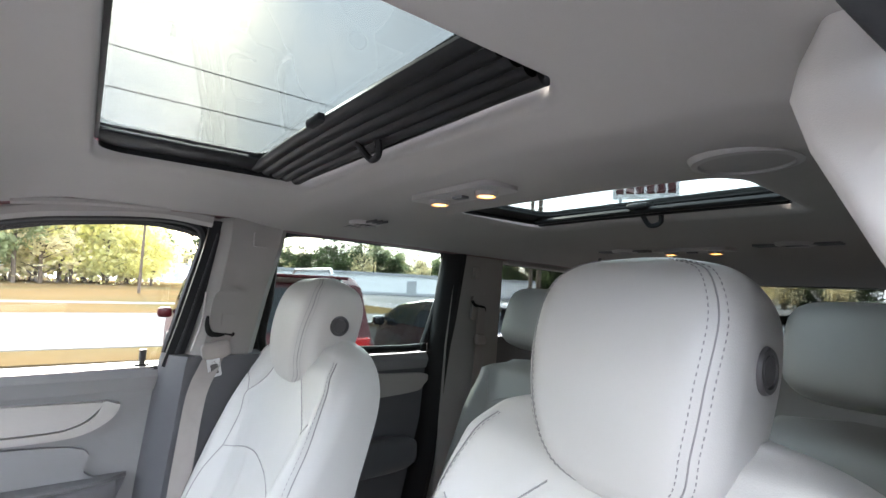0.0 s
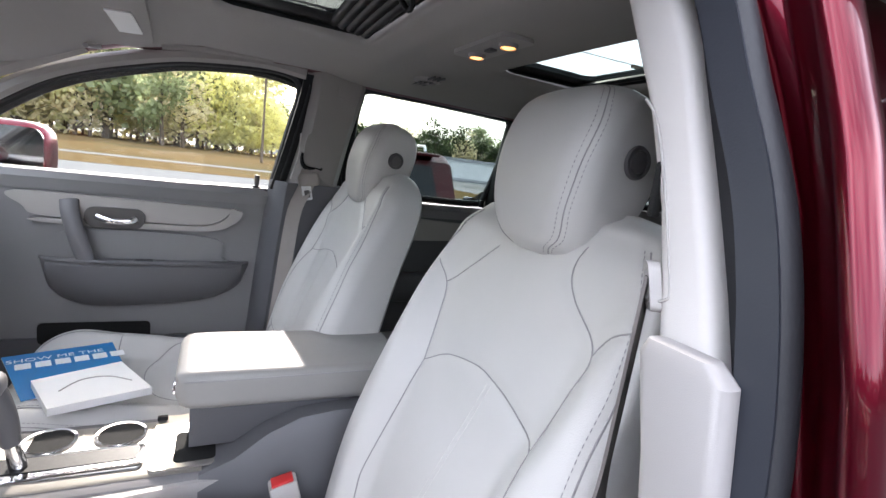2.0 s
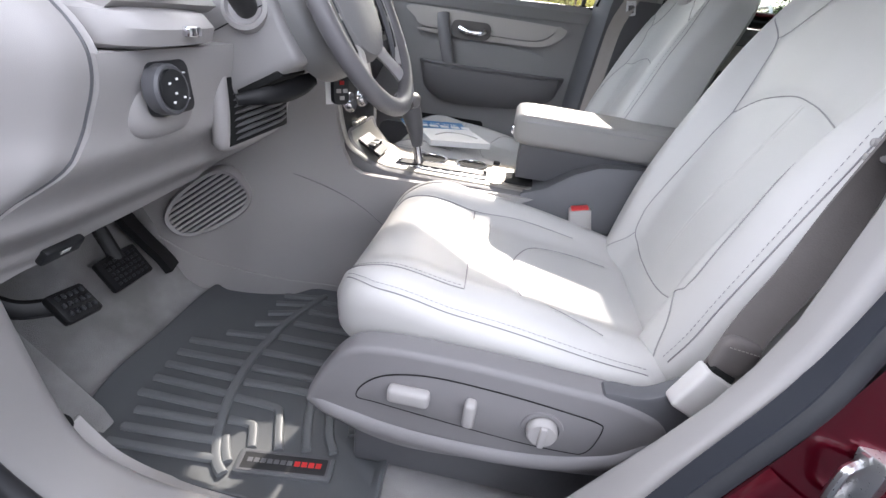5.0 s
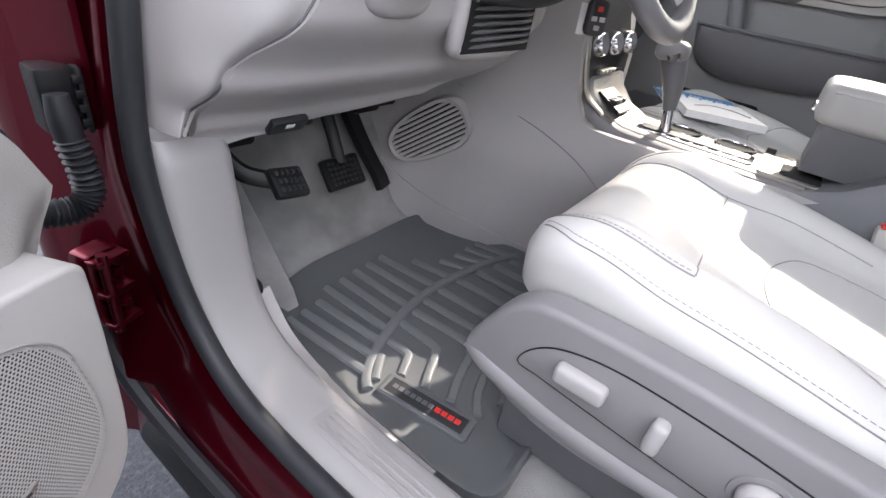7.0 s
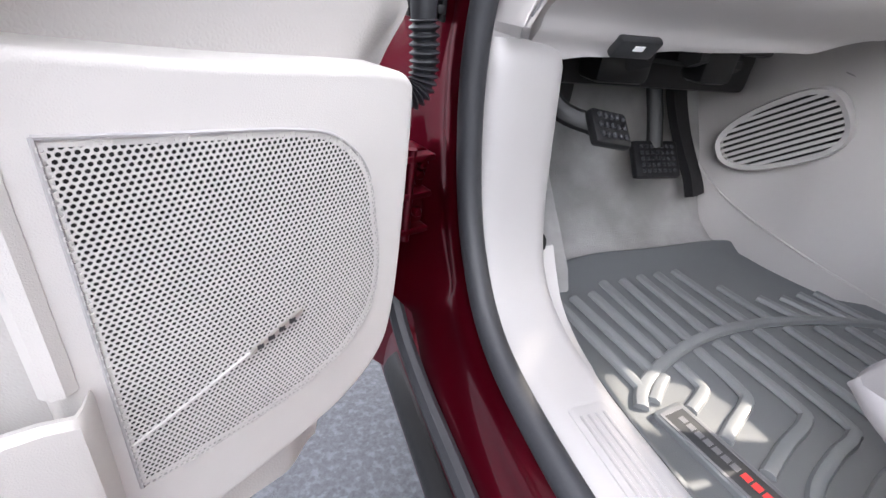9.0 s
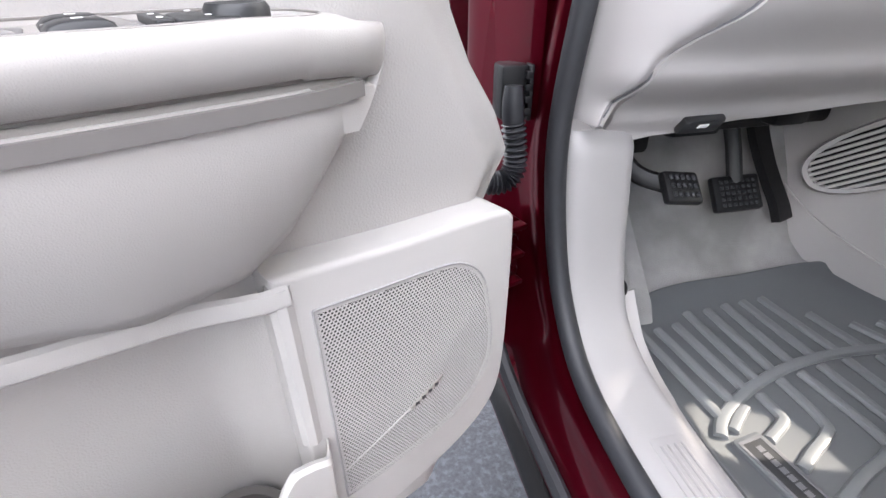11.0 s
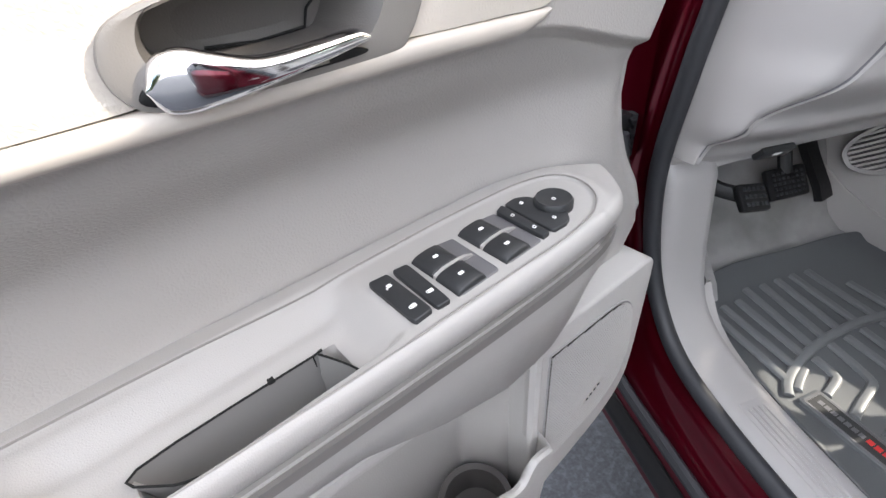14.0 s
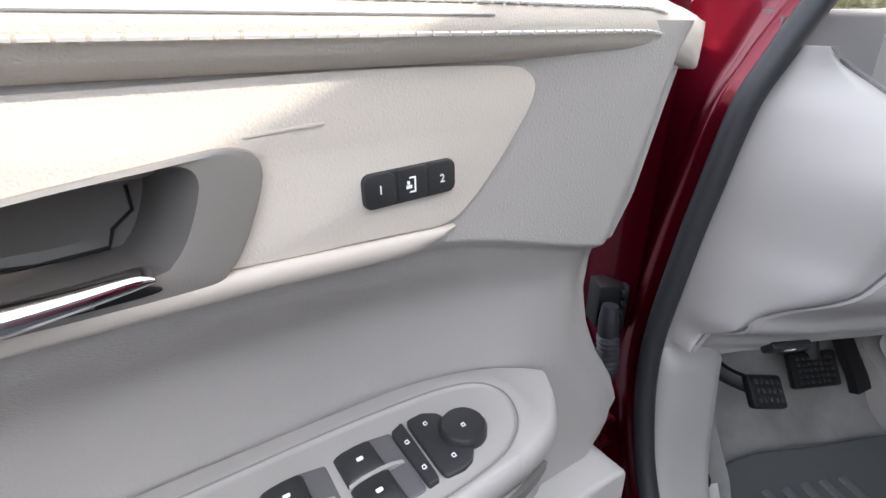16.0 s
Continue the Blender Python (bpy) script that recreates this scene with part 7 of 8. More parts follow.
def ledge_z(u):
    """The step under the insert, falling towards the hinge."""
    return smooth(u, (0.08, 1.056), (0.133, 1.069), (0.188, 1.084), (0.23, 1.097), (0.265, 1.107), (0.30, 1.113), (0.37, 1.1175), (0.5, 1.1205), (0.6, 1.123), (0.95, 1.128))


def panel_w(u, z):
    lz = ledge_z(u)
    g = smooth(u, (0.10, 0.10), (0.19, 0.22), (0.27, 0.75), (0.38, 1), (0.95, 1.15))
    low = -0.006 - 0.064 * g * curve(z, (0.97, 0.60), (0.995, 0.68), (1.04, 0.72), (lz, 0)) * curve(z, (0.84, 0.0), (0.95, 1))
    w = low + (0.006 - low) * curve(z, (lz - 0.006, 0), (lz + 0.005, 1))
    w -= 0.036 * curve(u, (0.388, 0), (0.40, 1), (0.535, 1), (0.545, 0)) * curve(z, (1.131, 0), (1.137, 1), (1.168, 1), (1.184, 0))
    w -= 0.02 * curve(u - edge_u(z), (0.0, 1), (0.05, 0))
    w -= 0.05 * curve(u, (0.305, 0), (0.35, 1)) * curve(z, (0.80, 1), (0.83, 0))
    return w


def panel_point(k, v):
    z, u = 1.1, 0.5
    for _ in range(6):
        lz = ledge_z(u)
        z = line(v, (0, 0.42), (0.60, lz - 0.06), (0.70, lz - 0.012), (0.84, lz + 0.008), (1, 1.235))
        u = edge_u(z) + (0.95 - edge_u(z)) * k
    return D(u, z, panel_w(u, z))


us = [0, 0.003, 0.006, 0.012, 0.02] + span(0.03, 1, 90)
vs = span(0, 0.60, 58)[:-1] + span(0.60, 0.70, 12)[:-1] + span(0.70, 0.84, 14)[:-1] + span(0.84, 1, 22)
part("panel", sheet(panel_point, us, vs, 0.02, -DN), M_PAD, door, "", 50)
part("outer_skin", prism([(-0.02, 0.35), (-0.03, 1.25), (1.0, 1.25), (1.05, 0.9), (1.02, 0.35)], -0.19, -0.14, DM, 0.01), M_PAINT, door, "dark red outer skin")
part("inner_shell", prism([(0.06, 0.42), (0.06, 1.21), (0.97, 1.21), (0.97, 0.42)], -0.14, -0.095, DM), M_PAINT, door, "dark red inner shell")
part("edge_seal", tube([D(edge_u(z) - 0.004, z, -0.045) for z in span(0.45, 1.24, 40)], 0.006, 6), M_RUBBER, door, "black edge seal")

# padded top with two rows of stitching
top = []
prof = [(-0.002, 1.2135), (0.010, 1.2155), (0.018, 1.222), (0.021, 1.232), (0.017, 1.244), (0.004, 1.256), (-0.03, 1.264), (-0.09, 1.262), (-0.12, 1.25), (-0.12, 1.21)]
for u in [0.012, 0.016, 0.024, 0.04] + span(0.06, 0.95, 60):
    e = curve(u, (0.0, 0.0), (0.06, 0.45), (0.16, 0.8), (0.28, 1))
    drop = 0.016 * (1 - curve(u, (0.0, 0), (0.14, 1)))
    top.append([D(u, z - drop - (z - 1.2135) * 0.15 * (1 - e), w * (e if w > 0 else 1) - 0.02 * (1 - e)) for w, z in prof])
part("upper_pad", loft(top), M_TOPPAD, door, "soft stitched top pad", 60)
for zz, ww, r in ((1.2285, 0.0212, 0.0011), (1.2425, 0.0178, 0.0009)):
    run = [D(u, zz - 0.016 * (1 - curve(u, (0.0, 0), (0.14, 1))), (ww + 0.0004) * curve(u, (0.0, 0.0), (0.06, 0.45), (0.16, 0.8), (0.28, 1)) - 0.02 * (1 - curve(u, (0.0, 0.0), (0.06, 0.45), (0.16, 0.8), (0.28, 1)))) for u in span(0.10, 0.93, 90)]
    part("stitching", stitch(run, 0.0075, 0.0016, r), M_THREAD, door, "pale thread", kind="stuff")
part("pad_seam", tube([D(u, 1.2365, 0.0198) for u in span(0.27, 0.93, 40)], 0.0007, 5), M_SEAM, door)

# beige insert with its lower lip
ins = [(p.x, p.y) for p in spline([(0.2285, 1.195, 0), (0.234, 1.208, 0), (0.258, 1.2125, 0), (0.345, 1.214, 0), (0.46, 1.212, 0), (0.7, 1.210, 0), (0.94, 1.208, 0), (0.94, 1.141, 0), (0.7, 1.138, 0), (0.545, 1.1365, 0), (0.540, 1.142, 0), (0.540, 1.158, 0), (0.528, 1.167, 0), (0.48, 1.176, 0), (0.43, 1.182, 0), (0.402, 1.183, 0), (0.393, 1.177, 0), (0.401, 1.155, 0), (0.411, 1.1375, 0), (0.402, 1.1335, 0), (0.33, 1.1305, 0), (0.291, 1.1295, 0), (0.269, 1.143, 0), (0.245, 1.17, 0)], 6, True)]
part("insert", prism(ins, -0.004, 0.0085, DM, 0.004, 3), M_BEIGE, door, "pale beige vinyl insert")
lip = []
for u in span(0.284, 0.32, 12)[:-1] + span(0.32, 0.95, 44):
    z1 = smooth(u, (0.284, 1.1275), (0.33, 1.1297), (0.41, 1.1333), (0.55, 1.1357), (0.95, 1.140))
    z0 = z1 - 0.002 - (z1 - 0.002 - ledge_z(u)) * smooth(u, (0.284, 0.0), (0.296, 0.5), (0.32, 1.0), (0.4, 1.0))
    k = smooth(u, (0.284, 0.75), (0.30, 0.9), (0.34, 1), (0.4, 1))
    lip.append([D(u, z1, 0.0), D(u, z1 - 0.0003, 0.0085 * k), D(u, z1 - 0.0012, 0.0108 * k), D(u, z1 - (z1 - z0) * 0.35, 0.0125 * k), D(u, z0 + (z1 - z0) * 0.3, 0.0118 * k), D(u, z0 + (z1 - z0) * 0.12, 0.009 * k), D(u, z0 + (z1 - z0) * 0.02, 0.004 * k), D(u, z0, -0.01)])
part("insert_lip", loft(lip), M_LIP, door, "smooth beige lip", 60)

# inner handle: bezel, sunk cup and chrome lever
bz = [(p.x, p.y) for p in spline([(0.397, 1.1875, 0), (0.386, 1.178, 0), (0.395, 1.152, 0), (0.406, 1.1355, 0), (0.420, 1.1295, 0), (0.48, 1.1292, 0), (0.53, 1.1325, 0), (0.545, 1.142, 0), (0.546, 1.158, 0), (0.532, 1.170, 0), (0.48, 1.179, 0), (0.43, 1.185, 0)], 6, True)]
c0 = (0.472, 1.155)
sc = lambda lp, k, kz=None: [(c0[0] + (a - c0[0]) * k, c0[1] + (b - c0[1]) * (kz or k)) for a, b in lp]
rings = [[D(a, b, 0.004) for a, b in bz], [D(a, b, 0.0115) for a, b in sc(bz, 0.985)], [D(a, b, 0.0125) for a, b in sc(bz, 0.94, 0.92)], [D(a + 0.004, b + 0.0045, 0.0115) for a, b in sc(bz, 0.74, 0.74)], ]
part("handle_bezel", loft(rings, cap=False), M_TAUPE, door, "taupe handle bezel", 50)
# cup split from the bezel and darkened: the recess's shade is in its colour
cup = [[D(a + 0.004, b + 0.0045, 0.0115) for a, b in sc(bz, 0.74, 0.74)], [D(a + 0.006, b + 0.0042, 0.002) for a, b in sc(bz, 0.66, 0.68)], [D(a + 0.008, b + 0.004, -0.022) for a, b in sc(bz, 0.58, 0.60)], [D(a + 0.01, b + 0.003, -0.024) for a, b in sc(bz, 0.3, 0.3)]]
part("handle_cup", loft(cup, cap=False), M_CUP, door, "sunk cup, recess shade in its dark brown", 50)
part("cup_floor", prism(sc(bz, 0.62, 0.64), -0.027, -0.0235, DM @ Matrix.Translation((0.009, 0.003, 0))), M_CUP, door)
part("cup_joint", tube([D(a, b, -0.0205) for a, b in [(0.437, 1.171), (0.437, 1.160), (0.446, 1.153), (0.449, 1.145), (0.475, 1.1435), (0.50, 1.146)]], 0.0008, 5), M_HOLE, door)
lev = []
edge_t = spline([(0, 1.1440, 0), (0.06, 1.1466, 0), (0.3, 1.1462, 0), (0.55, 1.1466, 0), (0.72, 1.1520, 0), (0.84, 1.1562, 0), (0.94, 1.1540, 0), (1.0, 1.1440, 0)], 6)
edge_b = spline([(0, 1.1405, 0), (0.06, 1.1388, 0), (0.3, 1.1362, 0), (0.55, 1.1335, 0), (0.75, 1.1315, 0), (0.88, 1.1310, 0), (0.96, 1.1340, 0), (1.0, 1.1425, 0)], 6)
for k in span(0, 1, 48):
    u = 0.436 + 0.100 * k
    zt, zl = line(k, *[(p.x, p.y) for p in edge_t]), line(k, *[(p.x, p.y) for p in edge_b])
    zc, hz = (zt + zl) / 2, max(0.0008, (zt - zl) / 2)
    wc = 0.013 + 0.004 * math.sin(k * 3.0)
    lev.append([D(u, zc + hz * math.copysign(abs(math.cos(a)) ** 0.8, math.cos(a)), wc + 0.0065 * (0.45 + 0.55 * min(1, (1 - k) * 6)) * math.sin(a)) for a in [2 * math.pi * j / 24 for j in range(24)]])
part("door_handle", loft(lev), M_CHROME, door, "chrome lever handle", 60)
part("lever_tray", prism([(p.x, p.y) for p in spline([(0.436, 1.134, 0), (0.48, 1.1335, 0), (0.53, 1.1355, 0), (0.538, 1.142, 0), (0.52, 1.146, 0), (0.45, 1.1395, 0)], 5, True)], 0.008, 0.0135, DM, 0.001), M_BLACK, door)
for uu in (0.462, 0.476):
    part("lock_mark", box((0.009, 0.005, 0.001), (uu, 1.1372, 0.0138), m=DM), M_TAUPE, door)

part("insert_crease", tube([D(u, 1.1905 + (0.392 - u) * 0.06, 0.0082 + 0.0004 * (0.392 - u) / 0.035) for u in span(0.392, 0.357, 8)], 0.0009, 6), M_LIP, door)

# memory buttons
part("memory_plate", prism(rounded(0.2862, 1.1482, 0.3418, 1.1668, 0.0048, 5), 0.006, 0.0108, DM @ Matrix.Translation((0.314, 1.158, 0)) @ Matrix.Rotation(radians(-1.5), 4, "Z") @ Matrix.Translation((-0.314, -1.158, 0)), 0.001, 2), M_BUTTON, door, "black rubber plate")
for k, ch in enumerate(("1", "", "2")):
    u1 = 0.3415 - 0.0185 * k
    poly = rounded(u1 - 0.0178, 1.1485, u1, 1.1665, 0.0045 if k != 1 else 0.0012, 4)
    tilt = Matrix.Translation((0.314, 1.158, 0)) @ Matrix.Rotation(radians(-1.5), 4, "Z") @ Matrix.Translation((-0.314, -1.158, 0))
    b = part("memory_button", prism(poly, 0.006, 0.0115, DM @ tilt, 0.001, 2), M_BUTTON, door, "black rubber button")
    if ch:
        cu = bpy.data.curves.new("digit", "FONT")
        cu.body, cu.size, cu.align_x, cu.align_y, cu.extrude = ch, 0.0065, "CENTER", "CENTER", 0.0002
        tx = new("digit", cu)
        tx.matrix_world = basis(D(u1 - 0.0089, 1.1575, 0.0118), -DU, (0, 0, 1), DN)
        deps = bpy.context.evaluated_depsgraph_get()
        me = bpy.data.meshes.new_from_object(tx.evaluated_get(deps))
        me.transform(tx.matrix_world)
        bpy.data.objects.remove(tx)
        me.materials.clear()
        me.materials.append(M_MARK)
        dg = new("digit", me)
        dg.parent = b
    else:
        for du, dz, a, c in ((0.0068, -0.001, 0.0034, 0.0018), (0.0104, 0.0, 0.0009, 0.0082), (0.0088, 0.0038, 0.0034, 0.0008), (0.0088, -0.0038, 0.0034, 0.0008), (0.0064, 0.0012, 0.0014, 0.0018)):
            part("symbol", box((a, c, 0.0004), (u1 - du, 1.1575 + dz, 0.0117), m=DM), M_MARK, b)

# armrest: one long moulding with a grab pocket
wmin = lambda u: smooth(u, (0.187, 0.0005), (0.191, -0.004), (0.198, -0.010), (0.21, -0.0165), (0.225, -0.0225), (0.26, -0.0315), (0.309, -0.039), (0.363, -0.042), (0.413, -0.044), (0.497, -0.047), (0.56, -0.051), (0.613, -0.057), (0.95, -0.07))
wmax = lambda u: smooth(u, (0.187, 0.002), (0.190, 0.009), (0.197, 0.0215), (0.208, 0.036), (0.224, 0.050), (0.245, 0.060), (0.28, 0.0665), (0.35, 0.068), (0.47, 0.063), (0.62, 0.055), (0.95, 0.04))
zbot = lambda u: line(u, (0.183, 0.955), (0.22, 0.925), (0.25, 0.897), (0.29, 0.857), (0.32, 0.838), (0.377, 0.831), (0.444, 0.848), (0.512, 0.878), (0.7, 0.89), (0.95, 0.9))


PLATE = spline([(0.95, -0.052, 0), (0.614, -0.0375, 0), (0.5, -0.0305, 0), (0.37, -0.0272, 0), (0.305, -0.0228, 0), (0.273, -0.0190, 0), (0.255, -0.0140, 0), (0.2445, -0.006, 0), (0.239, 0.004, 0), (0.2385, 0.0145, 0), (0.2425, 0.0265, 0), (0.2505, 0.0385, 0), (0.262, 0.0475, 0), (0.277, 0.0545, 0), (0.30, 0.0587, 0), (0.335, 0.0603, 0), (0.43, 0.0575, 0), (0.5, 0.056, 0), (0.62, 0.050, 0), (0.95, 0.034, 0)], 8)
PLATE_XY = np.array([(p.x, p.y) for p in PLATE])


def plate_depth(u, w):
    """Distance inside (+) or outside (-) the step round the switch plate."""
    a, b = PLATE_XY[:-1], PLATE_XY[1:]
    e, q = b - a, np.array((u, w)) - a
    t = np.clip((q * e).sum(1) / (e * e).sum(1), 0, 1)
    d = float(np.sqrt((((q - e * t[:, None])) ** 2).sum(1).min()))
    return d if inside([(p.x, p.y) for p in PLATE], u, w) else -d


def inside(poly, x, y):
    c = False
    for (ax, ay), (bx, by) in zip(poly, poly[1:] + poly[:1]):
        if (ay > y) != (by > y) and x < (bx - ax) * (y - ay) / (by - ay) + ax:
            c = not c
    return c


def arm_z(u, w):
    z = 0.982 - 0.010 * curve(u, (0.187, 1), (0.25, 0.2), (0.3, 0))
    d = plate_depth(u, w)
    z -= 0.0030 * curve(d, (-0.0012, 0), (0.0030, 1)) + 0.0022 * curve(d, (-0.022, 1), (-0.006, 0)) * curve(u, (0.24, 1), (0.30, 0))
    z -= 0.020 * curve(u, (0.455, 0), (0.490, 1), (0.64, 1), (0.69, 0)) * curve(w, (-0.036, 0), (-0.010, 0.8), (0.006, 1), (0.040, 1), (0.050, 0))
    z -= 0.045 * curve(u, (0.492, 0), (0.502, 1), (0.613, 1), (0.618, 0)) * curve(w, (0.0045, 0), (0.0072, 1), (0.038, 1), (0.046, 0))
    return z


arm = []
ust = [0.1872, 0.1878, 0.1886, 0.1896, 0.191, 0.193, 0.1955, 0.198, 0.201] + span(0.2045, 0.232, 14) + span(0.2335, 0.29, 40) + span(0.296, 0.45, 20) + span(0.453, 0.70, 74)[1:] + span(0.71, 0.95, 14)
for u in ust:
    a, b, zb = wmin(u), wmax(u), zbot(u)
    k = max(0.08, min(1.0, (b - a) / 0.055))
    z0 = arm_z(u, a)
    ws = [a + (b - 0.0075 * k - a) * i / 52 for i in range(1, 53)]
    ring = [D(u, z0 - 0.03 * k, a - 0.004 * k), D(u, z0 - 0.008 * k, a - 0.001 * k), D(u, z0 - 0.002 * k, a + 0.001 * k)]
    ring += [D(u, arm_z(u, w), w) for w in ws]
    zt = arm_z(u, b - 0.004 * k) if u < 0.27 else 0.982
    ring += [D(u, zt + p * k, b + q * k) for p, q in ((-0.0004, -0.0052), (-0.0016, -0.0028), (-0.005, -0.0002), (-0.012, 0.001), (-0.022, -0.001), (-0.029, -0.006), (-0.031, -0.014), (-0.0335, -0.014), (-0.035, -0.005))]
    ring += [D(u, max(zb + 0.012, zt - 0.06 * k), b - 0.004 * k), D(u, zb + 0.018 * k, b - 0.012 * k), D(u, zb + 0.004, b - 0.024 * k), D(u, zb, b - 0.04 * k), D(u, zb + 0.004, a - 0.006 * k)]
    arm.append(ring)
part("armrest", loft(arm), M_ARMREST, door, "light grey moulded armrest with a grab pocket", 48)
part("armrest_joint", tube([D(u, 0.9455, wmax(u) - 0.0105) for u in span(0.24, 0.94, 40)], 0.0045, 6), M_TAUPE, door)
part("armrest_band", strap([D(u, 0.9415, wmax(u) - 0.0035) for u in span(0.235, 0.945, 50)], 0.0088, 0.004, (0, 0, 1)), M_BAND, door, "brown grey band", 60)
loopj = [D(p.x, arm_z(p.x, p.y) + 0.0003, p.y) for p in PLATE if p.x < 0.945]
part("plate_joint", tube(loopj, 0.0008, 5), M_TAUPE, door)
mouth = [(0.6165, 0.0070), (0.5105, 0.0062), (0.5060, 0.0075), (0.4945, 0.0350), (0.500, 0.0415), (0.560, 0.0405), (0.590, 0.0360), (0.608, 0.0270)]
mouth = [(p.x, p.y) for p in spline([(a, b, 0) for a, b in mouth], 4, True)]
low = [(0.556 + (a - 0.556) * 0.93, 0.023 + (b - 0.023) * 0.86) for a, b in mouth]
part("pocket_liner", loft([[DT @ Vector((a, b, z)) for a, b in lp] for lp, z in ((mouth, 0.9622), (low, 0.944), (low, 0.924), ([(0.556 + (a - 0.556) * 0.1, 0.023) for a, b in mouth], 0.9235))], cap=False), M_LINER, door, "grey pocket liner", 40)
part("liner_joint", tube([DT @ Vector((a, b, 0.9625)) for a, b in mouth + mouth[:1]], 0.0008, 5), M_HOLE, door)
part("liner_corner", tube([DT @ Vector((0.5095, 0.0068, z)) for z in span(0.9625, 0.93, 4)], 0.0006, 5), M_HOLE, door)
part("pocket_notch", box((0.004, 0.003, 0.003), (0.538, 0.0052, 0.9630), m=DT), M_HOLE, door)


DS = DT @ Matrix.Translation((0, 0.002, 0))             # the switch plate
DK = DT @ Matrix.Translation((0.003, 0.0045, 0))         # the mirror switches


def quad(pts, z0, z1, name, mat, bev=0.0012, m=DS):
    return part(name, prism(pts, z0, z1, m, bev, 3), mat, door, "black switch" if mat is M_BUTTON else "")


def soft(pts, r=0.15, n=3):
    """Round a polygon's corners a little."""
    out = []
    k = len(pts)
    for i in range(k):
        p, a, b = Vector(pts[i]), Vector(pts[i - 1]), Vector(pts[(i + 1) % k])
        q0, q1 = p.lerp(a, r), p.lerp(b, r)
        for j in range(n + 1):
            t = j / n
            out.append(tuple((q0.lerp(p, t)).lerp(p.lerp(q1, t), t)))
    return out


Zs = 0.9795
lockb = quad(soft([(0.4545, -0.008), (0.4385, -0.006), (0.4385, 0.044), (0.4545, 0.045)], 0.12), Zs - 0.004, Zs + 0.0035, "lock_switch", M_BUTTON)
quad(soft([(0.4345, -0.007), (0.4215, -0.005), (0.4245, 0.046), (0.4360, 0.045)], 0.14), Zs - 0.004, Zs + 0.0030, "child_lock_switch", M_BUTTON)
for dx in (0.0, -0.0465):
    quad(soft([(0.4165 + dx, -0.006), (0.395 + dx, -0.010), (0.376 + dx, -0.006), (0.378 + dx, 0.046), (0.4165 + dx, 0.0465)], 0.08), Zs - 0.003, Zs + 0.0004, "switch_well", M_WELL)
    part("switch_rib", loft([[DS @ Vector((u + dx, w, z)) for w, z in ((0.0186, Zs - 0.001), (0.0186, Zs + h), (0.0214, Zs + h), (0.0214, Zs - 0.001))] for u, h in ((0.417, 0.0026), (0.408, 0.0048), (0.396, 0.0050), (0.388, 0.0040), (0.380, 0.0008))]), M_ARMREST, door)
    for w0, w1 in ((-0.0055, 0.0185), (0.0215, 0.0455)):
        bm = loft([[DS @ Vector((u + dx, w, z)) for w, z in ((w0, Zs - 0.002), (w0, Zs + h - 0.0008), (w0 + 0.0012, Zs + h), (w1 - 0.0012, Zs + h), (w1, Zs + h - 0.0008), (w1, Zs - 0.002))] for u, h in ((0.4175, 0.0012), (0.415, 0.0036), (0.411, 0.0048), (0.402, 0.0054), (0.3955, 0.0050), (0.3925, 0.0036), (0.391, 0.0005))])
        b = part("window_switch", bm, M_BUTTON, door, "black window switch", 60)
        part("symbol", prism(rounded(-0.0022, -0.0014, 0.0022, 0.0014, 0.0008, 3), 0, 0.0004, DS @ Matrix.Translation((0.404 + dx, (w0 + w1) / 2, Zs + 0.0053))), M_MARK, b)
quad(soft([(0.327, -0.006), (0.3165, -0.010), (0.3195, 0.043), (0.328, 0.0435)], 0.12), Zs - 0.004, Zs + 0.0035, "mirror_select", M_BUTTON, m=DK)
quad(soft([(0.3140, -0.010), (0.300, -0.0105), (0.2905, -0.004), (0.286, 0.015), (0.288, 0.036), (0.294, 0.0425), (0.302, 0.045), (0.3165, 0.0435)], 0.2), Zs - 0.004, Zs + 0.0025, "mirror_select", M_BUTTON, m=DK)
kn = DK @ Matrix.Translation((0.2842, 0.0185, Zs - 0.004))
part("mirror_knob", lathe([(0.0165, 0.0), (0.0165, 0.009), (0.0148, 0.0115), (0.0115, 0.0105), (0.001, 0.0095)], kn, 32), M_BUTTON, door, "black round mirror knob")
# printed symbols: padlocks on the lock switches, small marks on the mirror switches
for u, w, kind in ((0.4465, 0.006, 1), (0.4465, 0.033, 0), (0.4295, 0.03, 0)):
    ms = DS @ Matrix.Translation((u, w, Zs + 0.0036))
    part("symbol", prism(rounded(-0.0024, -0.0012, 0.0014, 0.0018, 0.0005, 3), 0, 0.0004, ms), M_MARK, door, "white padlock mark")
    part("symbol", tube([ms @ Vector((x, y, 0.0002)) for x, y in ((0.0012, -0.0008 + 0.002 * kind), (0.0026, -0.0006 + 0.002 * kind), (0.0030, 0.0004 + 0.002 * kind), (0.0026, 0.0012 + 0.002 * kind), (0.0012, 0.0014))], 0.0003, 5), M_MARK, door)
for u, w in ((0.3225, 0.008), (0.3235, 0.031), (0.304, 0.001), (0.303, 0.034), (0.2842, 0.0185)):
    z = Zs + (0.0036 if u != 0.2842 else 0.0058)
    loop = soft([(-0.0014, -0.0018), (0.0014, -0.0014), (0.0014, 0.0016), (-0.0014, 0.0016)], 0.2)
    part("symbol", frame_plate(loop, [(a * 0.6, b * 0.6) for a, b in loop], z, z + 0.0004, DK @ Matrix.Translation((u, w, 0))), M_MARK, door, "white mirror mark")

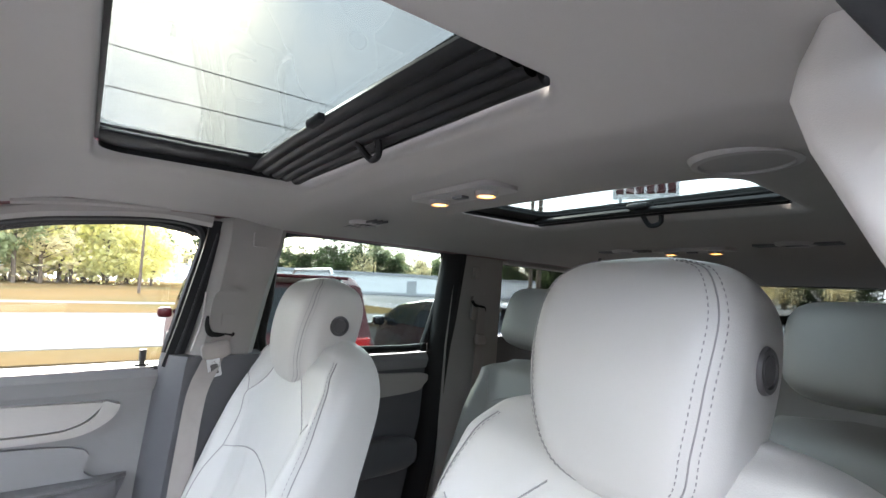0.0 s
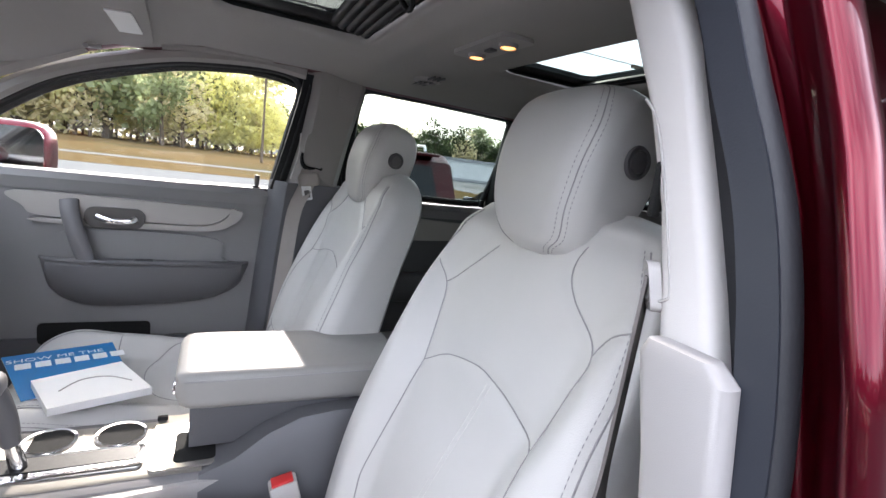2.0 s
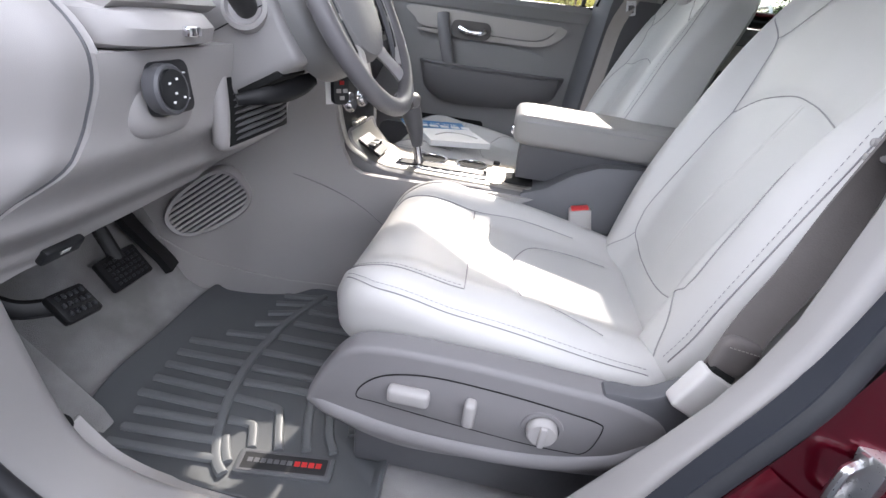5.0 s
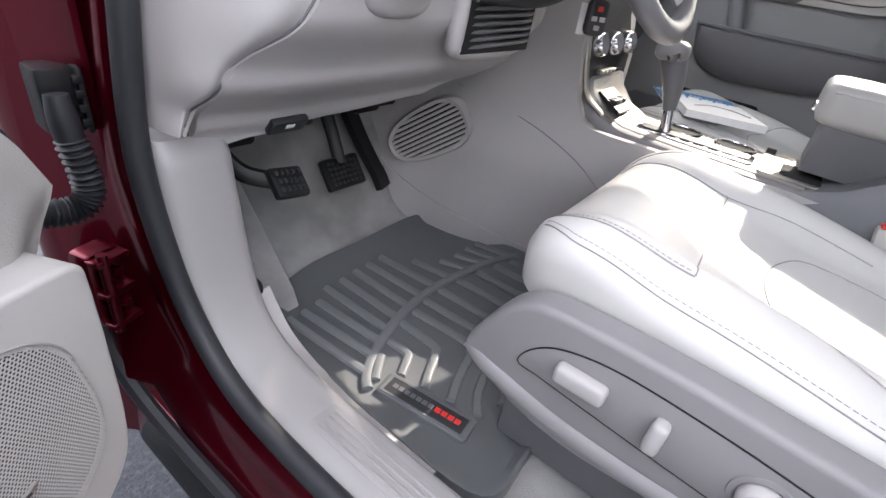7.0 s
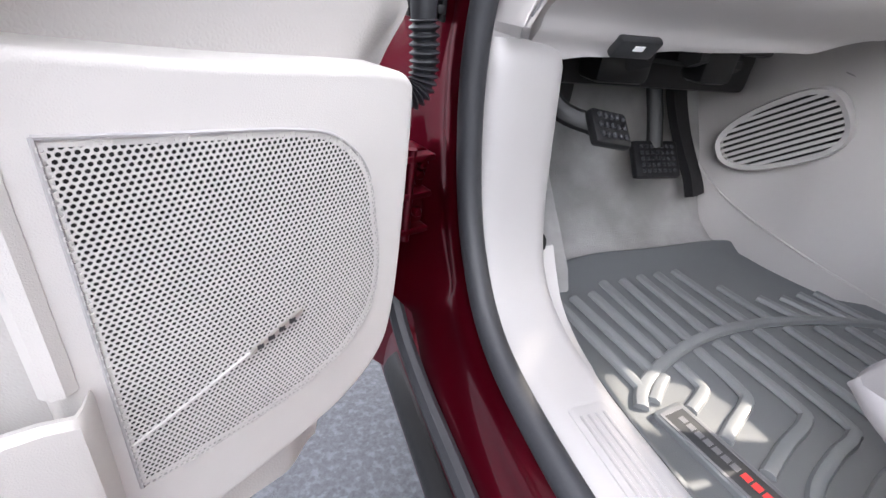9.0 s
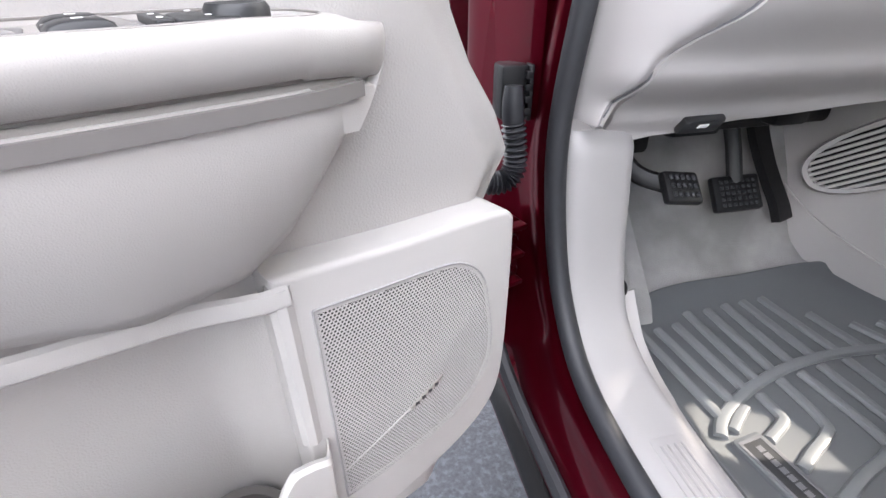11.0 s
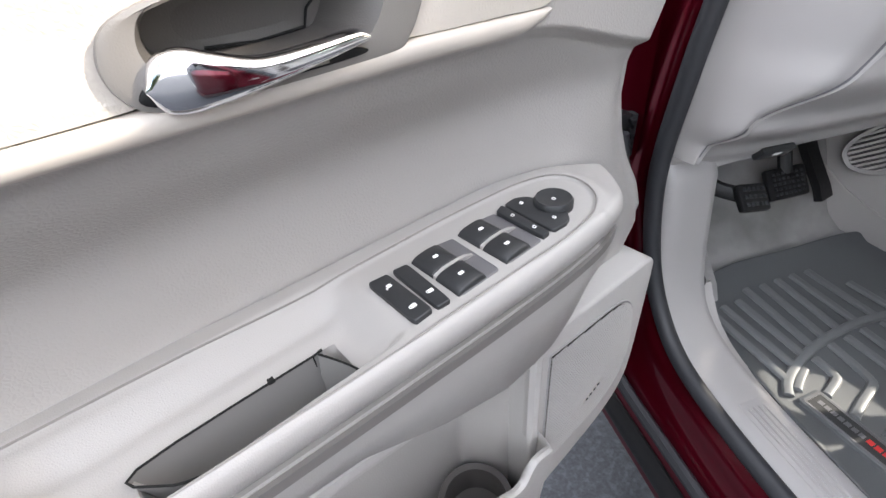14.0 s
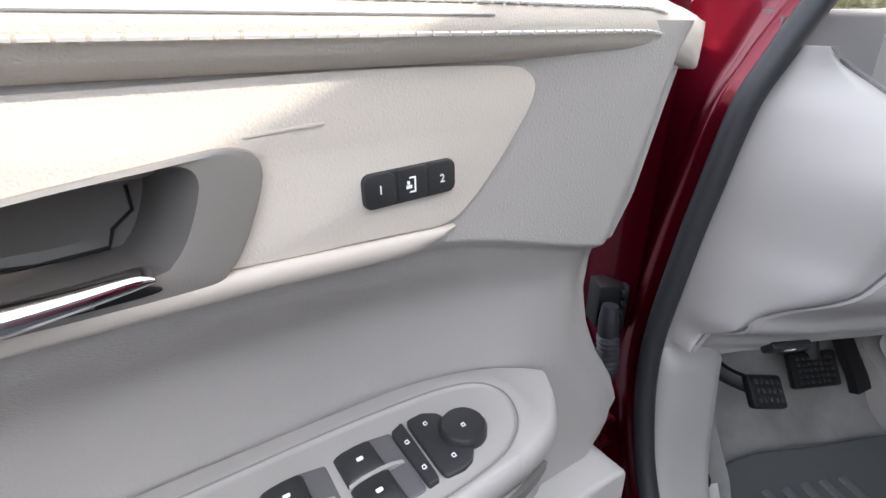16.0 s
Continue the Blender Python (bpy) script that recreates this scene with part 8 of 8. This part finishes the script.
# speaker surround with perforated grille
sur = [(p.x, p.y) for p in spline([(0.306, 0.823, 0), (0.20, 0.812, 0), (0.098, 0.805, 0), (0.070, 0.797, 0), (0.065, 0.775, 0), (0.065, 0.70, 0), (0.068, 0.61, 0), (0.080, 0.560, 0), (0.115, 0.527, 0), (0.17, 0.507, 0), (0.26, 0.489, 0), (0.306, 0.478, 0)], 6)]
part("speaker_surround", prism(sur, -0.03, 0.0285, DM, 0.015, 5), M_PLASTIC_L, door, "light grey speaker surround")
GR = [(p.x, p.y) for p in spline([(0.279, 0.7845, 0), (0.23, 0.7795, 0), (0.16, 0.7725, 0), (0.130, 0.7625, 0), (0.108, 0.738, 0), (0.099, 0.70, 0), (0.0935, 0.655, 0), (0.100, 0.618, 0), (0.125, 0.588, 0), (0.165, 0.570, 0), (0.22, 0.562, 0), (0.279, 0.559, 0)], 6)]
part("grille_backing", prism([(0.19 + (a - 0.19) * 0.975, 0.672 + (b - 0.672) * 0.97) for a, b in GR], 0.0255, 0.0290, DM), M_HOLE, door, "dark speaker behind the grille")
verts, faces = [], []
pitch = 0.0034
gw = lambda u, z: 0.0318 + 0.0035 * math.sin(math.pi * max(0, min(1, (u - 0.09) / 0.19))) * math.sin(math.pi * max(0, min(1, (z - 0.555) / 0.23)))
row = 0
z = 0.555
while z < 0.79:
    u = 0.09 + (pitch / 2 if row % 2 else 0)
    while u < 0.285:
        if inside(GR, u, z):
            base = len(verts)
            for rad, dw in ((pitch * 0.5774, 0.0), (pitch * 0.385, 0.0), (pitch * 0.385, -0.0006)):
                for k in range(6):
                    a = radians(60 * k + 30)
                    uu, zz = u + rad * math.cos(a), z + rad * math.sin(a)
                    verts.append(tuple(D(uu, zz, gw(uu, zz) + dw)))
            for k in range(6):
                j = (k + 1) % 6
                faces.append((base + k, base + j, base + 6 + j, base + 6 + k))
                faces.append((base + 6 + k, base + 6 + j, base + 12 + j, base + 12 + k))
        u += pitch
    z += pitch * 0.866
    row += 1
me = bpy.data.meshes.new("grille")
me.from_pydata(verts, [], faces)
me.materials.append(M_PLASTIC_L)
gr = new("grille", me)
gr.parent = door
tagged(gr, "perforated light grey speaker grille", kind="stuff")
part("grille_joint", tube([D(a, b, 0.0292) for a, b in [(c[0] + (c[0] - 0.19) * 0.015, c[1] + (c[1] - 0.67) * 0.015) for c in GR + GR[:1]]], 0.0012, 5), M_SEAM, door)
bar = [(0.279, 0.600), (0.24, 0.616), (0.205, 0.632)]
part("badge_strip", tube([D(a, b, gw(a, b) + 0.0008) for a, b in bar], 0.0014, 6, flat=0.5), M_PLASTIC_L, door)
part("badge_plate", prism(soft([(0.207, 0.629), (0.203, 0.634), (0.165, 0.651), (0.168, 0.645)], 0.1), 0.034, 0.0368, DM), M_SATIN, door, "small bright maker's plate, plain bars")
for k in range(4):
    part("badge_bar", box((0.0045, 0.0035, 0.0008), (0.198 - 0.008 * k, 0.6345 + 0.0034 * k, 0.037), m=DM), M_DARK, door)

# map pocket with a scalloped lip
lipz = lambda u: line(u, (0.286, 0.648), (0.295, 0.657), (0.312, 0.664), (0.328, 0.667), (0.338, 0.655), (0.346, 0.640), (0.362, 0.640), (0.385, 0.656), (0.413, 0.668), (0.45, 0.672), (0.95, 0.68))
pk = []
for u in [0.284, 0.288] + span(0.295, 0.47, 40) + span(0.48, 0.95, 16):
    z1 = lipz(u)
    e = curve(u, (0.284, 0.4), (0.30, 1))
    pk.append([D(u, 0.455, 0.006), D(u, 0.46, 0.03), D(u, 0.52, 0.046 * e), D(u, z1 - 0.012, 0.058 * e), D(u, z1 - 0.003, 0.058 * e), D(u, z1, 0.054 * e), D(u, z1 - 0.002, 0.049 * e), D(u, z1 - 0.02, 0.044 * e), D(u, 0.50, 0.03 * e), D(u, 0.455, -0.03)])
part("map_pocket", loft(pk), M_PLASTIC_L, door, "light grey scalloped map pocket", 50)
part("pocket_rim", tube([D(u, line(u, (0.30, 0.808), (0.35, 0.808), (0.44, 0.818), (0.53, 0.832), (0.95, 0.86)), 0.012 + 0.018 * curve(u, (0.30, 1), (0.36, 0))) for u in span(0.295, 0.94, 40)], 0.009, 8, flat=0.5), M_PLASTIC_L, door)
part("pocket_side", tube([D(0.300, z, 0.024) for z in span(0.655, 0.815, 12)], 0.009, 8), M_PLASTIC_L, door)
for u in (0.375,):
    bh = DT @ Matrix.Translation((u, 0.0, 0.50))
    part("bottle_ring", lathe([(0.046, 0.0), (0.046, 0.052), (0.049, 0.058), (0.041, 0.056), (0.038, 0.01), (0.001, 0.008)], bh, 32), M_CUP, door, "dark bottle well")
part("pocket_floor", box((0.64, 0.10, 0.01), (0.63, -0.01, 0.495), m=DT), M_PLASTIC_D, door)


# ---- outside ----
M_ASPHALT = material("dark_asphalt", (0.042, 0.044, 0.050), 0.62, 0.6, 110, 0.006, 130, second=(0.068, 0.072, 0.081), sscale=60, spec=0.25)
M_CONC = material("pale_concrete_road", (0.15, 0.149, 0.146), 0.9, 0.06, 0.4, 0.003, 60, spec=0.0)
M_GRASS = material("dry_winter_grass", (0.105, 0.074, 0.036), 0.95, 0.25, 0.25, 0.02, 30, second=(0.080, 0.068, 0.034), sscale=0.12, spec=0.0)
M_TRUNK = material("tree_bark", (0.10, 0.075, 0.055), 0.9, 0.2, 4, 0.01, 20)
M_WALL_W = material("white_metal_siding", (0.66, 0.66, 0.665), 0.6, 0.04, 0.5, spec=0.1)
M_ROOF = material("grey_metal_roof", (0.30, 0.305, 0.32), 0.6, 0.05, 0.4)
M_CARBLACK = material("black_car_paint", (0.01, 0.01, 0.012), 0.25, 0.1, 3, coat=1.0)
M_CARGLASS = material("dark_car_glass", (0.012, 0.015, 0.018), 0.05, 0.1, 3, rvary=0.02, spec=0.15)
M_CARRED = material("deep_red_car_paint", (0.045, 0.003, 0.004), 0.4, 0.1, 3, coat=0.15, spec=0.2)
M_TYRE = material("tyre_rubber", (0.02, 0.02, 0.02), 0.8, 0.1, 10)
M_TAIL = material("red_lamp_plastic", (0.35, 0.01, 0.01), 0.2, 0.1, 10, coat=0.5)

part("ground", sheet(lambda x, y: Vector((x, y, 0.0 if abs(x) < 9 else 0.0)), [-900, -60, -12, 0, 9.6, 30, 80, 300, 1500], [-900, -200, -40, -10, 0, 10, 40, 200, 900]), M_ASPHALT, None, "dark asphalt of the car park", 0, "ground", kind="structure")
part("road", box((9.2, 400, 0.02), (15.9, 0, 0.01)), M_CONC, None, "sunlit pale concrete road", 0, "road", kind="structure")
part("pavement_lot", box((30, 300, 0.012), (26, -170, 0.014)), M_CONC, None, "pale concrete lot beside the road", 0, "pavement", kind="structure")
part("grass_verge", box((1.6, 120, 0.03), (10.3, 51, 0.015)), M_GRASS, None, "strip of dry grass by the road", 0, "grass", kind="structure")
part("grass_field", box((70, 300, 0.03), (55.5, 135, 0.015)), M_GRASS, None, "field of dry winter grass", 0, "grass", kind="structure")
part("pavement_path", box((1.6, 260, 0.02), (27, 120, 0.025), m=pose(0, 0, 0, 0, 0, -1.5)), M_CONC, None, "pale path across the grass", 0, "path", kind="structure")

# all but evergreen lifted above natural leaf colours to carry haze and backlight
LEAVES = [material("leaf_%s" % n, c, 0.8, 0.25, 0.3) for n, c in (("olive", (0.60, 0.58, 0.30)), ("spring", (0.74, 0.70, 0.30)), ("pine", (0.32, 0.36, 0.20)), ("brown", (0.62, 0.55, 0.34)), ("evergreen", (0.055, 0.075, 0.035)))]


for lm in LEAVES:
    # thin leaves let part of the light through
    n, l = lm.node_tree.nodes, lm.node_tree.links
    tr = n.new("ShaderNodeBsdfTranslucent")
    src = n["Principled BSDF"].inputs["Base Color"].links[0].from_socket
    l.new(src, tr.inputs["Color"])
    mx = n.new("ShaderNodeMixShader")
    mx.inputs["Fac"].default_value = 0.72
    l.new(n["Principled BSDF"].outputs["BSDF"], mx.inputs[1])
    l.new(tr.outputs["BSDF"], mx.inputs[2])
    l.new(mx.outputs["Shader"], n["Material Output"].inputs["Surface"])


def tree(x, y, h, r, leaf, seed, thin=0.0, name="tree"):
    """A tapered trunk with limbs and a crown of many small leaf clumps."""
    rnd = random.Random(seed)
    words = {0: "tree with olive spring foliage", 1: "tree in yellow-green leaf, haze in its bright colour", 2: "tall dark green pine", 3: "bare brown winter tree with few leaves", 4: "dense dark evergreen, partly an unseen light screen"}
    root = thing(name, words[leaf] + " beyond the road", "tree", "trees beyond the road")
    bm = tube(spline([(x, y, 0), (x + rnd.uniform(-.2, .2), y + rnd.uniform(-.2, .2), h * 0.5), (x + rnd.uniform(-.4, .4), y, h * 0.97)], 5), lambda k: 0.02 * h * (1 - 0.85 * k) + 0.02, 6)
    tips = []
    for k in range(20 if leaf == 2 else 18):
        z0 = h * rnd.uniform(0.03 if leaf != 2 else 0.2, 0.92)
        a = rnd.uniform(0, 6.28)
        reach = r * (1.15 - 0.75 * (z0 / h)) * rnd.uniform(0.6, 1.1)
        e = Vector((x + math.cos(a) * reach, y + math.sin(a) * reach, z0 + reach * (0.5 if leaf != 2 else 0.1)))
        mid = Vector((x, y, z0)).lerp(e, 0.5) + Vector((0, 0, 0.08 * reach))
        tube([(x, y, z0), mid, e], lambda q: 0.007 * h * (1 - q) + 0.012, 4, bm)
        tips += [mid, e, mid.lerp(e, 0.5)]
    part("trunk", bm, M_TRUNK, root)
    verts, faces = [], []
    n = int((2000 if leaf != 3 else 1000) * (1 - thin))
    for k in range(n):
        c = rnd.choice(tips) + Vector((rnd.gauss(0, 1), rnd.gauss(0, 1), rnd.gauss(0, 0.8))) * r * 0.26
        s = rnd.uniform(0.12, 0.34) * (h / 10) ** 0.5
        d1 = Vector((rnd.gauss(0, 1), rnd.gauss(0, 1), rnd.gauss(0, 1))).normalized() * s
        d2 = d1.cross(Vector((rnd.gauss(0, 1), rnd.gauss(0, 1), rnd.gauss(0, 1)))).normalized() * s * 0.7
        b = len(verts)
        verts += [c - d1, c + d2, c + d1, c - d2]
        faces.append((b, b + 1, b + 2, b + 3))
    me = bpy.data.meshes.new("crown")
    me.from_pydata([tuple(v) for v in verts], [], faces)
    me.materials.append(LEAVES[leaf])
    ob = new("crown", me)
    ob.parent = root
    return root


rnd = random.Random(5)
protos = []
for k, (leaf, h, r) in enumerate(((0, 8, 3.0), (1, 6.5, 2.8), (2, 11, 2.4), (3, 9, 2.6), (0, 6, 2.6), (3, 7, 2.3), (4, 8, 3.0), (4, 10, 2.8))):
    protos.append(tree(70 + 3 * k, 26 + 6 * k, h, r, leaf, 20 + k))
place0 = [Vector((70 + 3 * k, 26 + 6 * k, 0)) for k in range(8)]


def plant(k, x, y, s, turn):
    m = Matrix.Translation((x, y, 0)) @ Matrix.Rotation(turn, 4, "Z") @ Matrix.Diagonal((s, s, s, 1)) @ Matrix.Translation(-place0[k])
    ob = copy_thing(protos[k], m)
    ob.scale = (s, s, s)
    return ob


# a wood beyond the field, dense to the front, thinner and farther to the rear
for k in range(110):
    y = -6 + 72 * (k / 110) + rnd.uniform(-1.5, 1.5)
    x = 62 + rnd.uniform(0, 12) - 0.18 * max(0, y)
    plant(rnd.choice((0, 0, 1, 3, 4, 5, 5, 2)), x, y, rnd.uniform(0.9, 1.5), rnd.uniform(0, 6.28))
plant(3, 58, 3.2, 0.95, 1.0)
plant(2, 57, 5.0, 0.85, 2.0)
for k in range(170):
    a = radians(-4 - 75 * k / 170 + rnd.uniform(-0.8, 0.8))
    d = rnd.uniform(115, 150)
    plant(rnd.choice((2, 7, 6, 3, 7, 5)), d * math.cos(a), d * math.sin(a), rnd.uniform(0.85, 1.25), rnd.uniform(0, 6.28))


# unseen evergreens added on the near side to darken low light and reflections
for k in range(64):
    a = radians(100 + 165 * k / 64 + rnd.uniform(-1, 1))
    d = rnd.uniform(44, 56)
    plant(rnd.choice((6, 7)), d * math.cos(a), d * math.sin(a), rnd.uniform(0.9, 1.3), rnd.uniform(0, 6.28))


def warehouse(x, y, lx, ly, h, turn, label):
    root = thing("warehouse", label, "building", "far buildings")
    m = pose(x, y, 0, 0, 0, turn)
    part("wall", box((lx, ly, h), (0, 0, h / 2), m=m), M_WALL_W, root)
    part("roof", box((lx + 0.4, ly + 0.4, 0.35), (0, 0, h + 0.17), m=m), M_ROOF, root)
    for k in range(3):
        door = part("door", box((0.15, 1.4, 2.0), (-lx / 2 - 0.03, -ly * 0.3 + ly * 0.3 * k, 1.0), m=m), M_ROOF, root)
    part("base_strip", box((0.1, ly, 0.35), (-lx / 2 - 0.02, 0, 0.17), m=m), M_ROOF, root)
    return root


warehouse(62, -38, 14, 42, 2.6, -14, "long low white metal warehouse with a flat roof")
warehouse(104, -14, 6, 10, 3.2, 0, "white box trailer building by the far road")


def pole(x, y, h, r=0.12):
    root = thing("utility_pole", "grey wooden utility pole with a cross arm", "utility pole", "utility poles")
    part("post", tube([(x, y, 0), (x, y, h)], lambda k: r * (1 - 0.3 * k), 8), M_TRUNK, root)
    part("cross_arm", box((0.1, 1.8, 0.1), (x, y, h - 0.6)), M_TRUNK, root)


pole(13.3, -15.0, 7.5)
pole(40, -3.2, 7, 0.1)
pole(12, 25, 7.6)
pole(11.0, -12, 5.7, 0.08)
pole(6, -40, 8.0)
for a, b, sag in (((12, 25, 5.9), (11.0, -12, 5.15), 0.3), ((12, 25, 7.0), (13.3, -15, 6.9), 0.4), ((13.3, -15, 6.9), (6, -40, 7.5), 0.4)):
    A, B = Vector(a), Vector(b)
    root = thing("overhead_cable", "thin black overhead cable", "cable", "overhead cables")
    part("wire", tube([A.lerp(B, k) - Vector((0, 0, sag * 4 * k * (1 - k))) for k in span(0, 1, 16)], 0.014, 5), M_BLACK, root)

sign = thing("shop_sign", "white sign board with dark red lettering bars on posts", "sign")
c = Vector((12.0, -20.8, 6.55))
sx = Vector((0.87, 0.5, 0)).normalized()
sm = basis(c, sx, (0, 0, 1), sx.cross(Vector((0, 0, 1))))
part("board", box((2.9, 0.95, 0.12), m=sm), M_WALL_W, sign)
for k in range(6):
    part("letter_bar", box((0.34, 0.52, 0.03), (-1.13 + 0.45 * k, 0, 0.07), m=sm), M_CARRED, sign, "dark red bar")
    part("letter_bar", box((0.34, 0.52, 0.03), (-1.13 + 0.45 * k, 0, -0.07), m=sm), M_CARRED, sign, "dark red bar")
for k in (-1.1, 1.1):
    part("post", tube([sm @ Vector((k, -0.4, 0)) - Vector((0, 0, 0)), sm @ Vector((k, -6.5, 0))], 0.08, 8), M_ROOF, sign)


def suv(m, paint, label, length=4.8, width=1.95, h=1.75, rack=True, name="parked_suv"):
    """A parked car; x ahead, from its rear at 0."""
    root = thing(name, label, "car", "parked cars")
    prof = [(0, 0.45), (0.0, 0.95), (0.10, 1.05), (0.28, h - 0.12), (0.45, h - 0.02), (0.45 + 0.3 * length, h), (0.58 * length, h - 0.12), (0.74 * length, 1.05), (0.97 * length, 0.90), (length, 0.7), (length, 0.4), (0.2, 0.35)]
    rings = []
    for w, top in ((-width / 2, 0.0), (-width / 2 + 0.08, 1), (width / 2 - 0.08, 1), (width / 2, 0.0)):
        rings.append([m @ Vector((x, w * (1 - 0.12 * max(0, z - 1.0) / 0.75), z - (0.03 if not top else 0))) for x, z in prof])
    part("body", loft(rings), paint, root, "", 30)
    for sd in (1, -1):
        g = [(0.55, 1.08), (0.62, h - 0.16), (0.55 * length, h - 0.17), (0.68 * length, 1.08)]
        part("side_window", loft([[m @ Vector((x, sd * (width / 2 * (1 - 0.12 * max(0, z - 1.0) / 0.75) + o), z)) for x, z in g] for o in (-0.02, 0.012)]), M_CARGLASS, root, "dark glass")
        for wx in (0.19 * length, 0.80 * length):
            wm = m @ basis((wx, sd * (width / 2 - 0.1), 0.36), (1, 0, 0), (0, 0, 1), (0, sd, 0))
            wheel = part("wheel", lathe([(0.36, -0.1), (0.37, 0.0), (0.36, 0.12), (0.25, 0.125), (0.24, 0.09), (0.001, 0.1)], wm, 24), M_TYRE, root)
            part("rim", lathe([(0.235, 0.09), (0.22, 0.118), (0.06, 0.10), (0.001, 0.12)], wm, 20), M_STEEL, wheel)
        part("mirror", pillow((0.06, 0.10, 0.08), m @ Matrix.Translation((0.66 * length, sd * (width / 2 + 0.1), 1.08)), 4, 4), paint, root)
        part("tail_lamp", box((0.06, 0.28, 0.18), (0.02, sd * (width / 2 - 0.2), 0.93), 0.02, m=m), M_TAIL, root, "red tail lamp")
        if rack:
            part("roof_rail", tube([m @ Vector((x, sd * 0.62, h + (0.08 if 0 < i < 5 else 0.0))) for i, x in enumerate((0.6, 0.7, 1.2, 1.8, 2.3, 2.45))], 0.02, 6), M_STEEL, root)
    rg = [(-0.70, 1.08), (0.70, 1.08), (0.60, h - 0.18), (-0.60, h - 0.18)]
    part("rear_window", loft([[m @ Vector((0.115 + (z - 1.05) * 0.29 - o, y, z)) for y, z in rg] for o in (-0.02, 0.02)]), M_CARGLASS, root, "dark glass")
    part("spoiler", box((0.28, 1.3, 0.04), (0.27, 0, h - 0.04), 0.015, m=m), paint, root)
    part("bumper", box((0.12, width * 0.95, 0.25), (0.0, 0, 0.55), 0.04, m=m), M_BLACK, root)
    wg = [(-0.72, 1.06), (0.72, 1.06), (0.62, h - 0.15), (-0.62, h - 0.15)]
    part("windscreen", loft([[m @ Vector((0.74 * length - (z - 1.05) * 0.16 * length / (h - 1.17) + o, y, z)) for y, z in wg] for o in (-0.03, 0.02)]), M_CARGLASS, root, "dark glass")
    for k in range(5):
        part("letter_bar", box((0.01, 0.09, 0.05), (-0.012, 0.36 - 0.18 * k, 0.92), m=m), M_STEEL, root)


suv(pose(5.15, -1.88, -0.17, 0, 0, -4), M_CARRED, "deep red parked sport utility car with roof rails")
suv(pose(3.95, -4.85, -0.2, 0, 0, -4), M_CARBLACK, "black parked car beside the red one, glinting in the sun", 4.7, 1.85, 1.5, False)
